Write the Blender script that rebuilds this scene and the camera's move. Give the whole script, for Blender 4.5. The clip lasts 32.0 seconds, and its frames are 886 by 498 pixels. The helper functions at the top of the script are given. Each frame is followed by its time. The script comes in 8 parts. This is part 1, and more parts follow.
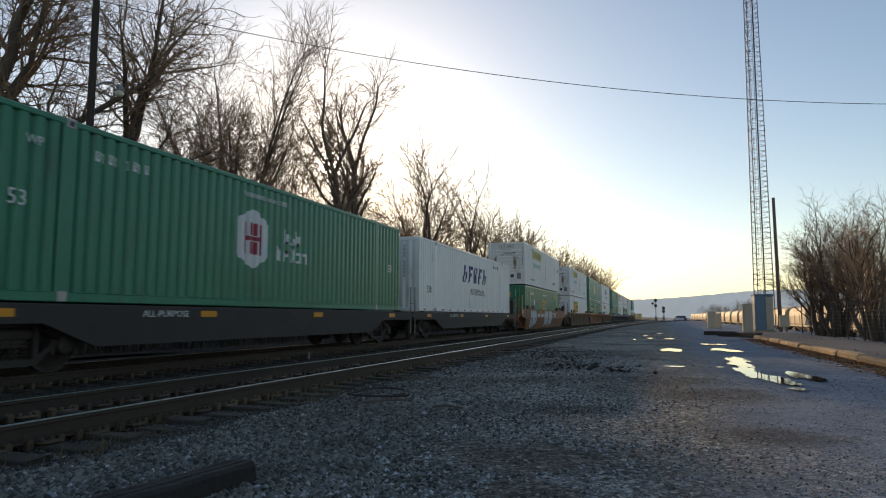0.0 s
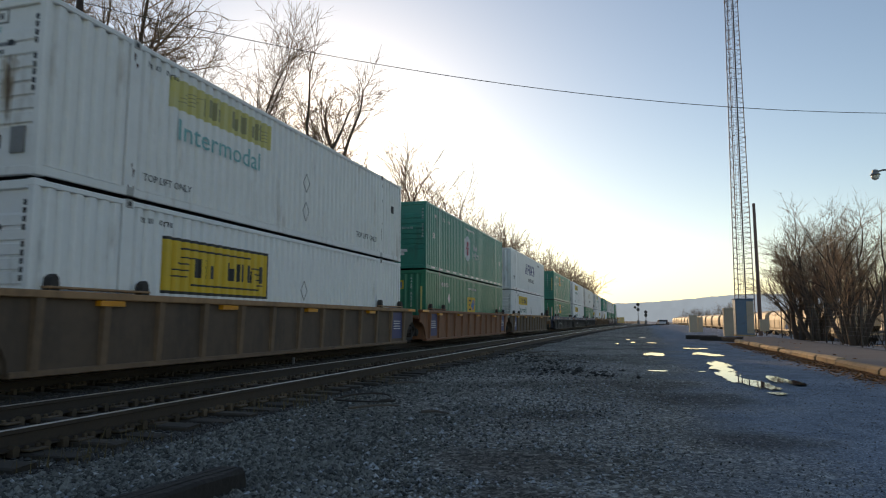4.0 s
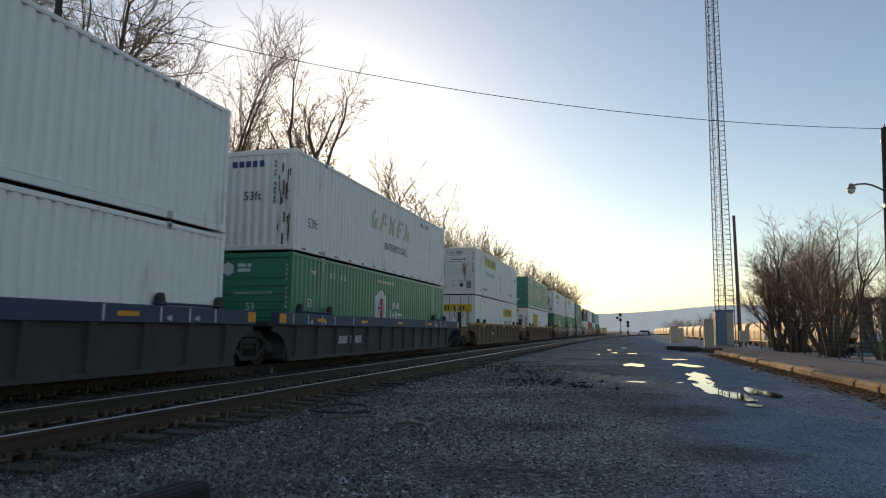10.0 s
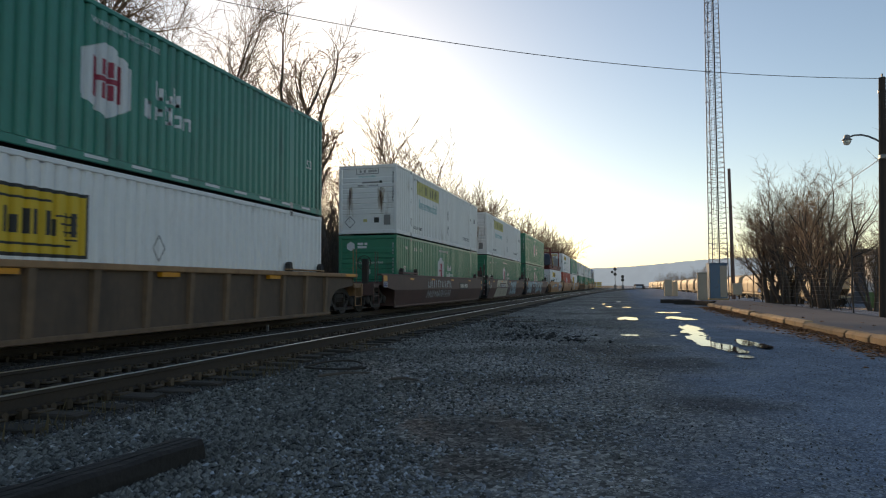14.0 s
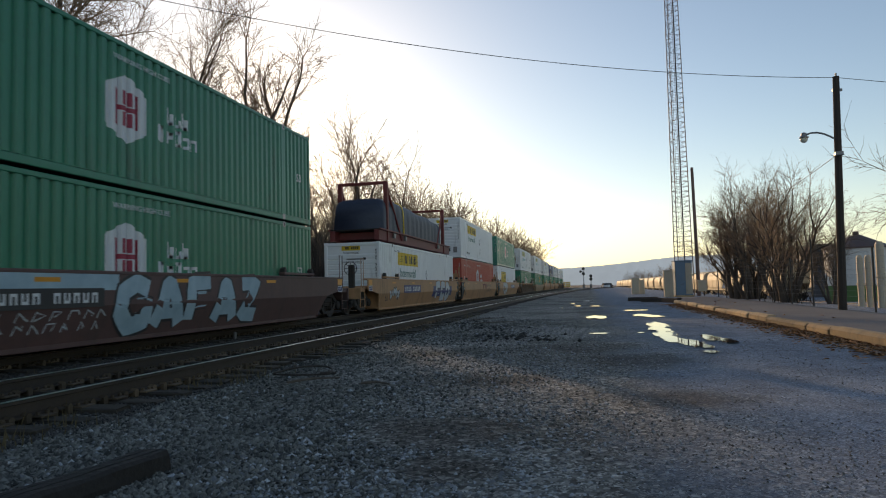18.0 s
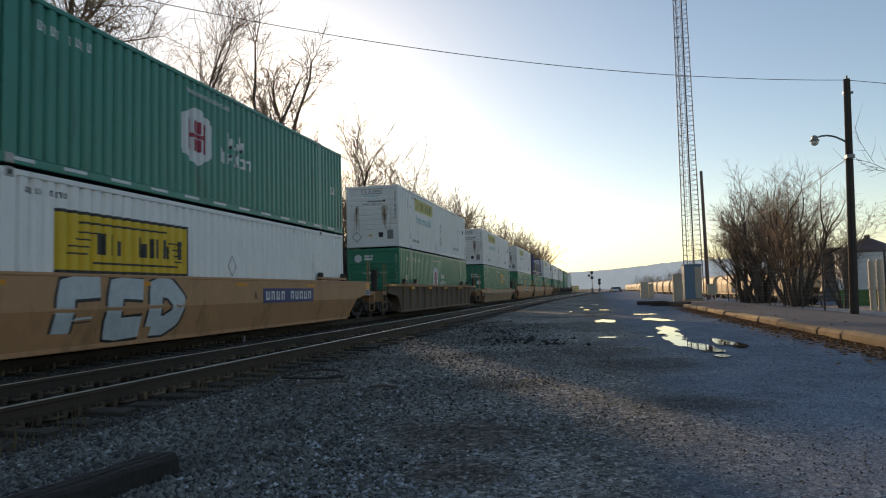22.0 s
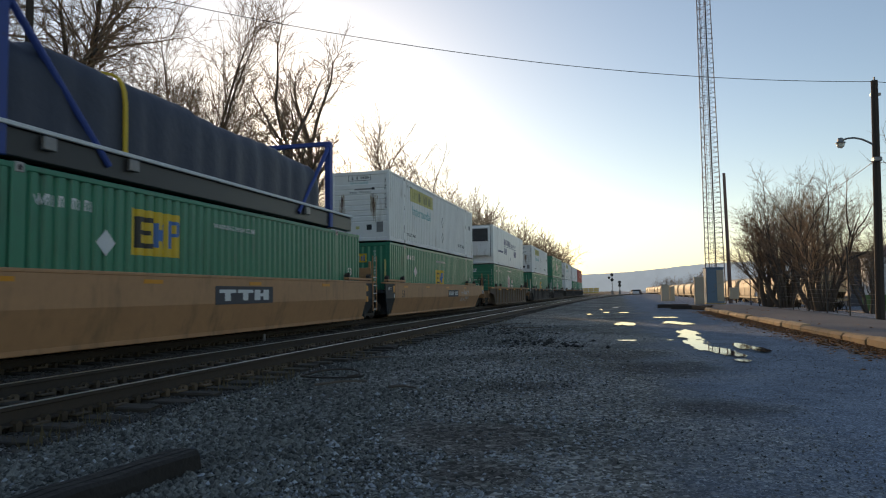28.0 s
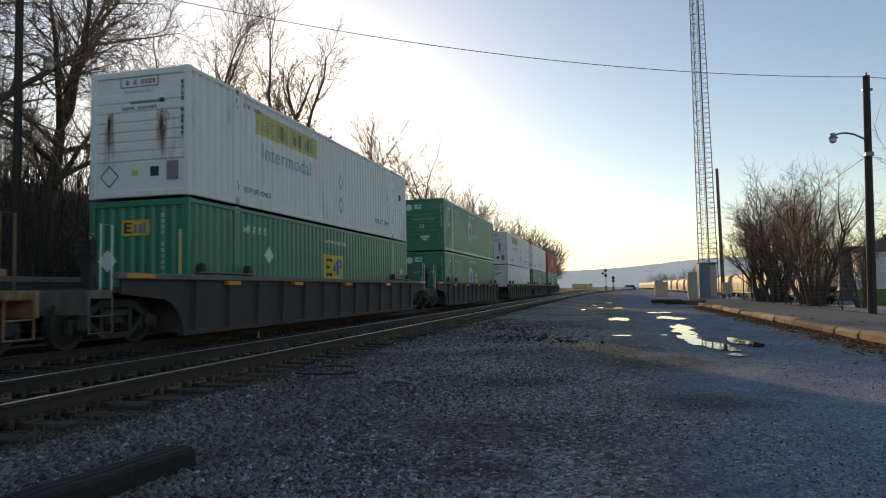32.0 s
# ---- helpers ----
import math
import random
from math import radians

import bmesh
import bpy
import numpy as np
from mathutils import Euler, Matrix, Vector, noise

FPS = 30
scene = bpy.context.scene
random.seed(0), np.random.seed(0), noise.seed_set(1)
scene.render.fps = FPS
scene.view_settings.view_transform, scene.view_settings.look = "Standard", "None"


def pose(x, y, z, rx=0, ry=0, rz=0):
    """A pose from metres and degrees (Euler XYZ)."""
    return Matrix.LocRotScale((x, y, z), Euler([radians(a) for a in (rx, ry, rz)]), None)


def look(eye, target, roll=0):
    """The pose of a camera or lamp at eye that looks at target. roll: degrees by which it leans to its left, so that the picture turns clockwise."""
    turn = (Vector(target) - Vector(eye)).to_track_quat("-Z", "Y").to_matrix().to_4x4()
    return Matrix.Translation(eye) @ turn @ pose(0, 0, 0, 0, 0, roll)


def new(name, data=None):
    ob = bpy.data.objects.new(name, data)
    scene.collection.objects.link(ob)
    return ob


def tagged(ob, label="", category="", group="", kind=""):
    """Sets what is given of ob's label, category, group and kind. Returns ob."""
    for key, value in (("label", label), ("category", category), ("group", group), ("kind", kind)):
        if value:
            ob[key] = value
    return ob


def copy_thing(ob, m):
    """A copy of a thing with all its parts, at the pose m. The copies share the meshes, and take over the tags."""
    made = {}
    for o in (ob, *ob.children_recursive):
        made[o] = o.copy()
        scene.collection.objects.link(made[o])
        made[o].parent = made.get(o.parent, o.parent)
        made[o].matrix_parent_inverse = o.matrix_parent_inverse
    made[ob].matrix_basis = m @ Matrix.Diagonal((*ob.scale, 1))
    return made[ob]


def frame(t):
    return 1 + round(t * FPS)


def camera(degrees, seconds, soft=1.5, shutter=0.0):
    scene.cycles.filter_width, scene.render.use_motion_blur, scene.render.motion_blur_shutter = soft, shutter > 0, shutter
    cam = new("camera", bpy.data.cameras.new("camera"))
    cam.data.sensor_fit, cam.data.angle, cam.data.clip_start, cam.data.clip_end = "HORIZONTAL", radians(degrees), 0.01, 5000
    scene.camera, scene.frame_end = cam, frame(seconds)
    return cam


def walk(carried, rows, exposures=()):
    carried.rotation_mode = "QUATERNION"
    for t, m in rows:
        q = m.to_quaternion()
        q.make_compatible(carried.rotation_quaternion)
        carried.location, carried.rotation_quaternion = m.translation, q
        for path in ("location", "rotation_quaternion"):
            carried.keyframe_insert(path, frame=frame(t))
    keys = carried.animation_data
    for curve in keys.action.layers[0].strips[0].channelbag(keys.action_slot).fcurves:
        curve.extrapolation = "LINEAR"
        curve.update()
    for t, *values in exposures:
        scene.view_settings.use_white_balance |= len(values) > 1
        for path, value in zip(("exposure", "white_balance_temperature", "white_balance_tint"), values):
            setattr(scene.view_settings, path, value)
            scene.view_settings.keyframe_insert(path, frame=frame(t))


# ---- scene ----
# The world: y runs along the track, x to the right of it, z = 0 at the top of the rails.
cam = camera(66.74, 32.0, soft=1.1, shutter=0.12)
PATH = [
    (0, (-0.047, -0.015, 0.916), (-3.118, 9.449, 1.916), 0.14),
    (0.5, (-0.042, -0.015, 0.919), (-2.915, 9.510, 1.929), -0.11),
    (1, (-0.043, -0.012, 0.930), (-2.826, 9.541, 1.934), -0.39),
    (1.5, (-0.045, -0.009, 0.941), (-2.852, 9.530, 2.003), -0.75),
    (2, (-0.021, -0.016, 0.926), (-2.823, 9.519, 2.034), -0.67),
    (2.5, (-0.043, -0.022, 0.927), (-2.835, 9.524, 1.969), -0.27),
    (3, (-0.043, -0.030, 0.939), (-2.878, 9.507, 1.946), -0.06),
    (3.5, (-0.060, -0.037, 0.937), (-2.856, 9.511, 1.954), 0.18),
    (5.5, (-0.069, -0.297, 0.979), (-3.147, 9.142, 2.174), 0.16),
    (6, (-0.049, -0.298, 0.975), (-2.817, 9.232, 2.207), 0.17),
    (6.5, (-0.029, -0.286, 0.977), (-2.654, 9.281, 2.226), 0.41),
    (7, (-0.015, -0.242, 0.966), (-2.567, 9.342, 2.244), 0.44),
    (7.5, (-0.059, -0.229, 0.977), (-2.556, 9.366, 2.281), 1.98),
    (8, (-0.039, -0.212, 0.973), (-2.413, 9.427, 2.185), 1.95),
    (8.5, (-0.003, -0.081, 0.952), (-2.849, 9.428, 2.171), 2.34),
    (9, (0.061, -0.051, 0.961), (-2.824, 9.442, 2.206), 1.39),
    (9.5, (0.036, -0.041, 0.953), (-2.606, 9.523, 2.199), 1.26),
    (10, (0.006, -0.021, 0.960), (-2.603, 9.559, 2.151), 0.49),
    (10.5, (0.019, 0.022, 0.963), (-2.550, 9.625, 2.051), 0.86),
    (11, (0.001, 0.042, 0.948), (-2.927, 9.545, 2.008), 0.49),
    (11.5, (0.006, 0.028, 0.959), (-3.101, 9.479, 1.966), 0.32),
    (12, (0.012, 0.020, 0.953), (-3.129, 9.462, 1.938), 0.37),
    (12.5, (-0.001, 0.032, 0.954), (-3.131, 9.487, 1.853), 0.50),
    (13, (0.005, 0.025, 0.963), (-3.088, 9.498, 1.802), 0.58),
    (13.5, (0.029, 0.012, 0.965), (-2.706, 9.603, 1.696), 0.05),
    (14, (0.029, 0.030, 0.962), (-2.527, 9.682, 1.510), -0.20),
    (14.5, (0.026, 0.057, 0.957), (-2.379, 9.756, 1.351), 0.04),
    (16.5, (0.026, 0.073, 0.944), (-2.088, 9.836, 1.420), -1.80),
    (17, (0.024, 0.067, 0.946), (-2.131, 9.816, 1.520), -1.38),
    (17.5, (0.042, 0.056, 0.954), (-2.093, 9.809, 1.534), -1.44),
    (18, (0.041, 0.051, 0.950), (-2.073, 9.808, 1.535), -1.49),
    (18.5, (0.019, 0.069, 0.944), (-2.123, 9.820, 1.523), -1.38),
    (19, (0.031, 0.060, 0.948), (-2.165, 9.800, 1.510), -1.34),
    (19.5, (0.039, 0.052, 0.950), (-2.137, 9.796, 1.514), -1.20),
    (20, (0.044, 0.052, 0.950), (-2.102, 9.802, 1.514), -1.12),
    (20.5, (0.039, 0.064, 0.949), (-2.072, 9.822, 1.518), -1.32),
    (21, (0.036, 0.073, 0.941), (-2.094, 9.825, 1.538), -1.50),
    (21.5, (0.037, 0.064, 0.941), (-2.158, 9.800, 1.570), -1.56),
    (22, (0.031, 0.068, 0.945), (-2.198, 9.795, 1.590), -1.45),
    (22.5, (0.025, 0.070, 0.944), (-2.218, 9.793, 1.601), -1.41),
    (23, (0.026, 0.066, 0.944), (-2.329, 9.762, 1.611), -1.48),
    (23.5, (0.026, 0.063, 0.946), (-2.388, 9.743, 1.621), -1.44),
    (24, (0.026, 0.062, 0.943), (-2.412, 9.738, 1.611), -1.20),
    (24.5, (0.028, 0.057, 0.947), (-2.419, 9.730, 1.610), -1.18),
    (25, (0.026, 0.061, 0.947), (-2.433, 9.731, 1.610), -1.18),
    (25.5, (0.026, 0.064, 0.946), (-2.443, 9.732, 1.611), -1.10),
    (27.5, (0.046, 0.037, 0.951), (-2.464, 9.694, 1.626), -0.97),
    (28, (0.036, 0.047, 0.950), (-2.471, 9.705, 1.612), -0.88),
    (28.5, (0.047, 0.036, 0.955), (-2.439, 9.700, 1.600), -0.73),
    (29, (0.034, 0.047, 0.948), (-2.438, 9.718, 1.552), -0.56),
    (29.5, (0.030, 0.058, 0.948), (-2.434, 9.733, 1.521), -0.58),
    (30, (0.044, 0.044, 0.954), (-2.397, 9.724, 1.537), -1.04),
    (30.5, (0.035, 0.051, 0.952), (-2.351, 9.744, 1.547), -0.80),
    (31, (0.040, 0.035, 0.955), (-2.334, 9.731, 1.551), -0.76),
    (31.5, (0.035, 0.052, 0.953), (-2.330, 9.749, 1.559), -0.93),
    (32, (0.025, 0.057, 0.944), (-2.396, 9.740, 1.550), -1.12),
]
walk(cam, [(t, look(eye, target, roll)) for t, eye, target, roll in PATH], exposures=[(0, 0.22, 7000, 14), (32, 0.22, 7000, 14)])

# ---------------------------------------------------------------- sky and sun
SUN_LEFT, SUN_UP = 27.6, 12.8
world = bpy.data.worlds.new("world")
scene.world = world
world.use_nodes = True
wn = world.node_tree.nodes
wl = world.node_tree.links
sky = wn.new("ShaderNodeTexSky")
sky.sky_type = "NISHITA"
sky.sun_disc = False
sky.sun_elevation = radians(SUN_UP)
sky.sun_rotation = radians(-SUN_LEFT)
sky.altitude = 100
sky.air_density = 1.0
sky.dust_density = 0.4
sky.ozone_density = 1.4
back = wn["Background"]
wl.new(sky.outputs[0], back.inputs[0])
back.inputs[1].default_value = 0.128
# the sun's bright aureole in thin haze, and the sun itself seen through the twigs
sun_way = Vector((-math.sin(radians(SUN_LEFT)) * math.cos(radians(SUN_UP)), math.cos(radians(SUN_LEFT)) * math.cos(radians(SUN_UP)), math.sin(radians(SUN_UP))))
coord = wn.new("ShaderNodeTexCoord")


def world_math(op, a, b=None):
    q = wn.new("ShaderNodeMath")
    q.operation = op
    for i, v in enumerate((a, b)):
        if isinstance(v, (int, float)):
            q.inputs[i].default_value = v
        elif v is not None:
            wl.new(v, q.inputs[i])
    return q.outputs[0]


toward = wn.new("ShaderNodeVectorMath")
toward.operation = "DOT_PRODUCT"
wl.new(coord.outputs["Generated"], toward.inputs[0])
toward.inputs[1].default_value = sun_way
away = world_math("ARCCOSINE", world_math("MINIMUM", toward.outputs["Value"], 1.0))
aureole = world_math("MULTIPLY", world_math("POWER", 2.718, world_math("MULTIPLY", away, -1 / radians(8.0))), 0.5)
disc = wn.new("ShaderNodeMapRange")
disc.interpolation_type = "SMOOTHSTEP"
wl.new(away, disc.inputs[0])
for i, v in enumerate((radians(0.35), radians(1.15), 45.0, 0.0)):
    disc.inputs[i + 1].default_value = v
glow = wn.new("ShaderNodeBackground")
glow.inputs[0].default_value = (1.0, 0.90, 0.74, 1)
wl.new(world_math("ADD", aureole, disc.outputs[0]), glow.inputs[1])
whole = wn.new("ShaderNodeAddShader")
wl.new(back.outputs[0], whole.inputs[0])
wl.new(glow.outputs[0], whole.inputs[1])
wl.new(whole.outputs[0], wn["World Output"].inputs["Surface"])
sun_data = bpy.data.lights.new("sun", "SUN")
sun_data.energy = 3.2
sun_data.angle = radians(0.9)
sun_data.color = (1.0, 0.70, 0.40)
sun = new("sun", sun_data)
sx, sy = -math.sin(radians(SUN_LEFT)), math.cos(radians(SUN_LEFT))
sun.matrix_world = look((sx * 100, sy * 100, 100 * math.tan(radians(SUN_UP))), (0, 0, 0))


# ---------------------------------------------------------------- materials
def material(name, a, b, rough=0.6, metal=0.0, fine=30.0, coarse=1.5, bump=0.15, dirt=None, dirt_share=0.35, streak=0.0,
             per_piece=0.0, island=0.0, spec=0.5, bump_size=0.01):
    """Two base colours mixed by fine grain and coarse stains; dirt is a third colour in patches, streak pulls it downwards."""
    m = bpy.data.materials.new(name)
    m.use_nodes = True
    n, l = m.node_tree.nodes, m.node_tree.links
    bsdf = n["Principled BSDF"]
    co = n.new("ShaderNodeTexCoord")
    f = n.new("ShaderNodeTexNoise")
    f.inputs["Scale"].default_value = fine
    f.inputs["Detail"].default_value = 6
    c = n.new("ShaderNodeTexNoise")
    c.inputs["Scale"].default_value = coarse
    c.inputs["Detail"].default_value = 4
    l.new(co.outputs["Object"], f.inputs["Vector"])
    l.new(co.outputs["Object"], c.inputs["Vector"])
    add = n.new("ShaderNodeMath")
    add.operation = "MULTIPLY_ADD"
    l.new(f.outputs["Fac"], add.inputs[0])
    add.inputs[1].default_value = 0.9
    sub = n.new("ShaderNodeMath")
    sub.operation = "MULTIPLY_ADD"
    l.new(c.outputs["Fac"], sub.inputs[0])
    sub.inputs[1].default_value = 1.1
    sub.inputs[2].default_value = -0.5
    l.new(sub.outputs[0], add.inputs[2])
    mix = n.new("ShaderNodeMix")
    mix.data_type = "RGBA"
    l.new(add.outputs[0], mix.inputs[0])
    mix.inputs[6].default_value = (*a, 1)
    mix.inputs[7].default_value = (*b, 1)
    col = mix.outputs[2]
    if dirt:
        d = n.new("ShaderNodeTexNoise")
        d.inputs["Scale"].default_value = 1.0
        d.inputs["Detail"].default_value = 8
        d.inputs["Roughness"].default_value = 0.65
        mp = n.new("ShaderNodeMapping")
        mp.inputs["Scale"].default_value = (2.0, 2.0, 2.0 if not streak else 2.0 / (1 + streak))
        l.new(co.outputs["Object"], mp.inputs["Vector"])
        l.new(mp.outputs[0], d.inputs["Vector"])
        rp = n.new("ShaderNodeMapRange")
        rp.inputs[1].default_value = 0.72 - dirt_share * 0.4
        rp.inputs[2].default_value = 0.82
        l.new(d.outputs["Fac"], rp.inputs[0])
        mx = n.new("ShaderNodeMix")
        mx.data_type = "RGBA"
        l.new(rp.outputs[0], mx.inputs[0])
        l.new(col, mx.inputs[6])
        mx.inputs[7].default_value = (*dirt, 1)
        col = mx.outputs[2]
    if per_piece or island:
        if island:
            src = n.new("ShaderNodeNewGeometry").outputs["Random Per Island"]
        else:
            src = n.new("ShaderNodeObjectInfo").outputs["Random"]
        k = per_piece or island
        mr = n.new("ShaderNodeMapRange")
        mr.inputs[3].default_value = 1 - k
        mr.inputs[4].default_value = 1 + k
        l.new(src, mr.inputs[0])
        hs = n.new("ShaderNodeHueSaturation")
        l.new(mr.outputs[0], hs.inputs["Value"])
        l.new(col, hs.inputs["Color"])
        col = hs.outputs[0]
    l.new(col, bsdf.inputs["Base Color"])
    bsdf.inputs["Roughness"].default_value = rough
    bsdf.inputs["Metallic"].default_value = metal
    bsdf.inputs["Specular IOR Level"].default_value = spec
    if bump:
        bp = n.new("ShaderNodeBump")
        bp.inputs["Strength"].default_value = bump
        bp.inputs["Distance"].default_value = bump_size
        l.new(f.outputs["Fac"], bp.inputs["Height"])
        l.new(bp.outputs[0], bsdf.inputs["Normal"])
    return m


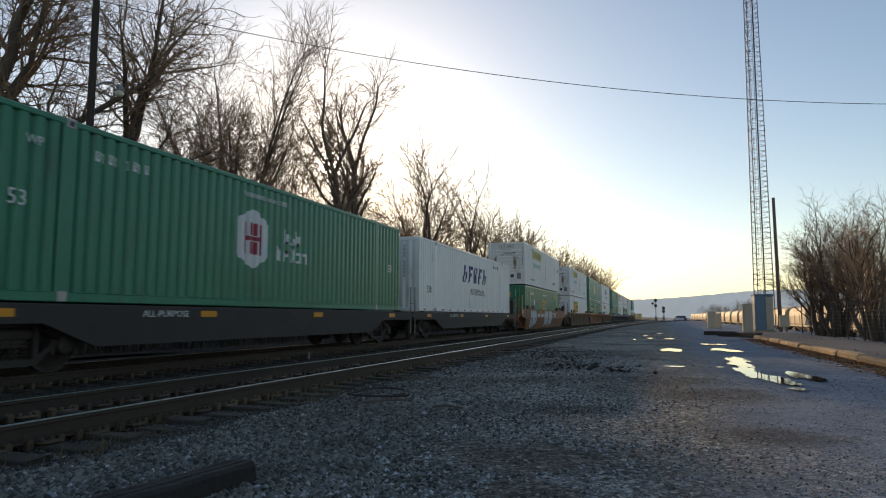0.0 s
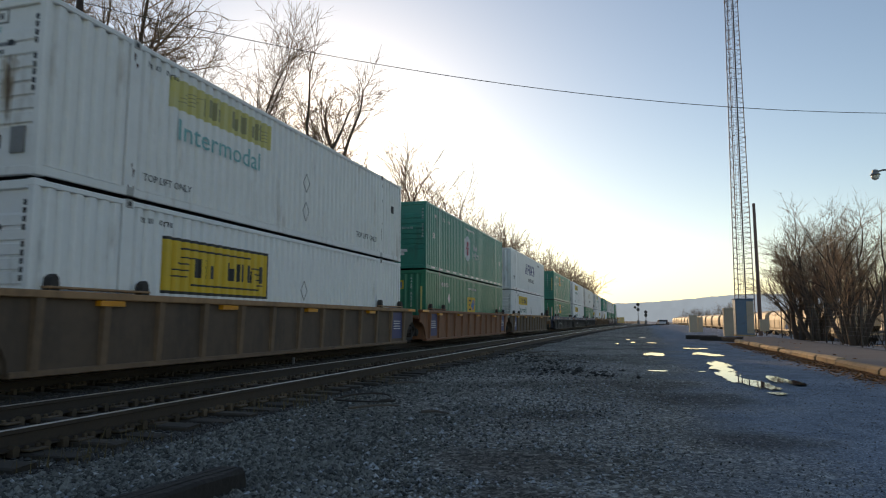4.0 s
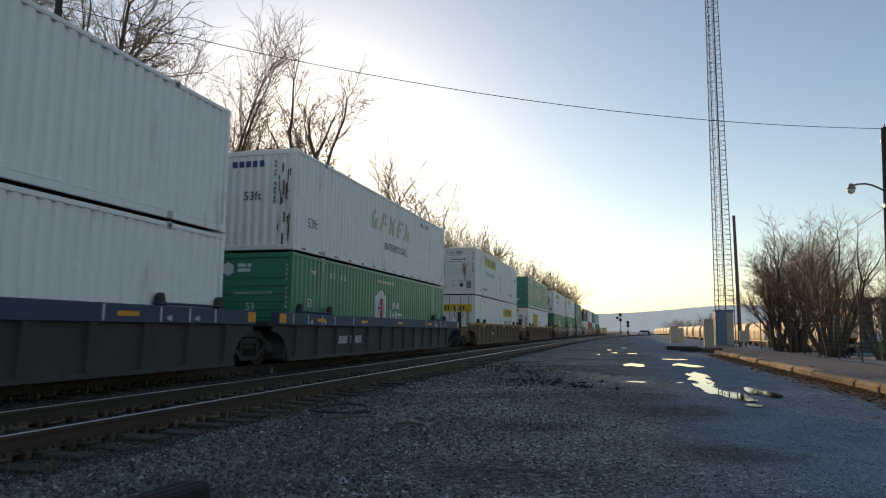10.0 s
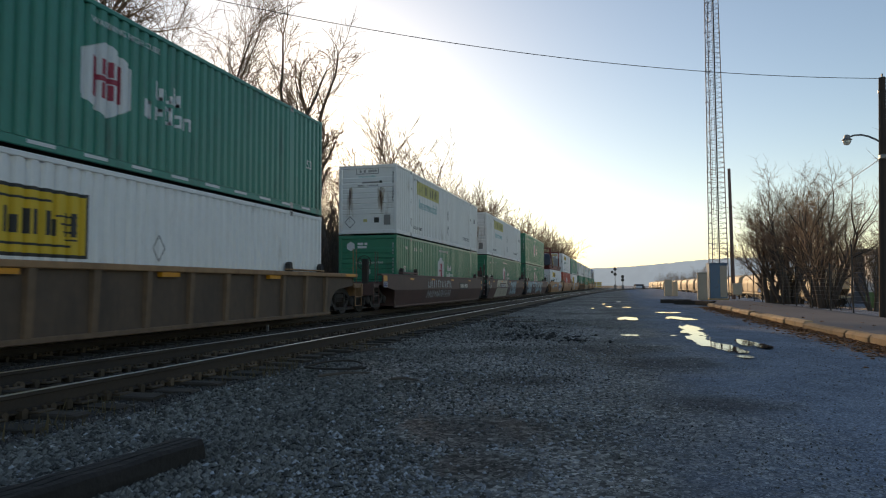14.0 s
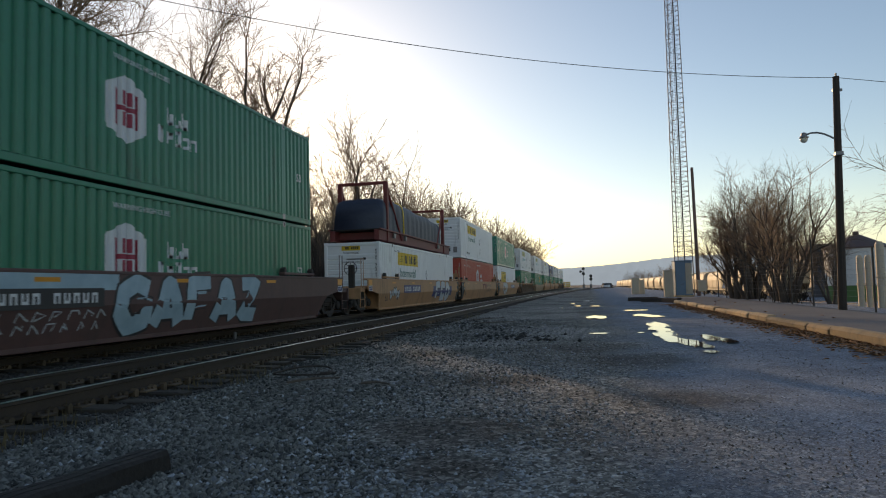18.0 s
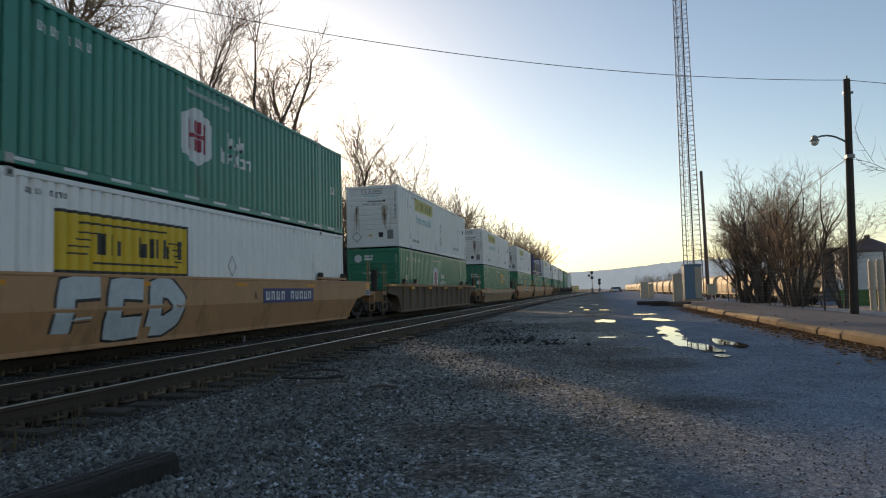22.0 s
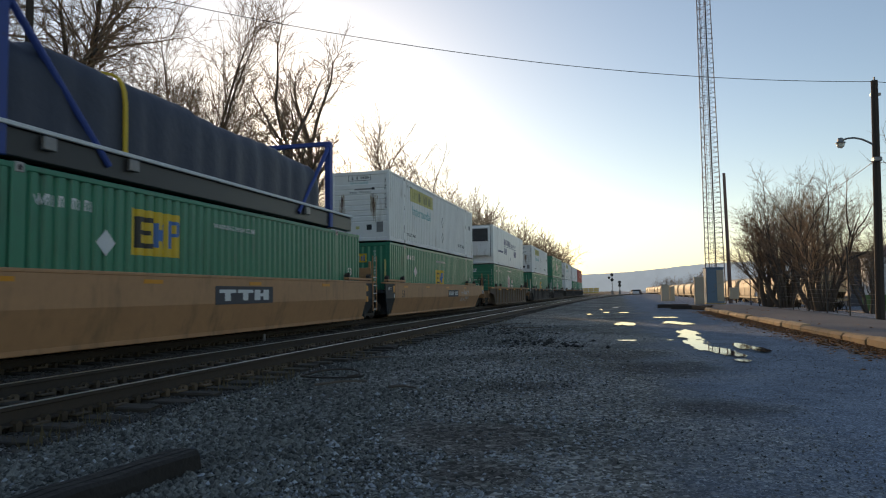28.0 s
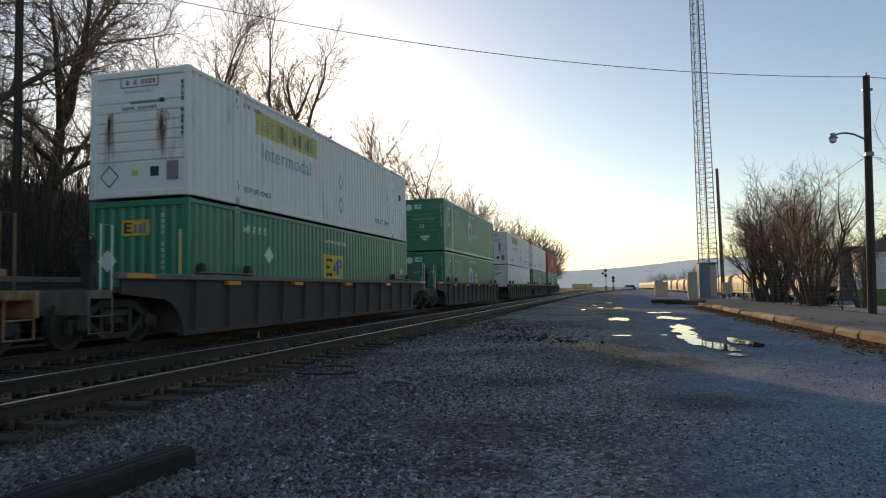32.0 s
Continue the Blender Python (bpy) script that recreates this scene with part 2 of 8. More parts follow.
RUST = (0.10, 0.045, 0.025)
M = {
    "white": material("white_paint", (0.88, 0.88, 0.87), (0.79, 0.79, 0.78), 0.45, fine=9, dirt=(0.34, 0.31, 0.28), dirt_share=0.3, streak=4, bump=0.05),
    "cream": material("aged_white_paint", (0.87, 0.86, 0.83), (0.78, 0.765, 0.735), 0.5, fine=9, dirt=(0.42, 0.35, 0.28), dirt_share=0.35, streak=4, bump=0.06),
    "green": material("green_paint", (0.024, 0.24, 0.135), (0.03, 0.19, 0.112), 0.36, fine=9, dirt=(0.05, 0.08, 0.06), dirt_share=0.4, streak=4, bump=0.05),
    "teal": material("blue_green_paint", (0.026, 0.265, 0.195), (0.034, 0.21, 0.158), 0.36, fine=9, dirt=(0.05, 0.08, 0.07), dirt_share=0.4, streak=4, bump=0.05),
    "red": material("red_paint", (0.54, 0.085, 0.05), (0.45, 0.072, 0.045), 0.5, fine=9, dirt=(0.2, 0.05, 0.03), dirt_share=0.3, streak=4, bump=0.05),
    "yellow": material("yellow_panel", (0.75, 0.50, 0.02), (0.66, 0.44, 0.03), 0.5, fine=15, bump=0.03),
    "faded_yellow": material("faded_yellow_panel", (0.66, 0.58, 0.16), (0.60, 0.55, 0.28), 0.6, fine=15, bump=0.03),
    "reflector": material("orange_reflector", (0.75, 0.30, 0.01), (0.65, 0.26, 0.01), 0.35, bump=0.02),
    "dark_green": material("dark_green_lettering", (0.01, 0.16, 0.12), (0.01, 0.14, 0.10), 0.5, bump=0),
    "pale_teal": material("faded_teal_lettering", (0.16, 0.42, 0.42), (0.22, 0.46, 0.46), 0.6, bump=0),
    "navy": material("navy_lettering", (0.035, 0.045, 0.16), (0.05, 0.06, 0.18), 0.5, bump=0),
    "black": material("black_lettering", (0.02, 0.02, 0.022), (0.03, 0.03, 0.03), 0.5, bump=0),
    "pale": material("white_lettering", (0.72, 0.74, 0.74), (0.62, 0.64, 0.65), 0.5, bump=0),
    "crimson": material("crimson_lettering", (0.36, 0.02, 0.05), (0.30, 0.02, 0.05), 0.5, bump=0),
    "sky_blue": material("blue_lettering", (0.05, 0.16, 0.45), (0.06, 0.18, 0.45), 0.5, bump=0),
    "ghost": material("faint_tan_lettering", (0.58, 0.50, 0.36), (0.56, 0.52, 0.44), 0.6, bump=0),
    "graffiti": material("pale_spray_paint", (0.62, 0.66, 0.68), (0.40, 0.46, 0.50), 0.6, fine=6, bump=0),
    "tan_car": material("tan_car_paint", (0.52, 0.28, 0.135), (0.42, 0.225, 0.11), 0.6, fine=6, dirt=(0.14, 0.09, 0.05), dirt_share=0.5, streak=3),
    "sand_car": material("weathered_sand_paint", (0.42, 0.28, 0.165), (0.32, 0.21, 0.125), 0.6, fine=6, dirt=(0.14, 0.09, 0.05), dirt_share=0.5, streak=3),
    "brown_car": material("brown_car_paint", (0.29, 0.12, 0.055), (0.21, 0.09, 0.045), 0.65, fine=6, dirt=(0.07, 0.05, 0.035), dirt_share=0.5, streak=3),
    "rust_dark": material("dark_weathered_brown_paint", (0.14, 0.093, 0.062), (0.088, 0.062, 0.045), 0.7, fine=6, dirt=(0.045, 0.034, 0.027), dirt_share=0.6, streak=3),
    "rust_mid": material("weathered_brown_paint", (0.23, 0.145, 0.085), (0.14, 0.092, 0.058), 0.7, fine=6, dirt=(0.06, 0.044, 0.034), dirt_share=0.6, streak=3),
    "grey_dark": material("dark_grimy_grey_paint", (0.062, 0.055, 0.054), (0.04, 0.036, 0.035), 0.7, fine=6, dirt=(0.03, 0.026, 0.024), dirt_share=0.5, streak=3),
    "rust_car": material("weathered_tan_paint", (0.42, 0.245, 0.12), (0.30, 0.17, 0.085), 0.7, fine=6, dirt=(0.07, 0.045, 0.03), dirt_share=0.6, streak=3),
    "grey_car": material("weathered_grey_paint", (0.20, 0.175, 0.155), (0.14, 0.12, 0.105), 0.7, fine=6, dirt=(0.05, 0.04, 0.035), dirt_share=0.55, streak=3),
    "blue_car": material("dark_blue_car_paint", (0.035, 0.055, 0.12), (0.03, 0.045, 0.09), 0.6, fine=6, dirt=(0.05, 0.045, 0.045), dirt_share=0.5, streak=3),
    "maroon": material("maroon_rack_paint", (0.20, 0.035, 0.03), (0.15, 0.03, 0.025), 0.6, fine=8, dirt=(0.08, 0.04, 0.03), dirt_share=0.4),
    "blue_rack": material("blue_rack_paint", (0.03, 0.07, 0.30), (0.03, 0.06, 0.24), 0.55, fine=8, dirt=(0.06, 0.06, 0.09), dirt_share=0.4),
    "tarp": material("dark_tarpaulin", (0.035, 0.045, 0.075), (0.025, 0.032, 0.055), 0.55, fine=5, bump=0.5, bump_size=0.03),
    "steel": material("dark_running_gear", (0.045, 0.038, 0.034), (0.03, 0.026, 0.024), 0.7, fine=20, dirt=RUST, dirt_share=0.3),
    "rail": material("rusty_rail", (0.062, 0.043, 0.03), (0.032, 0.025, 0.02), 0.65, 0.2, fine=30),
    "shine": material("polished_rail_head", (0.80, 0.79, 0.77), (0.66, 0.64, 0.62), 0.32, 1.0, fine=20, bump=0.03),
    "tie": material("weathered_tie_wood", (0.055, 0.042, 0.031), (0.026, 0.021, 0.016), 0.85, fine=25, dirt=(0.03, 0.026, 0.024), bump=0.5, per_piece=0.35),
    "stone": material("ballast_stone", (0.205, 0.202, 0.180), (0.074, 0.073, 0.065), 0.7, fine=40, bump=0.3, island=0.7, spec=0.25),
    "pavement": material("grey_pavement", (0.19, 0.187, 0.19), (0.12, 0.118, 0.122), 0.9, fine=30, coarse=0.6, bump=0.4, spec=0.15),
    "kerb": material("weathered_kerb_concrete", (0.44, 0.31, 0.165), (0.31, 0.22, 0.12), 0.85, fine=18, dirt=(0.09, 0.095, 0.065), dirt_share=0.6, bump=0.5, per_piece=0.45),
    "leaf": material("dry_leaves", (0.36, 0.175, 0.065), (0.24, 0.115, 0.045), 0.8, island=0.4, bump=0),
    "oily_stone": material("oil_stained_stone", (0.06, 0.053, 0.045), (0.03, 0.027, 0.024), 0.6, fine=40, bump=0.3, island=0.6),
    "maroon_car": material("maroon_brown_car_paint", (0.13, 0.068, 0.06), (0.09, 0.05, 0.045), 0.6, fine=6, dirt=(0.055, 0.04, 0.035), dirt_share=0.5, streak=3),
    "spray_blue": material("pale_blue_spray_paint", (0.42, 0.56, 0.62), (0.24, 0.36, 0.43), 0.6, fine=4, bump=0),
    "car_end": material("near_black_steel", (0.030, 0.036, 0.044), (0.018, 0.02, 0.024), 0.6, fine=6, dirt=(0.06, 0.05, 0.04), dirt_share=0.35, bump=0.05),
    "spray_cream": material("cream_roller_paint", (0.62, 0.58, 0.46), (0.48, 0.45, 0.37), 0.6, fine=4, bump=0),
    "pale_stone": material("pale_limestone", (0.37, 0.385, 0.40), (0.19, 0.20, 0.21), 0.7, spec=0.25, fine=40, bump=0.3, island=0.6),
    "faded_mark": material("sun_bleached_lettering", (0.36, 0.33, 0.16), (0.28, 0.26, 0.14), 0.6, bump=0),
    "clod": material("dark_asphalt_clods", (0.05, 0.042, 0.035), (0.022, 0.02, 0.018), 0.9, fine=20, bump=0.6, island=0.5),
    "soil": material("leaf_litter_soil", (0.075, 0.055, 0.038), (0.045, 0.034, 0.025), 0.9, fine=8, coarse=0.3, bump=0.8, bump_size=0.05),
    "bark": material("grey_bark", (0.14, 0.11, 0.085), (0.085, 0.068, 0.055), 0.85, fine=12, bump=0.6, bump_size=0.02),
    "twig": material("bare_twigs", (0.32, 0.21, 0.13), (0.20, 0.14, 0.09), 0.8, island=0.25, bump=0),
    "brush": material("dry_brush", (0.075, 0.055, 0.036), (0.05, 0.042, 0.03), 0.85, island=0.4, bump=0),
    "galv": material("galvanised_steel", (0.30, 0.29, 0.28), (0.20, 0.19, 0.19), 0.5, 0.6, fine=20),
    "mast": material("dull_grey_mast_paint", (0.13, 0.12, 0.125), (0.095, 0.09, 0.095), 0.6, 0.2, fine=20),
    "mast_red": material("faded_red_mast_paint", (0.20, 0.12, 0.095), (0.15, 0.095, 0.08), 0.6, fine=20),
    "cabinet": material("blue_grey_cabinet_paint", (0.16, 0.24, 0.32), (0.13, 0.20, 0.27), 0.5, fine=10, dirt=(0.12, 0.13, 0.14)),
    "beige": material("beige_cabinet_paint", (0.55, 0.46, 0.34), (0.46, 0.38, 0.28), 0.6, fine=10, dirt=(0.28, 0.22, 0.16)),
    "hopper": material("beige_hopper_paint", (0.55, 0.44, 0.28), (0.46, 0.37, 0.24), 0.6, fine=4, dirt=(0.33, 0.27, 0.2), dirt_share=0.45, streak=4),
    "pole": material("creosoted_pole_wood", (0.06, 0.042, 0.03), (0.04, 0.03, 0.024), 0.85, fine=14, bump=0.4),
    "glass": material("frosted_lamp_glass", (0.75, 0.70, 0.58), (0.65, 0.60, 0.50), 0.25, bump=0),
    "silo": material("white_silo_paint", (0.70, 0.68, 0.64), (0.58, 0.55, 0.52), 0.6, fine=4, dirt=(0.4, 0.33, 0.27)),
    "roof": material("brown_metal_roof", (0.13, 0.075, 0.06), (0.10, 0.06, 0.05), 0.6, fine=6),
    "dark_wall": material("dark_grey_cladding", (0.075, 0.075, 0.085), (0.055, 0.055, 0.065), 0.7, fine=5),
    "hill": material("wooded_hill_painted_haze", (0.40, 0.43, 0.46), (0.22, 0.25, 0.28), 1.0, fine=0.02, coarse=0.004, bump=0, spec=0),
    "grass": material("winter_grass", (0.15, 0.115, 0.055), (0.085, 0.066, 0.033), 0.9, fine=10, coarse=0.5, bump=0.6),
    "green_wall": material("green_painted_wall", (0.10, 0.19, 0.05), (0.08, 0.15, 0.045), 0.7, fine=6),
    "crate": material("pale_timber", (0.75, 0.52, 0.16), (0.62, 0.42, 0.12), 0.8, fine=6),
    "car_white": material("white_car_paint", (0.7, 0.7, 0.7), (0.62, 0.62, 0.62), 0.3, bump=0),
    "dark": material("dark_rubber_and_glass", (0.02, 0.02, 0.022), (0.03, 0.03, 0.03), 0.4, bump=0),
    "plate": material("rusty_tie_plate", (0.15, 0.105, 0.06), (0.085, 0.06, 0.04), 0.75, 0.2, fine=20, per_piece=0.4),
    "old_timber": material("weathered_grey_timber", (0.034, 0.029, 0.026), (0.014, 0.012, 0.011), 0.85, fine=18, coarse=3, dirt=(0.028, 0.024, 0.021), dirt_share=0.4, bump=0.7, bump_size=0.02),
    "casting": material("bare_casting_steel", (0.52, 0.51, 0.49), (0.36, 0.34, 0.32), 0.55, 0.1, fine=20, dirt=(0.16, 0.11, 0.08), dirt_share=0.4),
    "stain": material("pale_brown_stain", (0.46, 0.37, 0.26), (0.38, 0.30, 0.21), 0.7, fine=12, bump=0),
    "rust": material("rust_stain", (0.13, 0.06, 0.035), (0.09, 0.045, 0.03), 0.8, fine=12, bump=0.1),
}
water = bpy.data.materials.new("puddle_water")
water.use_nodes = True
wb = water.node_tree.nodes["Principled BSDF"]
wb.inputs["Base Color"].default_value = (0.02, 0.02, 0.022, 1)
wb.inputs["Roughness"].default_value = 0.03
wb.inputs["IOR"].default_value = 1.33
M["water"] = water


def stony(name, low, high, scale):
    """Ground of small stones: cells of their own brightness with sunk joints, stained in patches, worn to dark slate-grey asphalt away from the tracks."""
    g = bpy.data.materials.new(name)
    g.use_nodes = True
    n, l = g.node_tree.nodes, g.node_tree.links
    bsdf = n["Principled BSDF"]
    co = n.new("ShaderNodeTexCoord")

    def tex(kind, size, detail=0.0):
        q = n.new("ShaderNodeTex" + kind)
        q.inputs["Scale"].default_value = size
        if detail:
            q.inputs["Detail"].default_value = detail
            q.inputs["Roughness"].default_value = 0.65
        l.new(co.outputs["Object"], q.inputs["Vector"])
        return q

    def span(source, a, b, c=0.0, d=1.0):
        q = n.new("ShaderNodeMapRange")
        l.new(source, q.inputs[0])
        for i, v in enumerate((a, b, c, d)):
            q.inputs[i + 1].default_value = v
        return q.outputs[0]

    def blend(fac, a, b, kind="MIX"):
        q = n.new("ShaderNodeMix")
        q.data_type = "RGBA"
        q.blend_type = kind
        for i, v in ((0, fac), (6, a), (7, b)):
            if isinstance(v, tuple):
                q.inputs[i].default_value = (*v, 1)
            else:
                l.new(v, q.inputs[i])
        return q.outputs[2]

    def calc(op, a, b):
        q = n.new("ShaderNodeMath")
        q.operation = op
        for i, v in enumerate((a, b)):
            if isinstance(v, float):
                q.inputs[i].default_value = v
            else:
                l.new(v, q.inputs[i])
        return q.outputs[0]

    def grey(source):
        q = n.new("ShaderNodeRGBToBW")
        l.new(source, q.inputs[0])
        return q.outputs[0]

    warp = tex("Noise", 9).outputs["Fac"]
    big = grey(tex("Voronoi", scale).outputs["Color"])
    small = grey(tex("Voronoi", scale * 2.7).outputs["Color"])
    mixv = n.new("ShaderNodeMix")
    l.new(span(warp, 0.45, 0.62), mixv.inputs[0])
    l.new(big, mixv.inputs[2])
    l.new(small, mixv.inputs[3])
    cell = calc("POWER", mixv.outputs[0], 2.4)
    stones = blend(cell, low, high)
    stain = tex("Noise", 0.32, 7).outputs["Fac"]
    patch_noise = tex("Noise", 1.3, 6).outputs["Fac"]
    stones = blend(span(stain, 0.42, 0.60, 0.0, 0.8), stones, (0.40, 0.39, 0.36), "MULTIPLY")
    place = n.new("ShaderNodeSeparateXYZ")
    l.new(co.outputs["Object"], place.inputs[0])
    # worn asphalt past the middle of the lot
    across = calc("ADD", place.outputs[0], calc("MULTIPLY", stain, 5.0))
    worn = span(across, 2.75, 4.1)
    asphalt = blend(calc("POWER", small, 2.5), (0.155, 0.187, 0.235), (0.50, 0.60, 0.73))
    asphalt = blend(span(patch_noise, 0.42, 0.62, 0.0, 0.6), asphalt, (0.5, 0.5, 0.52), "MULTIPLY")
    both = blend(calc("MULTIPLY", worn, 0.9), stones, asphalt)
    # oil and brake dust under the tracks
    both = blend(span(across, -3.2, -2.2, 0.8, 0.0), both, (0.34, 0.29, 0.23), "MULTIPLY")
    # old oil stains
    for x, y, r in OIL:
        d = n.new("ShaderNodeVectorMath")
        d.operation = "DISTANCE"
        d.inputs[1].default_value = (x, y, -0.22)
        l.new(co.outputs["Object"], d.inputs[0])
        edge = calc("ADD", d.outputs["Value"], calc("MULTIPLY", calc("SUBTRACT", patch_noise, 0.5), 2.2 * r))
        both = blend(span(edge, r * 0.45, r * 1.1, 0.75, 0.0), both, (0.30, 0.28, 0.27), "MULTIPLY")
    l.new(both, bsdf.inputs["Base Color"])
    bsdf.inputs["Specular IOR Level"].default_value = 0.10
    bsdf.inputs["Roughness"].default_value = 0.85
    bp = n.new("ShaderNodeBump")
    bp.inputs["Strength"].default_value = 0.9
    bp.inputs["Distance"].default_value = 0.02
    l.new(mixv.outputs[0], bp.inputs["Height"])
    l.new(bp.outputs[0], bsdf.inputs["Normal"])
    return g


OIL = ((-1.25, 5.5, 0.8), (-0.9, 4.4, 0.45), (-1.2, 8.6, 0.7), (0.9, 7.2, 0.7), (0.6, 10.8, 1.1), (-0.3, 13.0, 1.2))
M["ground"] = stony("gravel_and_dirt", (0.085, 0.082, 0.074), (0.86, 0.84, 0.77), 26.0)
# distance haze is painted onto the hills: pale base colours plus their own glow
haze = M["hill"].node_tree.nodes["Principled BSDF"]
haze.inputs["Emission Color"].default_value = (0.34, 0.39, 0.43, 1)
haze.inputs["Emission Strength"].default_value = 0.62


# ---------------------------------------------------------------- mesh tools
class Shape:
    def __init__(self):
        self.v, self.f = [], []

    def add(self, verts, faces):
        k = len(self.v)
        self.v.extend(verts)
        self.f.extend(tuple(i + k for i in f) for f in faces)
        return self

    def box(self, x0, x1, y0, y1, z0, z1):
        v = [(x, y, z) for z in (z0, z1) for y in (y0, y1) for x in (x0, x1)]
        return self.add(v, [(0, 2, 3, 1), (4, 5, 7, 6), (0, 1, 5, 4), (2, 6, 7, 3), (0, 4, 6, 2), (1, 3, 7, 5)])

    def bevel_box(self, x0, x1, y0, y1, z0, z1, b=0.02):
        """A box with its edges cut off."""
        b = min(b, (x1 - x0) / 3, (y1 - y0) / 3, (z1 - z0) / 3)
        v, f = [], []
        bm = bmesh.new()
        bmesh.ops.create_cube(bm, size=1)
        for q in bm.verts:
            q.co = Vector((x0 if q.co.x < 0 else x1, y0 if q.co.y < 0 else y1, z0 if q.co.z < 0 else z1))
        bmesh.ops.bevel(bm, geom=bm.edges[:], offset=b, segments=1, affect="EDGES", profile=0.5)
        bm.verts.index_update()
        v = [tuple(q.co) for q in bm.verts]
        f = [tuple(q.index for q in g.verts) for g in bm.faces]
        bm.free()
        return self.add(v, f)

    def tube(self, a, b, ra, rb=None, n=6, caps=True):
        rb = ra if rb is None else rb
        a, b = Vector(a), Vector(b)
        d = (b - a)
        if d.length < 1e-6:
            return self
        d.normalize()
        u = d.orthogonal().normalized()
        w = d.cross(u)
        v = []
        for c, r in ((a, ra), (b, rb)):
            for i in range(n):
                t = 2 * math.pi * i / n
                v.append(tuple(c + u * (r * math.cos(t)) + w * (r * math.sin(t))))
        f = [(i, (i + 1) % n, n + (i + 1) % n, n + i) for i in range(n)]
        if caps:
            f += [tuple(range(n - 1, -1, -1)), tuple(range(n, 2 * n))]
        return self.add(v, f)

    def rod(self, points, r, n=5):
        """One bent bar through all the points."""
        ps = [Vector(p) for p in points]
        k = len(self.v)
        u = None
        for i, p in enumerate(ps):
            d = (ps[min(i + 1, len(ps) - 1)] - ps[max(i - 1, 0)]).normalized()
            u = d.orthogonal().normalized() if u is None else (u - d * u.dot(d)).normalized()
            w = d.cross(u)
            for a in range(n):
                t = 2 * math.pi * a / n
                self.v.append(tuple(p + u * (r * math.cos(t)) + w * (r * math.sin(t))))
        for i in range(len(ps) - 1):
            for a in range(n):
                b = (a + 1) % n
                self.f.append((k + i * n + a, k + i * n + b, k + i * n + n + b, k + i * n + n + a))
        self.f.append(tuple(k + a for a in range(n - 1, -1, -1)))
        self.f.append(tuple(k + (len(ps) - 1) * n + a for a in range(n)))
        return self

    def lathe(self, c, profile, axis="z", n=20):
        """Rings (radius, height) round an axis through c."""
        v, f = [], []
        for r, h in profile:
            for i in range(n):
                t = 2 * math.pi * i / n
                p, q = r * math.cos(t), r * math.sin(t)
                v.append({"z": (c[0] + p, c[1] + q, c[2] + h), "x": (c[0] + h, c[1] + p, c[2] + q), "y": (c[0] + q, c[1] + h, c[2] + p)}[axis])
        for k in range(len(profile) - 1):
            for i in range(n):
                j = (i + 1) % n
                f.append((k * n + i, k * n + j, k * n + n + j, k * n + n + i))
        f.append(tuple(range(n - 1, -1, -1)))
        f.append(tuple(range((len(profile) - 1) * n, len(profile) * n)))
        return self.add(v, f)

    def prism(self, outline, x0, x1):
        """An outline in y and z, pushed out from x0 to x1."""
        n = len(outline)
        v = [(x0, y, z) for y, z in outline] + [(x1, y, z) for y, z in outline]
        f = [(i, (i + 1) % n, n + (i + 1) % n, n + i) for i in range(n)]
        return self.add(v, f + [tuple(range(n - 1, -1, -1)), tuple(range(n, 2 * n))])

    def mesh(self, name, mat, smooth=False):
        me = bpy.data.meshes.new(name)
        me.from_pydata(self.v, [], self.f)
        me.materials.append(mat)
        if smooth:
            me.polygons.foreach_set("use_smooth", [True] * len(me.polygons))
        bm = bmesh.new()
        bm.from_mesh(me)
        bmesh.ops.recalc_face_normals(bm, faces=bm.faces[:])
        bm.to_mesh(me)
        bm.free()
        return me


MESHES = {}


def cached(key, make):
    if key not in MESHES:
        MESHES[key] = make()
    return MESHES[key]


def put(name, me, parent=None, label="", m=None):
    """Links a mesh as one object, under a thing or part where one is given."""
    ob = new(name, me)
    if parent is not None:
        ob.parent = parent
    if m is not None:
        ob.matrix_basis = m
    if label:
        tagged(ob, label)
    return ob


def part(name, shape, mat, parent, label="", m=None, smooth=False):
    return put(name, shape.mesh(name, mat, smooth), parent, label, m)


def thing(name, label, category, group="", kind="", m=None):
    ob = new(name)
    if m is not None:
        ob.matrix_basis = m
    return tagged(ob, label, category, group, kind)


def setting(name, shape, mat, label, category, smooth=False):
    return tagged(put(name, shape.mesh(name, mat, smooth)), label, category, kind="structure")


def letters(text, size, mat):
    """Flat lettering with a little thickness, its left lower corner at the origin, in the plane of x and y."""
    def make():
        cu = bpy.data.curves.new("letters", "FONT")
        cu.body = text
        cu.size = size
        cu.extrude = 0.002
        cu.resolution_u = 2
        ob = bpy.data.objects.new("letters", cu)
        scene.collection.objects.link(ob)
        me = bpy.data.meshes.new_from_object(ob.evaluated_get(bpy.context.evaluated_depsgraph_get()))
        bpy.data.objects.remove(ob)
        me.materials.clear()
        me.materials.append(mat)
        return me
    return cached(("letters", text, size, mat.name), make)


def side_letters(name, text, parent, x, y, z, size, mat, stretch=1.0):
    """Lettering on a side that faces +x; it reads with y."""
    me = letters(text, size, mat)
    m = Matrix.Translation((x, y, z)) @ Matrix(((0, 0, 1, 0), (stretch, 0, 0, 0), (0, 1, 0, 0), (0, 0, 0, 1)))
    return tagged(put(name, me, parent, m=m), kind="stuff")


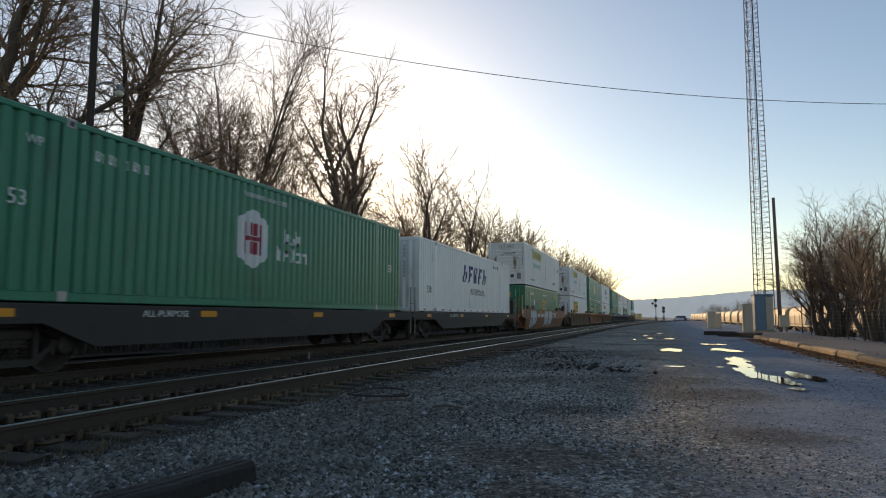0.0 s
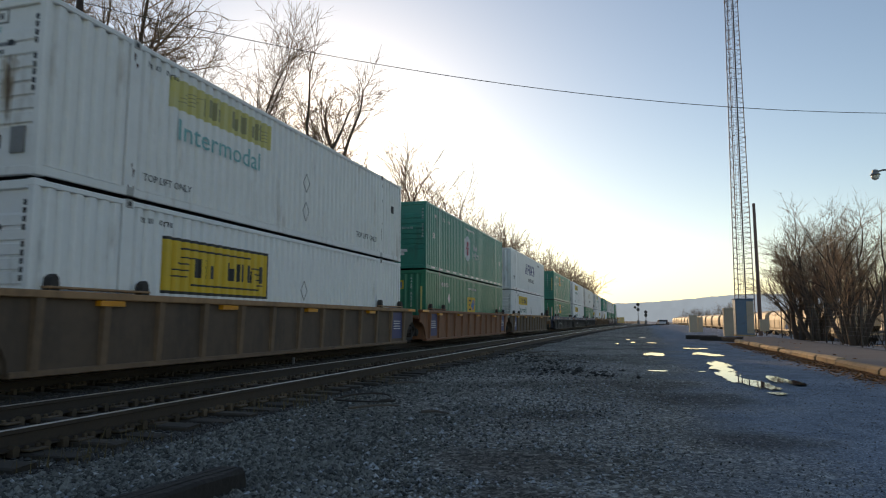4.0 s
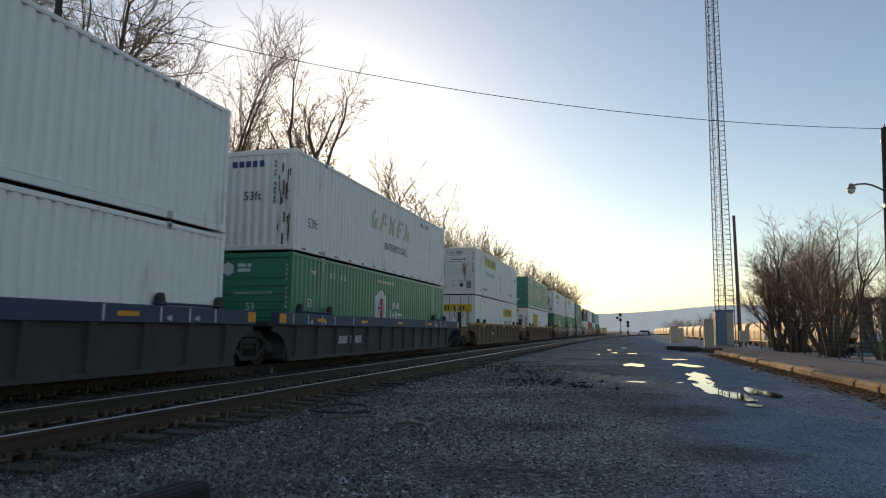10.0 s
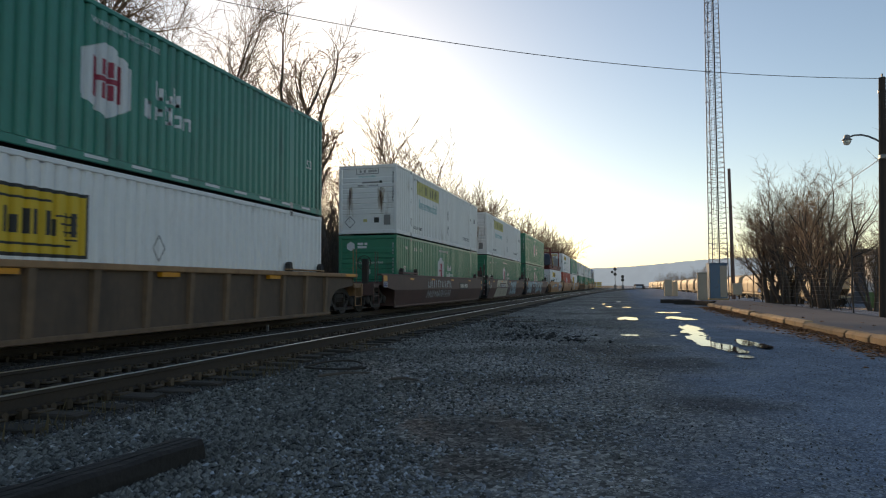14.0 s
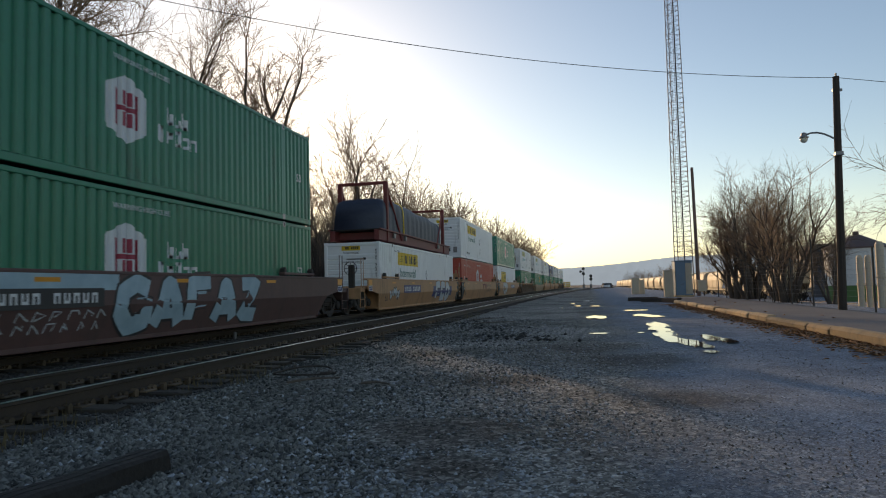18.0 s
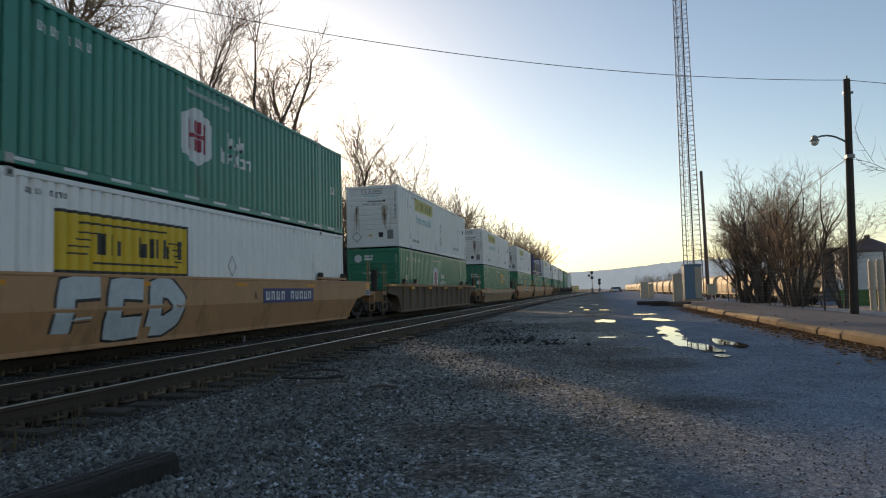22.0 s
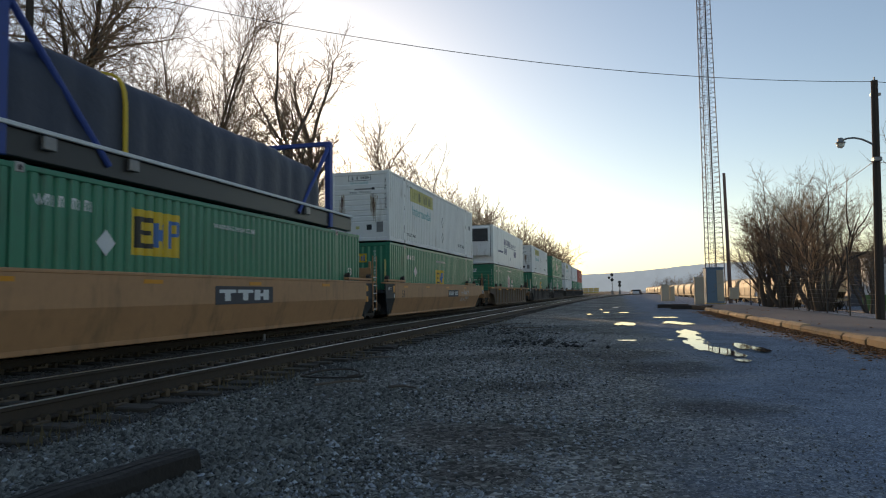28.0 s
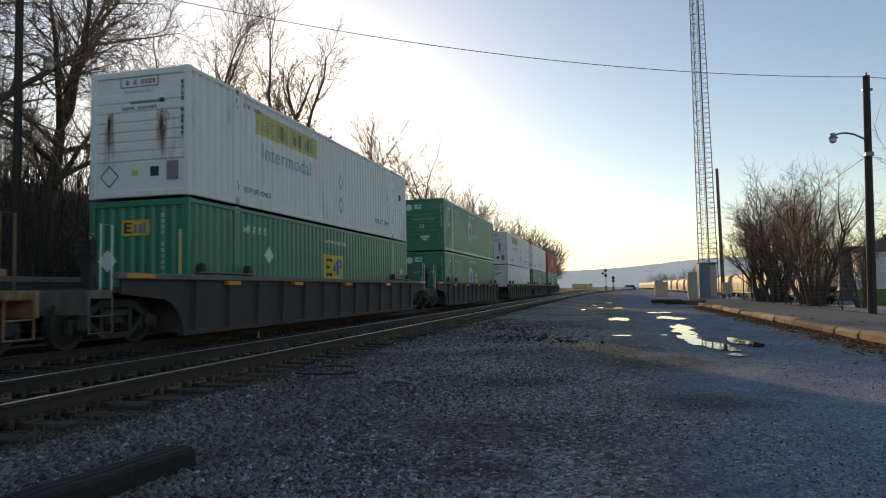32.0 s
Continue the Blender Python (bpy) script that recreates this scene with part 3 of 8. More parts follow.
def end_letters(name, text, parent, x, y, z, size, mat, stretch=1.0):
    """Lettering on an end that faces -y; it reads with x."""
    me = letters(text, size, mat)
    m = Matrix.Translation((x, y, z)) @ Matrix(((stretch, 0, 0, 0), (0, 0, -1, 0), (0, 1, 0, 0), (0, 0, 0, 1)))
    return tagged(put(name, me, parent, m=m), kind="stuff")


# ---------------------------------------------------------------- the tracks' line
TRAIN_X, NEAR_X = -10.22, -6.03


def on_track(s, x):
    """Place and heading (degrees) at s metres along the line that lies x metres off. The train's line bends left far ahead, the near one right."""
    bend, radius = (220.0, -700.0) if x < -8 else (45.0, 1500.0)
    if s <= bend:
        return x, s, 0.0
    a = (s - bend) / abs(radius)
    w = math.copysign(1, radius)
    return x + radius * (1 - math.cos(a)), bend + abs(radius) * math.sin(a), -w * math.degrees(a)


def lot_height(x, y):
    """Height of the ground."""
    z = -0.22
    edge = on_track(y, TRAIN_X)[0] - 3.2
    if x < -4.2:
        z -= 0.02 * min(1, (-4.2 - x) / 0.6)
    if x < edge:
        k = min(1, (edge - x) / 24)
        z += 8.5 * k * k * (3 - 2 * k) + 0.06 * max(0, min(60, edge - 24 - x))
    if x > 10.5:
        k = min(1, (x - 10.5) / 6)
        z -= 1.45 * k * k * (3 - 2 * k)
    return z


# ---------------------------------------------------------------- ground
def lines(*spans):
    out = []
    for a, b, n in spans:
        out += [a + (b - a) * i / n for i in range(n)]
    return out + [spans[-1][1]]


def ground():
    xs = lines((-2500, -200, 10), (-200, -60, 8), (-60, -13, 24), (-13, 11, 60), (11, 20, 12), (20, 200, 10), (200, 2500, 10))
    ys = lines((-600, -20, 10), (-20, 2, 10), (2, 30, 70), (30, 120, 40), (120, 600, 24), (600, 4000, 14))
    s = Shape()
    for y in ys:
        for x in xs:
            z = lot_height(x, y)
            if -5 < x < 11 and 2 < y < 60:
                z += 0.014 * noise.noise((x * 0.5, y * 0.35, 0)) + 0.006 * noise.noise((x * 2.1, y * 2.1, 3))
            s.v.append((x, y, z))
    w = len(xs)
    for j in range(len(ys) - 1):
        for i in range(w - 1):
            s.f.append((j * w + i, j * w + i + 1, (j + 1) * w + i + 1, (j + 1) * w + i))
    setting("ground", s, M["ground"], "dark gravel and dirt lot beside the tracks", "ground", smooth=True)


ground()


def bank():
    """Leaf-strewn soil on the rising ground behind the tracks."""
    s = Shape()
    xs = lines((-140, -40, 12), (-40, -13.9, 26))
    ys = lines((-30, 215, 50))
    for y in ys:
        for x in xs:
            s.v.append((x, y, lot_height(x, y) + 0.05 + 0.15 * noise.noise((x * 0.2, y * 0.2, 7))))
    w = len(xs)
    for j in range(len(ys) - 1):
        for i in range(w - 1):
            s.f.append((j * w + i, j * w + i + 1, (j + 1) * w + i + 1, (j + 1) * w + i))
    setting("bank", s, M["soil"], "brown leaf-strewn soil bank under bare trees", "ground", smooth=True)


bank()


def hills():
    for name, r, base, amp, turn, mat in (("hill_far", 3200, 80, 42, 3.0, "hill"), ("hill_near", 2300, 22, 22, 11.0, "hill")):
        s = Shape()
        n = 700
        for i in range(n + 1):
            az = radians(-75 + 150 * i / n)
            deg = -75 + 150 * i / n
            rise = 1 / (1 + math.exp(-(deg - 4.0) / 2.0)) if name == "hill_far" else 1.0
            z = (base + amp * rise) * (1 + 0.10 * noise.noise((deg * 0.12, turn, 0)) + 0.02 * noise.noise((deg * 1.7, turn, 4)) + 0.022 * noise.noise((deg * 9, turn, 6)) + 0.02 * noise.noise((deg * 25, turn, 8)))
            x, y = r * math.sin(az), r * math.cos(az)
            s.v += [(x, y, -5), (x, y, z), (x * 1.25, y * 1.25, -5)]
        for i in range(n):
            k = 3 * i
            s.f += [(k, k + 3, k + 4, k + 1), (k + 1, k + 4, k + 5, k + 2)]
        tagged(put(name, s.mesh(name, M[mat])), "distant wooded hills with blue haze painted in as a glow", "hill", kind="structure")


hills()


# ---------------------------------------------------------------- railway track
def rail_shape(x, s0, s1, step):
    """The rail's foot, web and head as one swept profile."""
    prof = [(-0.07, -0.175), (0.07, -0.175), (0.07, -0.16), (0.012, -0.145), (0.012, -0.045), (0.036, -0.035), (0.036, -0.003), (-0.036, -0.003), (-0.036, -0.035), (-0.012, -0.045), (-0.012, -0.145), (-0.07, -0.16)]
    s = Shape()
    k = max(1, int((s1 - s0) / step))
    n = len(prof)
    for i in range(k + 1):
        d = s0 + (s1 - s0) * i / k
        px, py, h = on_track(d, x)
        c, q = math.cos(radians(h)), math.sin(radians(h))
        for u, z in prof:
            s.v.append((px + u * c, py + u * q, z))
    for i in range(k):
        for j in range(n):
            s.f.append((i * n + j, i * n + (j + 1) % n, (i + 1) * n + (j + 1) % n, (i + 1) * n + j))
    return s


def head_shape(x, s0, s1, step, half=0.036):
    s = Shape()
    k = max(1, int((s1 - s0) / step))
    for i in range(k + 1):
        px, py, h = on_track(s0 + (s1 - s0) * i / k, x)
        s.v += [(px - half, py, 0.0), (px - half * 0.5, py, 0.004), (px + half * 0.5, py, 0.004), (px + half, py, 0.0)]
    for i in range(k):
        for j in range(3):
            s.f.append((4 * i + j, 4 * i + j + 1, 4 * i + 5 + j, 4 * i + 4 + j))
    return s


def track(name, x, far, label, ties_from, ties_to):
    t = thing(name, label, "railway track", kind="structure")
    for side in (-0.735, 0.735):
        r = part("rail", rail_shape(x + side, -40, far, 6), M["rail"], t)
        part("rail_head", head_shape(x + side, -40, far, 6), M["shine"], r, "polished running surface")
    return t


near_track = track("track_1", NEAR_X, 700, "empty railway track with rusty rails on wooden ties", 0, 0)
far_track = track("track_2", TRAIN_X, 700, "railway track under the passing train", 0, 0)


# ---------------------------------------------------------------- containers
CL, CW, CH = 16.15, 1.295, 2.90
PITCH, DEPTH = 0.278, 0.07


def ridge(y):
    """How far the corrugated side lies behind its outermost face at y metres from the container's front."""
    u = (y % PITCH) / PITCH
    if u < 0.42:
        return 0.0
    if u < 0.57:
        return DEPTH * (u - 0.42) / 0.15
    if u < 0.84:
        return DEPTH
    return DEPTH * (1 - (u - 0.84) / 0.16)


def ridge_stops(y0, y1):
    out = [y0]
    k = int(y0 / PITCH) - 1
    while k * PITCH < y1:
        for u in (0.0, 0.42, 0.57, 0.84):
            y = (k + u) * PITCH
            if y0 + 1e-4 < y < y1 - 1e-4:
                out.append(y)
        k += 1
    return out + [y1]


def patch(s, y0, y1, low, high, lift=0.003):
    """A painted patch that follows the corrugation; low and high are heights, or functions of y."""
    lo = low if callable(low) else (lambda y: low)
    hi = high if callable(high) else (lambda y: high)
    ys = ridge_stops(y0, y1)
    k = len(s.v)
    for y in ys:
        x = CW - 0.012 - ridge(y) + lift
        s.v += [(x, y, lo(y)), (x, y, hi(y))]
    for i in range(len(ys) - 1):
        s.f.append((k + 2 * i, k + 2 * i + 2, k + 2 * i + 3, k + 2 * i + 1))
    return s


def side_panel(sign):
    s = Shape()
    ys = ridge_stops(0.12, CL - 0.12)
    for y in ys:
        x = sign * (CW - 0.012 - ridge(y))
        s.v += [(x, y, 0.16), (x, y, CH - 0.1)]
    for i in range(len(ys) - 1):
        s.f.append((2 * i, 2 * i + 2, 2 * i + 3, 2 * i + 1))
    return s


def smooth_side(sign):
    s = Shape()
    s.box(*(sorted((sign * (CW - 0.012), sign * (CW - 0.05)))), 0.12, CL - 0.12, 0.16, CH - 0.1)
    return s


def end_upright(s):
    """Front wall with upright corrugations."""
    n = 9
    w = 2 * (CW - 0.1) / n
    ks = []
    for i in range(n):
        x = -CW + 0.1 + i * w
        ks += [(x, 0.06), (x + 0.3 * w, 0.06), (x + 0.5 * w, 0.02), (x + 0.8 * w, 0.02)]
    ks.append((CW - 0.1, 0.06))
    for x, y in ks:
        s.v += [(x, y, 0.14), (x, y, CH - 0.14)]
    for i in range(len(ks) - 1):
        s.f.append((2 * i, 2 * i + 1, 2 * i + 3, 2 * i + 2))
    return s


def end_level(s):
    """Front wall with level pressed panels over its middle."""
    zs = [(0.14, 0.05), (0.78, 0.05)]
    for i in range(7):
        z = 0.8 + i * 0.225
        zs += [(z, 0.065), (z + 0.03, 0.065), (z + 0.045, 0.03), (z + 0.2, 0.03)]
    zs += [(2.39, 0.05), (CH - 0.14, 0.05)]
    for z, y in zs:
        s.v += [(-CW + 0.1, y, z), (CW - 0.1, y, z)]
    for i in range(len(zs) - 1):
        s.f.append((2 * i, 2 * i + 1, 2 * i + 3, 2 * i + 2))
    return s


def container_shell(paint, front, smooth=False, door_front=False):
    """The parts that all containers share, under an Empty at the near bottom edge."""
    c = new("intermodal_container")
    mat = M[paint]
    for sign in (-1, 1):
        wall = put("side_wall", cached(("side", sign, paint, smooth), lambda: (smooth_side(sign) if smooth else side_panel(sign)).mesh("side_wall", mat)), c)
        for k in range(1, 13) if smooth else ():
            put("panel_seam", cached(("seam", sign, paint), lambda: Shape().box(*sorted((sign * (CW - 0.012), sign * (CW - 0.006))), -0.015, 0.015, 0.17, CH - 0.11).mesh("panel_seam", mat)), wall, m=pose(0, k * CL / 13, 0))

        def low():
            s = Shape()
            x0, x1 = sorted((sign * CW, sign * (CW - 0.06)))
            s.bevel_box(x0, x1, 0.1, CL - 0.1, 0.0, 0.15, 0.012)
            s.box(x0, x1, 0.1, CL - 0.1, 0.152, 0.165)
            return s.mesh("bottom_rail", mat)
        put("bottom_rail", cached(("low", sign, paint), low), c)
        put("top_rail", cached(("top", sign, paint), lambda: Shape().bevel_box(*sorted((sign * CW, sign * (CW - 0.06))), 0.1, CL - 0.1, CH - 0.1, CH, 0.015).mesh("top_rail", mat)), c)
        for y in (0.0, CL - 0.12):
            put("corner_post", cached(("post", sign, y, paint), lambda: Shape().bevel_box(*sorted((sign * CW, sign * (CW - 0.14))), y, y + 0.12, 0.0, CH, 0.015).mesh("corner_post", mat)), c)
        for y in (1.98, CL - 1.98):
            def lift():
                s = Shape()
                s.bevel_box(*sorted((sign * (CW + 0.002), sign * (CW - 0.07))), y - 0.14, y + 0.14, 0.0, CH + 0.004, 0.012)
                return s.mesh("lifting_post", mat)
            put("lifting_post", cached(("lift", sign, y, paint), lift), c)
            for z in (CH - 0.15, 0.0) if sign > 0 else (CH - 0.15,):
                casting = put("lifting_casting", cached(("cast", sign, y, z), lambda: Shape().bevel_box(*sorted((sign * (CW + 0.012), sign * (CW - 0.1))), y - 0.09, y + 0.09, z, z + 0.17, 0.015).mesh("lifting_casting", M["casting"])), c, "bare steel casting")
                if sign > 0 and z > 1:
                    put("slot", cached(("slot", y), lambda: Shape().prism([(y - 0.035, CH - 0.11), (y + 0.035, CH - 0.11), (y + 0.045, CH - 0.06), (y + 0.02, CH - 0.025), (y - 0.02, CH - 0.025), (y - 0.045, CH - 0.06)], CW + 0.01, CW + 0.0145).mesh("slot", M["dark"])), casting)
    put("roof", cached(("roof", paint), lambda: Shape().box(-CW + 0.05, CW - 0.05, 0.1, CL - 0.1, CH - 0.05, CH - 0.02).mesh("roof", mat)), c)
    put("floor", cached(("floor",), lambda: Shape().box(-CW + 0.05, CW - 0.05, 0.1, CL - 0.1, 0.06, 0.15).mesh("floor", M["steel"])), c)

    for y in (0.0, CL - 0.1):
        put("header", cached(("header", y, paint), lambda: Shape().bevel_box(-CW + 0.13, CW - 0.13, y, y + 0.1, CH - 0.15, CH, 0.015).mesh("header", mat)), c)
        put("sill", cached(("end_sill", y, paint), lambda: Shape().bevel_box(-CW + 0.13, CW - 0.13, y, y + 0.1, 0.0, 0.15, 0.015).mesh("sill", mat)), c)
    for sign in (-1, 1):
        for y in (0.0, CL - 0.18):
            for z in (-0.012, CH - 0.11):
                put("corner_casting", cached(("corner", sign, y, z, paint), lambda: Shape().bevel_box(*sorted((sign * (CW + 0.006), sign * (CW - 0.16))), y - 0.006, y + 0.186, z, z + 0.122, 0.012).mesh("corner_casting", mat)), c)
    if door_front:
        doors(c, paint, 0.03)
        put("rear_wall", cached(("rear", paint), lambda: Shape().box(-CW + 0.12, CW - 0.12, CL - 0.07, CL - 0.03, 0.12, CH - 0.12).mesh("rear_wall", mat)), c)
    else:
        put("front_wall", cached(("front", front, paint), lambda: (end_level(Shape()) if front == "level" else end_upright(Shape())).mesh("front_wall", mat)), c)
        doors(c, paint, CL - 0.06)
    return c


def doors(c, paint, y):
    out = 1 if y > 1 else -1
    for sign in (-1, 1):
        x0, x1 = sorted((sign * 0.01, sign * (CW - 0.13)))
        d = put("door", cached(("door", sign, paint, y), lambda: Shape().bevel_box(x0, x1, y, y + 0.04, 0.15, CH - 0.15, 0.012).mesh("door", M[paint])), c)
        for k in (0.3, 0.75):
            x = sign * (CW - 0.13) * k
            yy = y + (0.07 if out > 0 else -0.03)
            put("lock_rod", cached(("rod", sign, k, y), lambda: Shape().tube((x, yy, 0.1), (x, yy, CH - 0.1), 0.02, n=6).box(x - 0.03, x + 0.12, yy - 0.015, yy + 0.015, 1.15, 1.19).mesh("lock_rod", M["galv"])), d)


def bars(parent, name, mat, spec, slant=0.0):
    """Painted blocks on the side that faces +x: (y0, y1, z0, z1) each."""
    s = Shape()
    for y0, y1, z0, z1 in spec:
        patch(s, y0, y1, z0, z1, 0.0045)
    return part(name, s, M[mat], parent)


def slant_glyphs(parent, name, mat, y0, y1, z0, z1, n=5, rough=False):
    """A word-mark drawn as plain leaning blocks with a cap or a foot."""
    s = Shape()
    w = (y1 - y0) / n
    h = z1 - z0
    lean = 0.30

    def block(a, wide, lo, hi):
        base = z0 + lo * h
        top = z0 + hi * h
        a += lo * h * lean
        patch(s, a, a + wide + (top - base) * lean, lambda y: max(base, min(top, base + (y - a - wide) / lean)), lambda y: min(top, base + max(0.0, (y - a) / lean)), 0.0045)

    for i in range(n):
        a = y0 + i * w
        block(a + 0.02 * w, 0.30 * w, 0.0, 1.0)
        if i % 2:
            block(a + 0.34 * w, 0.40 * w, 0.78, 1.0)
            block(a + 0.34 * w, 0.28 * w, 0.38, 0.58)
        else:
            block(a + 0.40 * w, 0.28 * w, 0.0, 1.0 if i % 4 else 0.62)
    return part(name, s, M[mat], parent)


def mark_number(c, mat, y, z, n=9, h=0.16, step=0.13):
    """An owner's number, as plain bars."""
    s = Shape()
    for i in range(n):
        if i == 4:
            continue
        a = y + i * step
        patch(s, a, a + step * 0.2, z, z + h, 0.0045)
        patch(s, a + step * 0.45, a + step * 0.65, z, z + h, 0.0045)
        patch(s, a + step * 0.1, a + step * 0.55, z + (h * 0.8 if i % 2 else 0), z + (h if i % 2 else h * 0.2), 0.0045)
    tagged(part("number_mark", s, M[mat], c), kind="stuff")


def end_bars(c, mat, spec, name="end_bars", y=0.0):
    s = Shape()
    for x0, x1, z0, z1 in spec:
        s.box(x0, x1, y - 0.004, y + 0.02, z0, z1)
    return tagged(part(name, s, M[mat], c), kind="stuff" if len(spec) > 3 else "")


def end_mark_upright(c, mat, x=CW - 0.20, n=10):
    spec = []
    for i in range(n):
        z = 2.5 - i * 0.13
        if i != 4:
            spec += [(x, x + 0.011, z, z + 0.085), (x + 0.045, x + 0.056, z, z + 0.085), (x, x + 0.056, z + (0.074 if i % 2 else 0), z + (0.085 if i % 2 else 0.011))]
    end_bars(c, mat, spec, "number_mark", 0.01)


def stripes(c, mat="pale"):
    """Short pale dashes along the bottom rail."""
    for i in range(13):
        y = 0.75 + i * 1.17
        put("reflective_dash", cached(("dash", mat), lambda: Shape().box(CW + 0.001, CW + 0.004, 0, 0.55, 0.065, 0.125).mesh("reflective_dash", M[mat])), c, m=pose(0, y, 0))


def hexagon(c, y, z, w=1.28, h=1.42):
    s = Shape()
    top = lambda q: z + h / 2 - (h * 0.22) * abs(q - y) / (w / 2)
    bot = lambda q: z - h / 2 + (h * 0.22) * abs(q - y) / (w / 2)
    patch(s, y - w / 2, y, bot, top)
    patch(s, y, y + w / 2, bot, top)
    emblem = part("hexagon_emblem", s, M["pale"], c, "white hexagon with crimson bars")
    e = Shape()
    for a, b, lo, hi in ((-0.36, -0.22, -0.36, 0.36), (0.22, 0.36, -0.36, 0.36), (-0.15, -0.06, 0.07, 0.36), (-0.15, -0.06, -0.36, -0.07), (0.06, 0.15, 0.07, 0.36), (0.06, 0.15, -0.36, -0.07), (-0.22, 0.22, -0.05, 0.05)):
        patch(e, y + a, y + b, z + lo, z + hi, 0.006)
    tagged(part("emblem_mark", e, M["crimson"], emblem), kind="stuff")
    word = Shape()
    for i, (w0, hh) in enumerate(((0.0, 0.36), (0.3, 0.24), (0.55, 0.36))):
        patch(word, y + 1.3 + w0, y + 1.3 + w0 + 0.08, z + 0.02, z + 0.02 + hh, 0.0045)
        patch(word, y + 1.3 + w0 + 0.16, y + 1.3 + w0 + 0.23, z + 0.02, z + 0.02 + hh * 0.7, 0.0045)
        patch(word, y + 1.3 + w0 + 0.05, y + 1.3 + w0 + 0.2, z + 0.02, z + 0.09, 0.0045)
    for i in range(5):
        a = y + 0.98 + i * 0.31
        hh = 0.36 if i in (0, 2) else 0.27
        patch(word, a, a + 0.075, z - 0.42, z - 0.42 + hh, 0.0045)
        patch(word, a + 0.05, a + 0.22, z - 0.42 + hh - 0.07, z - 0.42 + hh, 0.0045)
        patch(word, a + 0.15, a + 0.22, z - 0.42 + (0 if i != 1 else 0.12), z - 0.42 + hh, 0.0045)
        if i in (0, 2, 3):
            patch(word, a + 0.05, a + 0.2, z - 0.42, z - 0.35, 0.0045)
    tagged(part("word_mark", word, M["pale"], c), kind="stuff")


def diamond(c, y, z, r=0.24):
    """A flat placard in its holder, proud of the corrugation."""
    s = Shape()
    x0, x1 = CW - 0.014, CW - 0.006
    rim = [(y - r, z), (y, z - r), (y + r, z), (y, z + r)]
    s.prism(rim, x0, x1)
    part("diamond_placard", s, M["pale"], c)


def yellow_square(c, y0, y1, z0, z1):
    p = part("logo_panel", patch(Shape(), y0, y1, z0, z1), M["yellow"], c, "yellow square panel with dark bars")
    w = y1 - y0
    h = z1 - z0
    e = Shape()
    for a, b, lo, hi in ((0.08, 0.17, 0.16, 0.84), (0.15, 0.4, 0.16, 0.27), (0.15, 0.36, 0.45, 0.55), (0.15, 0.4, 0.73, 0.84)):
        patch(e, y0 + a * w, y0 + b * w, z0 + lo * h, z0 + hi * h, 0.006)
    tagged(part("logo_mark", e, M["black"], p), kind="stuff")
    e = Shape()
    for a, b, lo, hi in ((0.44, 0.51, 0.2, 0.75), (0.51, 0.58, 0.35, 0.6), (0.58, 0.65, 0.2, 0.75), (0.7, 0.77, 0.2, 0.84), (0.77, 0.9, 0.48, 0.56), (0.77, 0.9, 0.76, 0.84), (0.87, 0.93, 0.5, 0.82)):
        patch(e, y0 + a * w, y0 + b * w, z0 + lo * h, z0 + hi * h, 0.006)
    tagged(part("logo_mark", e, M["sky_blue"], p), kind="stuff")


def yellow_banner(c, y0, z0, faded=False, framed=False, word=True):
    """The long yellow panel with a dark word-mark, drawn as bars, and the word below it."""
    h = 0.62 if not framed else 1.0
    y1 = y0 + 3.72
    if framed:
        part("panel_border", patch(Shape(), y0 - 0.06, y1 + 0.06, z0 - 0.06, z0 + h + 0.06, 0.002), M["black"], c)
    p = part("logo_panel", patch(Shape(), y0, y1, z0, z0 + h, 0.004), M["faded_yellow" if faded else "yellow"], c, "yellow panel with dark bars")
    e = Shape()
    a0, k = y0 + (1.05 if not framed else 0.95), (0.36 if not framed else 0.42)
    zb = z0 + (0.11 if not framed else 0.3)
    hh = 0.4
    for i in range(7):
        if i != 2:
            a = a0 + i * k * 0.92
            patch(e, a, a + 0.10, zb, zb + hh, 0.006)
            patch(e, a + 0.15, a + 0.25, zb, zb + hh * (0.7 if i % 2 else 1.0), 0.006)
    for i in range(4):
        patch(e, y0 + 0.22 + 0.1 * i, y0 + 0.72 + 0.08 * i, z0 + h * (0.28 + 0.13 * i), z0 + h * (0.31 + 0.13 * i), 0.006)
        patch(e, y1 - 0.6 + 0.06 * i, y1 - 0.18, z0 + h * (0.62 - 0.13 * i), z0 + h * (0.65 - 0.13 * i), 0.006)
    if framed:
        patch(e, y0 + 0.5, y1 - 0.7, z0 + h * 0.84, z0 + h * 0.88, 0.006)
        patch(e, y0 + 0.9, y1 - 0.3, z0 + h * 0.12, z0 + h * 0.16, 0.006)
    tagged(part("logo_mark", e, M["faded_mark" if faded else "black"], p), kind="stuff")
    if word:
        side_letters("lettering", "Intermodal", c, CW - 0.006, y0 + 0.2, z0 - (0.58 if not faded else 0.62), 0.62, M["pale_teal" if faded else "dark_green"], 1.12)


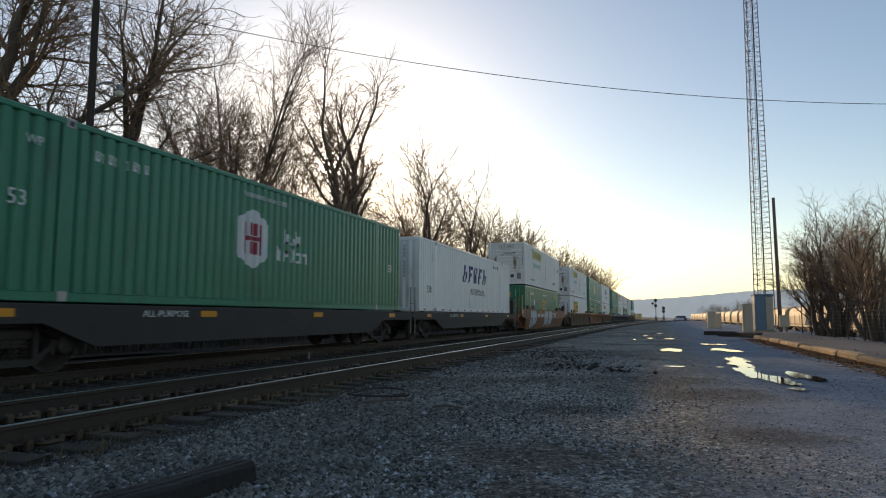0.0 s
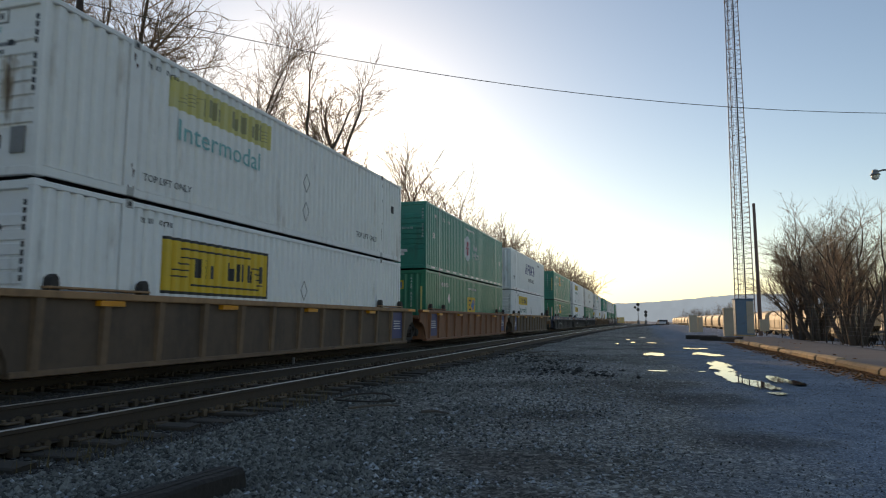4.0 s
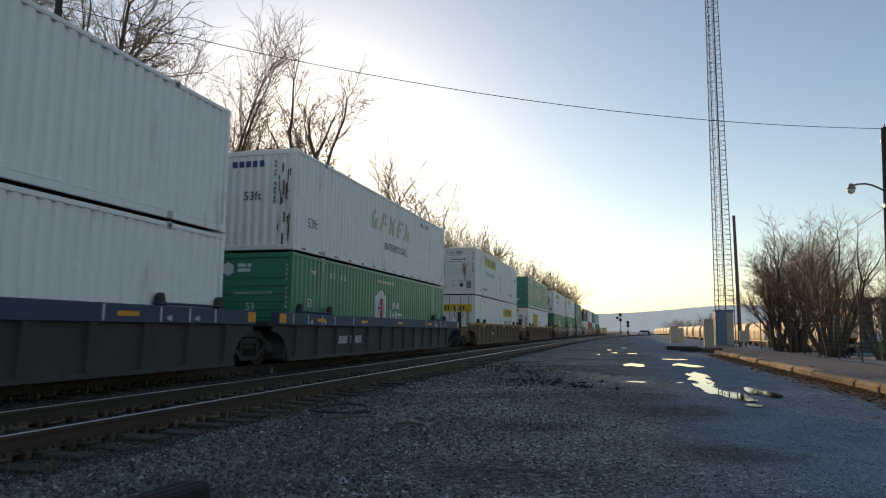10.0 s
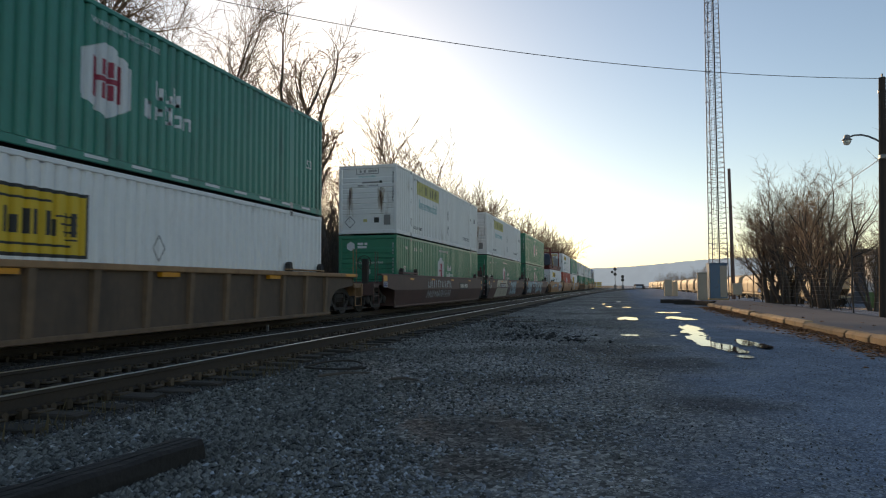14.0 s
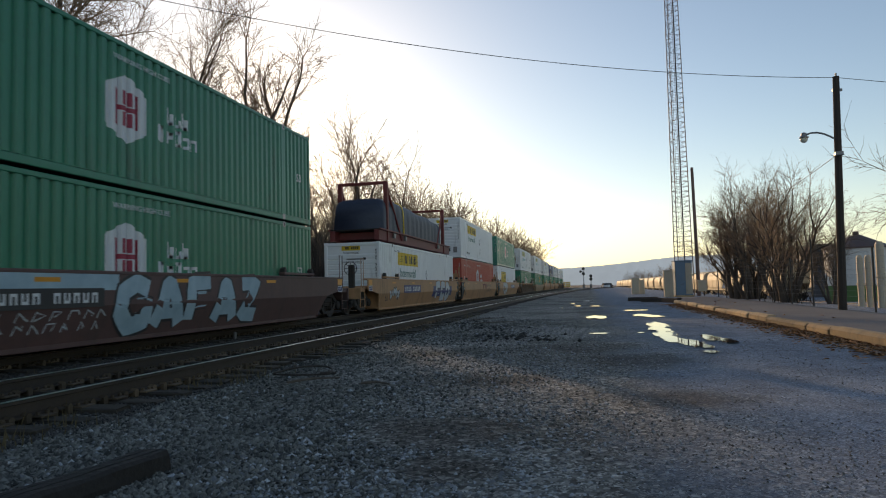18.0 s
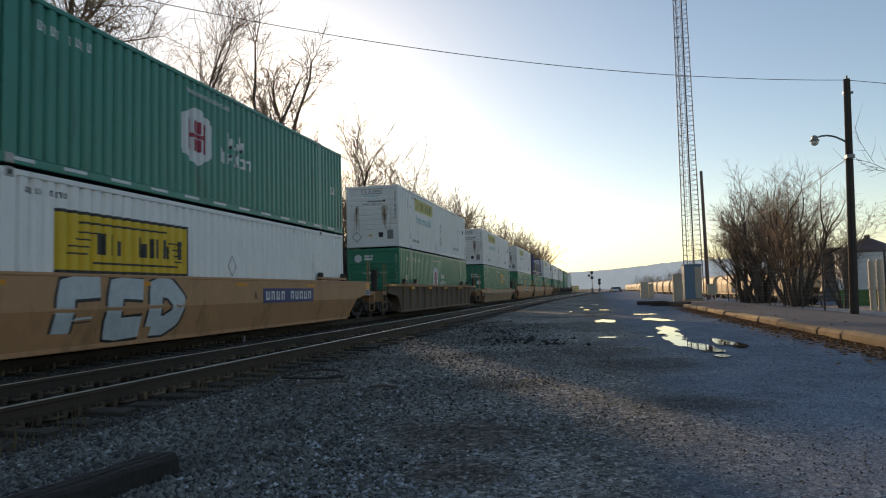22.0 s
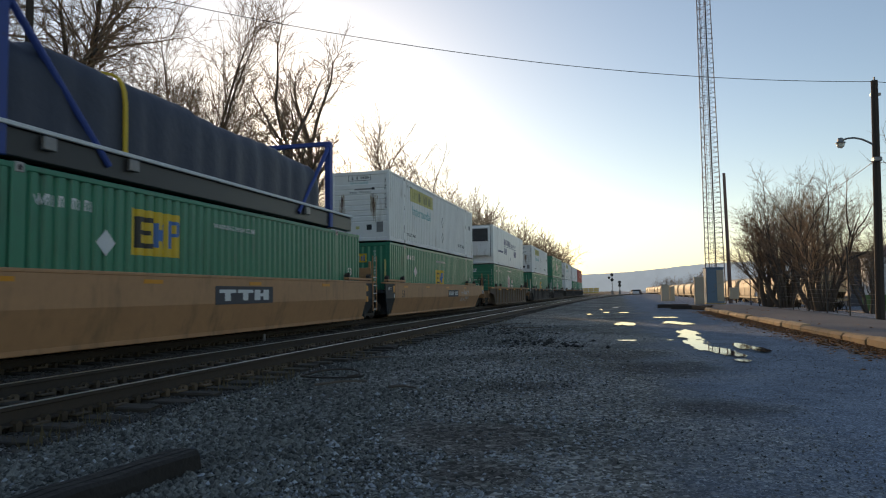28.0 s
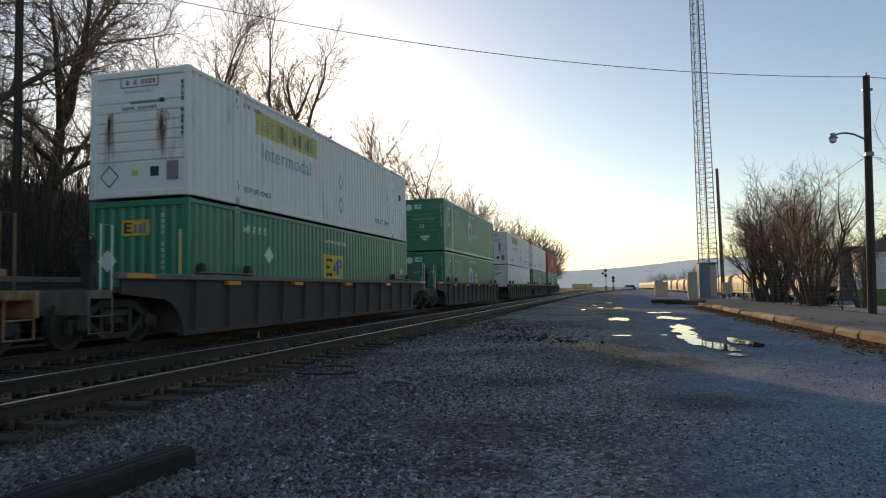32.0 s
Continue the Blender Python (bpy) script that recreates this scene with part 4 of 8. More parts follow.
def white_front(c, style, clean=True):
    """What stands on the front wall of the white containers."""
    if style == "banner":
        end_bars(c, "yellow", [(-0.48, 0.38, 2.55, 2.77)], "logo_panel", 0.045)
        end_bars(c, "black", [(-0.3 + 0.09 * i, -0.3 + 0.09 * i + 0.06, 2.6, 2.72) for i in range(7) if i != 2], "logo_mark", 0.04)
        end_letters("lettering", "Intermodal", c, -0.42, 0.045, 2.40, 0.15, M["black"], 1.1)
    elif style == "plain":
        end_bars(c, "steel", [(-0.52, 0.48, 2.52, 2.76)], "plate_border", 0.047)
        end_bars(c, "cream", [(-0.50, 0.46, 2.54, 2.74)], "logo_plate", 0.043)
        end_bars(c, "black", [(-0.36 + 0.098 * i + d, -0.36 + 0.098 * i + d + w, 2.585 + lo, 2.585 + hi) for i in range(8) if i not in (1, 3) for d, w, lo, hi in ((0.0, 0.022, 0.0, 0.11), (0.045, 0.022, 0.0, 0.11), (0.0, 0.06, 0.045 if i % 2 else 0.0, 0.065 if i % 2 else 0.02))], "logo_mark", 0.039)
        end_letters("lettering", "Intermodal", c, -0.42, 0.045, 2.38, 0.15, M["pale_teal"], 1.15)
    end_bars(c, "black", [(0.52, 0.64, 2.12, 2.22)], "vent", 0.03)
    end_bars(c, "galv", [(-0.25, 0.5, 2.13, 2.19)], "placard_holder", 0.035)
    end_bars(c, "black", [(-0.45 + 0.085 * i + k, -0.45 + 0.085 * i + k + 0.014, 2.0, 2.07) for i in range(11) if i != 4 for k in (0.0, 0.035)], "number_mark", 0.025)
    end_bars(c, "black", [(0.28, 0.5, 0.46, 0.68)], "square_label", 0.045)
    end_bars(c, "faded_yellow", [(-0.2, -0.04, 0.5, 0.62)], "round_label", 0.045)
    end_bars(c, "galv", [(0.72, 1.0, 0.36, 0.78)], "document_box", 0.02)
    s = Shape()
    for z, r in ((0.5, 0.24),):
        x = -0.8
        for a, b in (((x - r, z), (x, z + r)), ((x, z + r), (x + r, z)), ((x + r, z), (x, z - r)), ((x, z - r), (x - r, z))):
            s.tube((a[0], 0.045, a[1]), (b[0], 0.045, b[1]), 0.012, n=4)
    part("placard_frame", s, M["steel"], c)
    if not clean:
        rng = random.Random(5)
        for name, mat, count, half, long in (("stain", "stain", 26, 0.13, 0.9), ("rust_streak", "rust", 12, 0.05, 0.6)):
            r = Shape()
            for x in (-0.80, 0.60):
                for q in range(count):
                    xx = x + rng.gauss(0, 0.5) * half
                    z = 1.75 + 0.3 * rng.random() - 0.5 * rng.random() ** 2
                    w = 0.004 + 0.012 * rng.random()
                    y = 0.028 if name == "stain" else 0.026
                    h = long * (0.25 + 0.75 * rng.random())
                    r.add([(xx - w, y, z), (xx + w, y, z - 0.02), (xx + 0.3 * w, y, z - h), (xx - 0.3 * w, y, z - h)], [(0, 1, 2, 3)])
            tagged(part(name, r, M[mat], c, "brown rust streaks"), kind="stuff")
    end_mark_upright(c, "black")


def make_container(kind):
    """Each kind of load unit, built once; copies share its meshes."""
    k = kind
    if k in ("white_banner", "white_faded", "white_framed", "white_rear_banner", "white_old", "white_plain"):
        old = k in ("white_faded", "white_old")
        c = container_shell("cream" if old else "white", "level", door_front=(k == "white_rear_banner"))
        if k == "white_banner":
            yellow_banner(c, 2.98, 1.95)
        elif k in ("white_faded", "white_old"):
            yellow_banner(c, 2.98, 2.0, faded=True)
        elif k == "white_framed":
            yellow_banner(c, 2.96, 1.32, framed=True, word=False)
        elif k == "white_rear_banner":
            yellow_banner(c, 9.88, 1.77)
        if k == "white_rear_banner":
            end_bars(c, "yellow", [(-1.05, 1.05, 1.9, 2.35)], "logo_panel", -0.02)
            end_bars(c, "black", [(-0.65 + 0.19 * i, -0.65 + 0.19 * i + 0.11, 1.99, 2.26) for i in range(7) if i != 2], "logo_mark", -0.025)
        else:
            white_front(c, "banner" if k in ("white_banner", "white_framed") else "plain", clean=not old)
        mark_number(c, "black", 2.3, 2.55, 9, 0.1, 0.1)
        side_letters("lettering", "TOP LIFT ONLY", c, CW - 0.008, 2.3, 0.36, 0.2, M["black"], 1.0)
        if old:
            side_letters("lettering", "TOP LIFT ONLY", c, CW - 0.008, CL - 4.15, 0.48, 0.25, M["black"], 1.0)
            rng = random.Random(k)
            for y in (1.98, CL - 1.98):
                rust = Shape()
                for i in range(7):
                    z = 2.75 - 2.7 * rng.random()
                    a = y - 0.1 + 0.17 * rng.random()
                    h = 0.05 + 0.22 * rng.random()
                    rust.add([(CW + 0.0045, a, z), (CW + 0.0045, a + 0.015 + 0.04 * rng.random(), z - 0.02), (CW + 0.0045, a + 0.02, z - h), (CW + 0.0045, a - 0.01, z - 0.4 * h)], [(0, 3, 2, 1)])
                tagged(part("rust_streak", rust, M["rust"], c, "brown rust drips"), kind="stuff")
            part("vent", Shape().bevel_box(CW - 0.03, CW + 0.004, CL - 1.05, CL - 0.8, 1.72, 1.98, 0.01), M["steel"], c, "small dark vent cover")
        for (y, z) in ((8.6, 1.55), (8.6, 0.75)):
            s = Shape()
            for a, b in (((-0.18, 0), (0, 0.26)), ((0, 0.26), (0.18, 0)), ((0.18, 0), (0, -0.26)), ((0, -0.26), (-0.18, 0))):
                s.tube((CW - 0.008, y + a[0], z + a[1]), (CW - 0.008, y + b[0], z + b[1]), 0.01, n=4)
            part("placard_frame", s, M["galv"], c)
        label = {"white_banner": "white corrugated container with a bright yellow panel", "white_faded": "dirty white corrugated container with a faded yellow panel and rust streaks",
                 "white_framed": "white corrugated container with a black-framed yellow panel", "white_rear_banner": "white corrugated container with its doors facing the engine",
                 "white_old": "grimy cream corrugated container with a faded panel", "white_plain": "plain white corrugated container"}[k]
    elif k in ("slant", "slant_faded", "slant_single"):
        c = container_shell("white" if k != "slant_faded" else "cream", "upright")
        if k == "slant_faded":
            slant_glyphs(c, "faded_word_mark", "ghost", 5.9, 10.6, 1.5, 2.25)
        else:
            slant_glyphs(c, "word_mark", "navy", 6.0, 10.55, 1.43, 2.25)
        side_letters("lettering", "INTERMODAL", c, CW - 0.008, 7.35, 0.86, 0.42, M["black"], 1.05)
        side_letters("lettering", "53ft", c, CW - 0.008, 0.85, 0.75, 0.4, M["black"], 1.0)
        mark_number(c, "black", 12.2, 2.45)
        end_bars(c, "navy", [(-0.75 + 0.22 * i, -0.6 + 0.22 * i, 2.42, 2.6) for i in range(5)], "word_mark", 0.015)
        end_letters("lettering", "53ft", c, -0.35, 0.015, 1.45, 0.36, M["black"])
        end_mark_upright(c, "black", 0.62)
        for i in range(14):
            y = 0.5 + i * 1.13
            put("reflective_dash", cached(("dash", "crimson"), lambda: Shape().box(CW + 0.001, CW + 0.004, 0, 0.26, 0.05, 0.1).mesh("reflective_dash", M["crimson"])), c, m=pose(0, y, 0))
        if k == "slant_faded":
            r = Shape()
            rng = random.Random(3)
            for i in range(30):
                x = 0.75 + 0.5 * rng.random()
                z = 0.3 + 2.2 * rng.random()
                r.box(x, x + 0.03, 0.012, 0.05, z - 0.5 * rng.random(), z)
            tagged(part("rust_streak", r, M["rust"], c, "brown rust streaks"), kind="stuff")
        label = "white corrugated container with slanted dark blue bars" if k != "slant_faded" else "dirty cream container with faded lettering and rust streaks"
    elif k in ("hex_green", "hex_teal", "hex_red", "hex_low"):
        c = container_shell({"hex_green": "green", "hex_teal": "teal", "hex_red": "red", "hex_low": "green"}[k], "level")
        hexagon(c, 7.12, 1.56)
        mark_number(c, "pale", 2.5, 2.35, 9, 0.17, 0.14)
        side_letters("lettering", "WARNING HIGH CUBE", c, CW - 0.008, 6.7, 2.5, 0.16, M["pale"], 1.1)
        side_letters("lettering", "53", c, CW - 0.008, 0.95, 1.4, 0.34, M["pale"])
        side_letters("lettering", "53", c, CW - 0.008, 15.1, 1.3, 0.36, M["pale"])
        side_letters("lettering", "WP", c, CW - 0.008, 1.2, 2.35, 0.2, M["pale"])
        end_letters("lettering", "53", c, -0.15, 0.025, 1.28, 0.3, M["pale"])
        end_letters("lettering", "WARNING HIGH CUBE", c, -0.55, 0.02, 1.72, 0.12, M["pale"])
        s = Shape()
        s.lathe((-0.75, 0.03, 2.45), [(0.2, -0.004), (0.2, 0.0)], "y", 6)
        part("hexagon_emblem", s, M["pale"], c)
        end_bars(c, "pale", [(-0.45, -0.2, 2.5, 2.6), (-0.14, -0.02, 2.5, 2.6), (-0.45, -0.05, 2.36, 2.46)], "word_mark", 0.042)
        end_bars(c, "pale", [(-0.1, 0.42, 0.72, 0.95), (0.02, 0.28, 0.58, 0.7), (-0.6, -0.45, 0.9, 0.98), (-0.3, -0.22, 0.9, 0.98)], "label_plate", 0.042)
        end_mark_upright(c, "pale")
        if k == "hex_teal":
            stripes(c)
        label = "%s corrugated container with a white hexagon emblem" % {"hex_green": "green", "hex_teal": "blue-green", "hex_red": "red", "hex_low": "green"}[k]
    elif k in ("square_green", "square_mid", "square_teal"):
        c = container_shell("teal" if k == "square_teal" else "green", "upright" if k == "square_green" else "level")
        a = 7.2 if k == "square_green" else 4.5
        yellow_square(c, a, a + 1.52, 1.16, 1.98) if k == "square_green" else yellow_square(c, a, a + 1.55, 1.6, 2.5)
        diamond(c, 3.58 if k == "square_green" else 3.84, 1.78)
        mark_number(c, "pale", 2.35, 2.3, 9, 0.19, 0.14)
        side_letters("lettering", "WARNING HIGH CUBE", c, CW - 0.008, 7.2, 2.35, 0.16, M["pale"], 1.1)
        side_letters("lettering", "53", c, CW - 0.008, 1.0, 0.95 if k == "square_green" else 1.5, 0.4, M["pale"])
        side_letters("lettering", "53", c, CW - 0.008, 15.1, 1.45, 0.36, M["pale"])
        side_letters("lettering", "WP", c, CW - 0.008, 2.25, 2.3, 0.22, M["pale"])
        e = part("logo_panel", Shape().box(-0.42, 0.28, 0.012, 0.05, 2.1, 2.46), M["yellow"], c, "yellow square panel with dark bars")
        part("logo_mark", Shape().box(-0.36, -0.3, 0.006, 0.05, 2.16, 2.4).box(-0.3, -0.16, 0.006, 0.05, 2.16, 2.2).box(-0.3, -0.16, 0.006, 0.05, 2.26, 2.3).box(-0.3, -0.16, 0.006, 0.05, 2.36, 2.4), M["black"], e)
        part("logo_mark", Shape().box(-0.1, -0.04, 0.006, 0.05, 2.16, 2.36).box(0.04, 0.1, 0.006, 0.05, 2.16, 2.36).box(0.14, 0.2, 0.006, 0.05, 2.14, 2.4), M["sky_blue"], e)
        s = Shape()
        r = 0.25
        s.add([(-0.8 - r, 0.01, 1.55), (-0.8, 0.01, 1.55 - r), (-0.8 + r, 0.01, 1.55), (-0.8, 0.01, 1.55 + r), (-0.8 - r, 0.02, 1.55), (-0.8, 0.02, 1.55 - r), (-0.8 + r, 0.02, 1.55), (-0.8, 0.02, 1.55 + r)],
              [(0, 1, 2, 3), (4, 7, 6, 5), (0, 4, 5, 1), (1, 5, 6, 2), (2, 6, 7, 3), (3, 7, 4, 0)])
        part("diamond_placard", s, M["pale"], c)
        end_letters("lettering", "53", c, -0.3, 0.01, 0.85, 0.3, M["pale"])
        end_bars(c, "faded_yellow", [(-1.27, -1.2, 0.9, 2.2)], "warning_strip", -0.002)
        end_bars(c, "faded_yellow", [(1.05, 1.12, 0.9, 2.2)], "warning_strip", -0.002)
        end_mark_upright(c, "pale", 0.6)
        label = "%s corrugated container with a yellow square panel and white placard" % ("blue-green" if k == "square_teal" else "green")
    elif k == "square_rear":
        c = container_shell("green", "level", door_front=True)
        yellow_square(c, 10.0, 11.3, 1.5, 2.35)
        diamond(c, 11.85, 1.95)
        side_letters("lettering", "WARNING HIGH CUBE", c, CW - 0.008, 7.0, 2.45, 0.16, M["pale"], 1.1)
        side_letters("lettering", "53", c, CW - 0.008, 0.95, 1.6, 0.4, M["pale"])
        side_letters("lettering", "WP", c, CW - 0.008, 2.2, 2.4, 0.22, M["pale"])
        end_bars(c, "yellow", [(-0.75, -0.15, 1.75, 2.15)], "logo_panel", -0.02)
        end_bars(c, "black", [(-0.7, -0.65, 1.81, 2.09), (-0.65, -0.5, 1.81, 1.86), (-0.65, -0.5, 1.93, 1.98), (-0.65, -0.5, 2.04, 2.09)], "logo_mark", -0.025)
        end_bars(c, "sky_blue", [(-0.44, -0.38, 1.81, 2.06), (-0.3, -0.2, 1.81, 2.09)], "logo_mark", -0.025)
        end_bars(c, "pale", [(0.25 + 0.14 * i, 0.34 + 0.14 * i, 2.08, 2.2) for i in range(4)] + [(0.25 + 0.14 * i, 0.34 + 0.14 * i, 1.9, 2.02) for i in range(6)] + [(0.3, 1.0, 0.95, 0.99), (0.3, 0.9, 0.85, 0.89), (0.3, 1.05, 0.75, 0.79)], "data_mark", -0.025)
        end_letters("lettering", "53", c, -0.95, -0.025, 0.85, 0.26, M["pale"])
        r = 0.22
        part("diamond_placard", Shape().add([(0.85 + dx * r, y, 1.5 + dz * r) for y in (-0.028, -0.018) for dx, dz in ((-1, 0), (0, -1), (1, 0), (0, 1))], [(0, 1, 2, 3), (4, 7, 6, 5), (0, 4, 5, 1), (1, 5, 6, 2), (2, 6, 7, 3), (3, 7, 4, 0)]), M["pale"], c)
        label = "green corrugated container with its doors facing the engine"
    elif k == "reefer":
        c = container_shell("white", "level", smooth=True)
        # the cooling unit on the front wall
        u = part("cooling_unit", Shape().bevel_box(-1.0, 1.05, -0.32, 0.02, 0.55, 2.75, 0.06), M["white"], c, "cooling unit with dark grille")
        part("grille", Shape().box(-0.35, 0.95, -0.335, -0.3, 1.65, 2.6), M["dark_wall"], u)
        for i in range(10):
            part("grille_slat", Shape().box(-0.33, 0.93, -0.35, -0.33, 1.7 + i * 0.09, 1.73 + i * 0.09), M["dark"], u)
        part("control_box", Shape().bevel_box(-0.9, -0.45, -0.36, -0.3, 2.0, 2.4, 0.02), M["dark_wall"], u)
        part("hatch", Shape().bevel_box(-0.9, 0.2, -0.34, -0.3, 0.65, 1.4, 0.02), M["cream"], u)
        s = Shape()
        s.rod([(-1.1, -0.36, 0.5), (-1.1, -0.36, 2.85), (1.15, -0.36, 2.85), (1.15, -0.36, 0.5)], 0.025, 6)
        s.rod([(-1.1, -0.36, 2.85), (-1.1, 0.05, 2.85)], 0.025)
        s.rod([(1.15, -0.36, 2.85), (1.15, 0.05, 2.85)], 0.025)
        part("guard_frame", s, M["galv"], c)
        s = Shape()
        for i in range(8):
            a = 4.9 + i * 0.41
            wide = (0.34, 0.30, 0.30, 0.14, 0.34, 0.34, 0.32, 0.32)[i]
            s.add([(CW - 0.004, a, 1.7), (CW - 0.004, a + wide, 1.7), (CW - 0.004, a + wide + 0.12, 2.17), (CW - 0.004, a + 0.17, 2.17)], [(0, 1, 2, 3)])
        tagged(part("word_mark", s, M["navy"], c), kind="stuff")
        side_letters("lettering", "shippers inc.", c, CW - 0.004, 8.3, 1.73, 0.5, M["navy"], 1.25)
        part("rule", Shape().box(CW - 0.012, CW - 0.004, 4.85, 11.65, 1.57, 1.61), M["navy"], c)
        for y in (5.37, 6.01, 10.51, 11.15):
            part("disc", Shape().lathe((CW - 0.012, y, 1.19), [(0.28, 0.0), (0.28, 0.008)], "x", 24), M["navy"], c)
        side_letters("lettering", "53'", c, CW - 0.004, 7.9, 0.55, 0.36, M["navy"])
        s = Shape()
        for i in range(16):
            s.box(CW - 0.012, CW - 0.004, 2.2 + i * 0.15, 2.3 + i * 0.15, 1.0, 1.14)
        tagged(part("address_mark", s, M["navy"], c), kind="stuff")
        label = "smooth white refrigerated container with dark blue discs"
    elif k == "red_plain":
        c = container_shell("red", "level")
        hexagon(c, 7.12, 1.56)
        label = "red corrugated container with a pale emblem"
    elif k == "green_plain":
        c = container_shell("teal", "level")
        hexagon(c, 7.12, 1.56)
        label = "blue-green corrugated container with a white hexagon emblem"
    return tagged(c, label, "container", "containers on the train")


def flat_rack(paint):
    """A flat rack with a tarpaulin-wrapped load, carried in place of an upper container."""
    c = thing("flat_rack", "open flat rack frame in %s paint carrying a tarpaulin-covered load" % ("dark red" if paint == "maroon" else "blue"), "flat rack", "containers on the train")
    m = M[paint]
    s = Shape()
    for sign in (-1, 1):
        s.bevel_box(*sorted((sign * 1.16, sign * 0.92)), 0.4, CL - 0.4, 0.04, 0.50, 0.02)
    for i in range(14):
        y = 1.0 + i * (CL - 2) / 13
        s.box(-0.92, 0.92, y - 0.05, y + 0.05, 0.12, 0.44)
    part("base_frame", s, M["dark"] if paint != "maroon" else m, c, "grimy black base frame" if paint != "maroon" else "")
    for sign in (-1, 1):
        part("edge_rail", Shape().bevel_box(*sorted((sign * 1.25, sign * 1.17)), 0.4, CL - 0.4, 0.50, 0.575, 0.012), M["pale"] if paint != "maroon" else m, c, "worn white edge rail" if paint != "maroon" else "")
        for y in (2.6, 4.6, CL - 4.0):
            part("stake_pocket", Shape().bevel_box(*sorted((sign * 1.27, sign * 1.17)), y - 0.13, y + 0.13, 0.24, 0.47, 0.015), M["galv"], c)
    part("deck", Shape().box(-1.16, 1.16, 0.4, CL - 0.4, 0.51, 0.55), M["tie"], c)
    for y in (1.7, CL - 2.2):
        for sign in (-1, 1):
            part("post", Shape().bevel_box(*sorted((sign * 1.22, sign * 1.02)), y - 0.11, y + 0.11, 0.02, 2.84, 0.015), m, c)
            part("brace", Shape().tube((sign * 1.13, y, 2.7), (sign * 1.18, y + (2.3 if y < 8 else -2.3), 0.25), 0.065, n=8), m, c)
        part("cross_beam", Shape().bevel_box(-1.2, 1.2, y - 0.08, y + 0.08, 2.72, 2.86, 0.015), m, c)
    # the wrapped load: a boxy, sagging hull with folds
    s = Shape()
    ny, na = 64, 28
    y_end = CL - 3.0
    for i in range(ny + 1):
        u = i / ny
        y = 0.95 + u * (y_end - 0.95)
        step = 0.10 if 0.12 < u < 0.48 else (0.0 if u < 0.80 else -0.10)
        top = 2.02 + step + 0.07 * noise.noise((u * 9, 2.0, 0)) + 0.03 * noise.noise((u * 31, 5, 0))
        end = min(1, 0.72 + 16 * u, 0.72 + 16 * (1 - u))
        for j in range(na + 1):
            a = math.pi * j / na
            ca, sa = math.cos(a), math.sin(a)
            x = 1.17 * (abs(ca) ** 0.30) * (1 if ca > 0 else -1) * (0.9 + 0.1 * end)
            z = 0.57 + (top - 0.57) * end * (sa ** 0.32 if sa > 0 else 0)
            k = 0.022 * noise.noise((y * 1.6, x * 2, z * 1.2)) + 0.014 * noise.noise((y * 6, x * 5, z * 2))
            drape = 0.025 * math.sin(y * 7 + 3 * noise.noise((y, 0, 0))) * (1 - sa)
            s.v.append((x * (1 + k + drape), y, z * (1 + 0.6 * k)))
    for i in range(ny):
        for j in range(na):
            k = i * (na + 1) + j
            s.f.append((k, k + 1, k + na + 2, k + na + 1))
    s.f.append(tuple(range(na + 1)))
    s.f.append(tuple(range(ny * (na + 1), (ny + 1) * (na + 1))))
    load = part("tarpaulin", s, M["tarp"], c, "dark slate tarpaulin pulled over a long load", smooth=True)
    for y in (4.3,):
        r = Shape()
        for k in (-1, 1):
            pts = []
            for j in range(15):
                a = math.pi * j / 14
                ca, sa = math.cos(a), math.sin(a)
                pts.append((1.20 * (abs(ca) ** 0.30) * (1 if ca > 0 else -1), y + 0.025 * k + 0.1 * ca, 0.50 + 1.66 * (max(0, sa) ** 0.32)))
            r.rod(pts, 0.03, 4)
        part("strap", r, M["yellow"], load, "yellow lashing strap")
    return c


# ---------------------------------------------------------------- railcars
def wheelset(parent, y):
    a = put("axle", cached(("axle",), lambda: Shape().tube((-0.9, 0, 0), (0.9, 0, 0), 0.08, n=10).mesh("axle", M["steel"])), parent, m=pose(0, y, 0.45))
    for sign in (-1, 1):
        put("wheel", cached(("wheel", sign), lambda: Shape().lathe((sign * 0.735, 0, 0), [(0.05, -0.07), (0.40, -0.05), (0.45, -0.06), (0.45, 0.06), (0.41, 0.05), (0.36, 0.015), (0.14, 0.1)], "x", 20).mesh("wheel", M["steel"])), a)


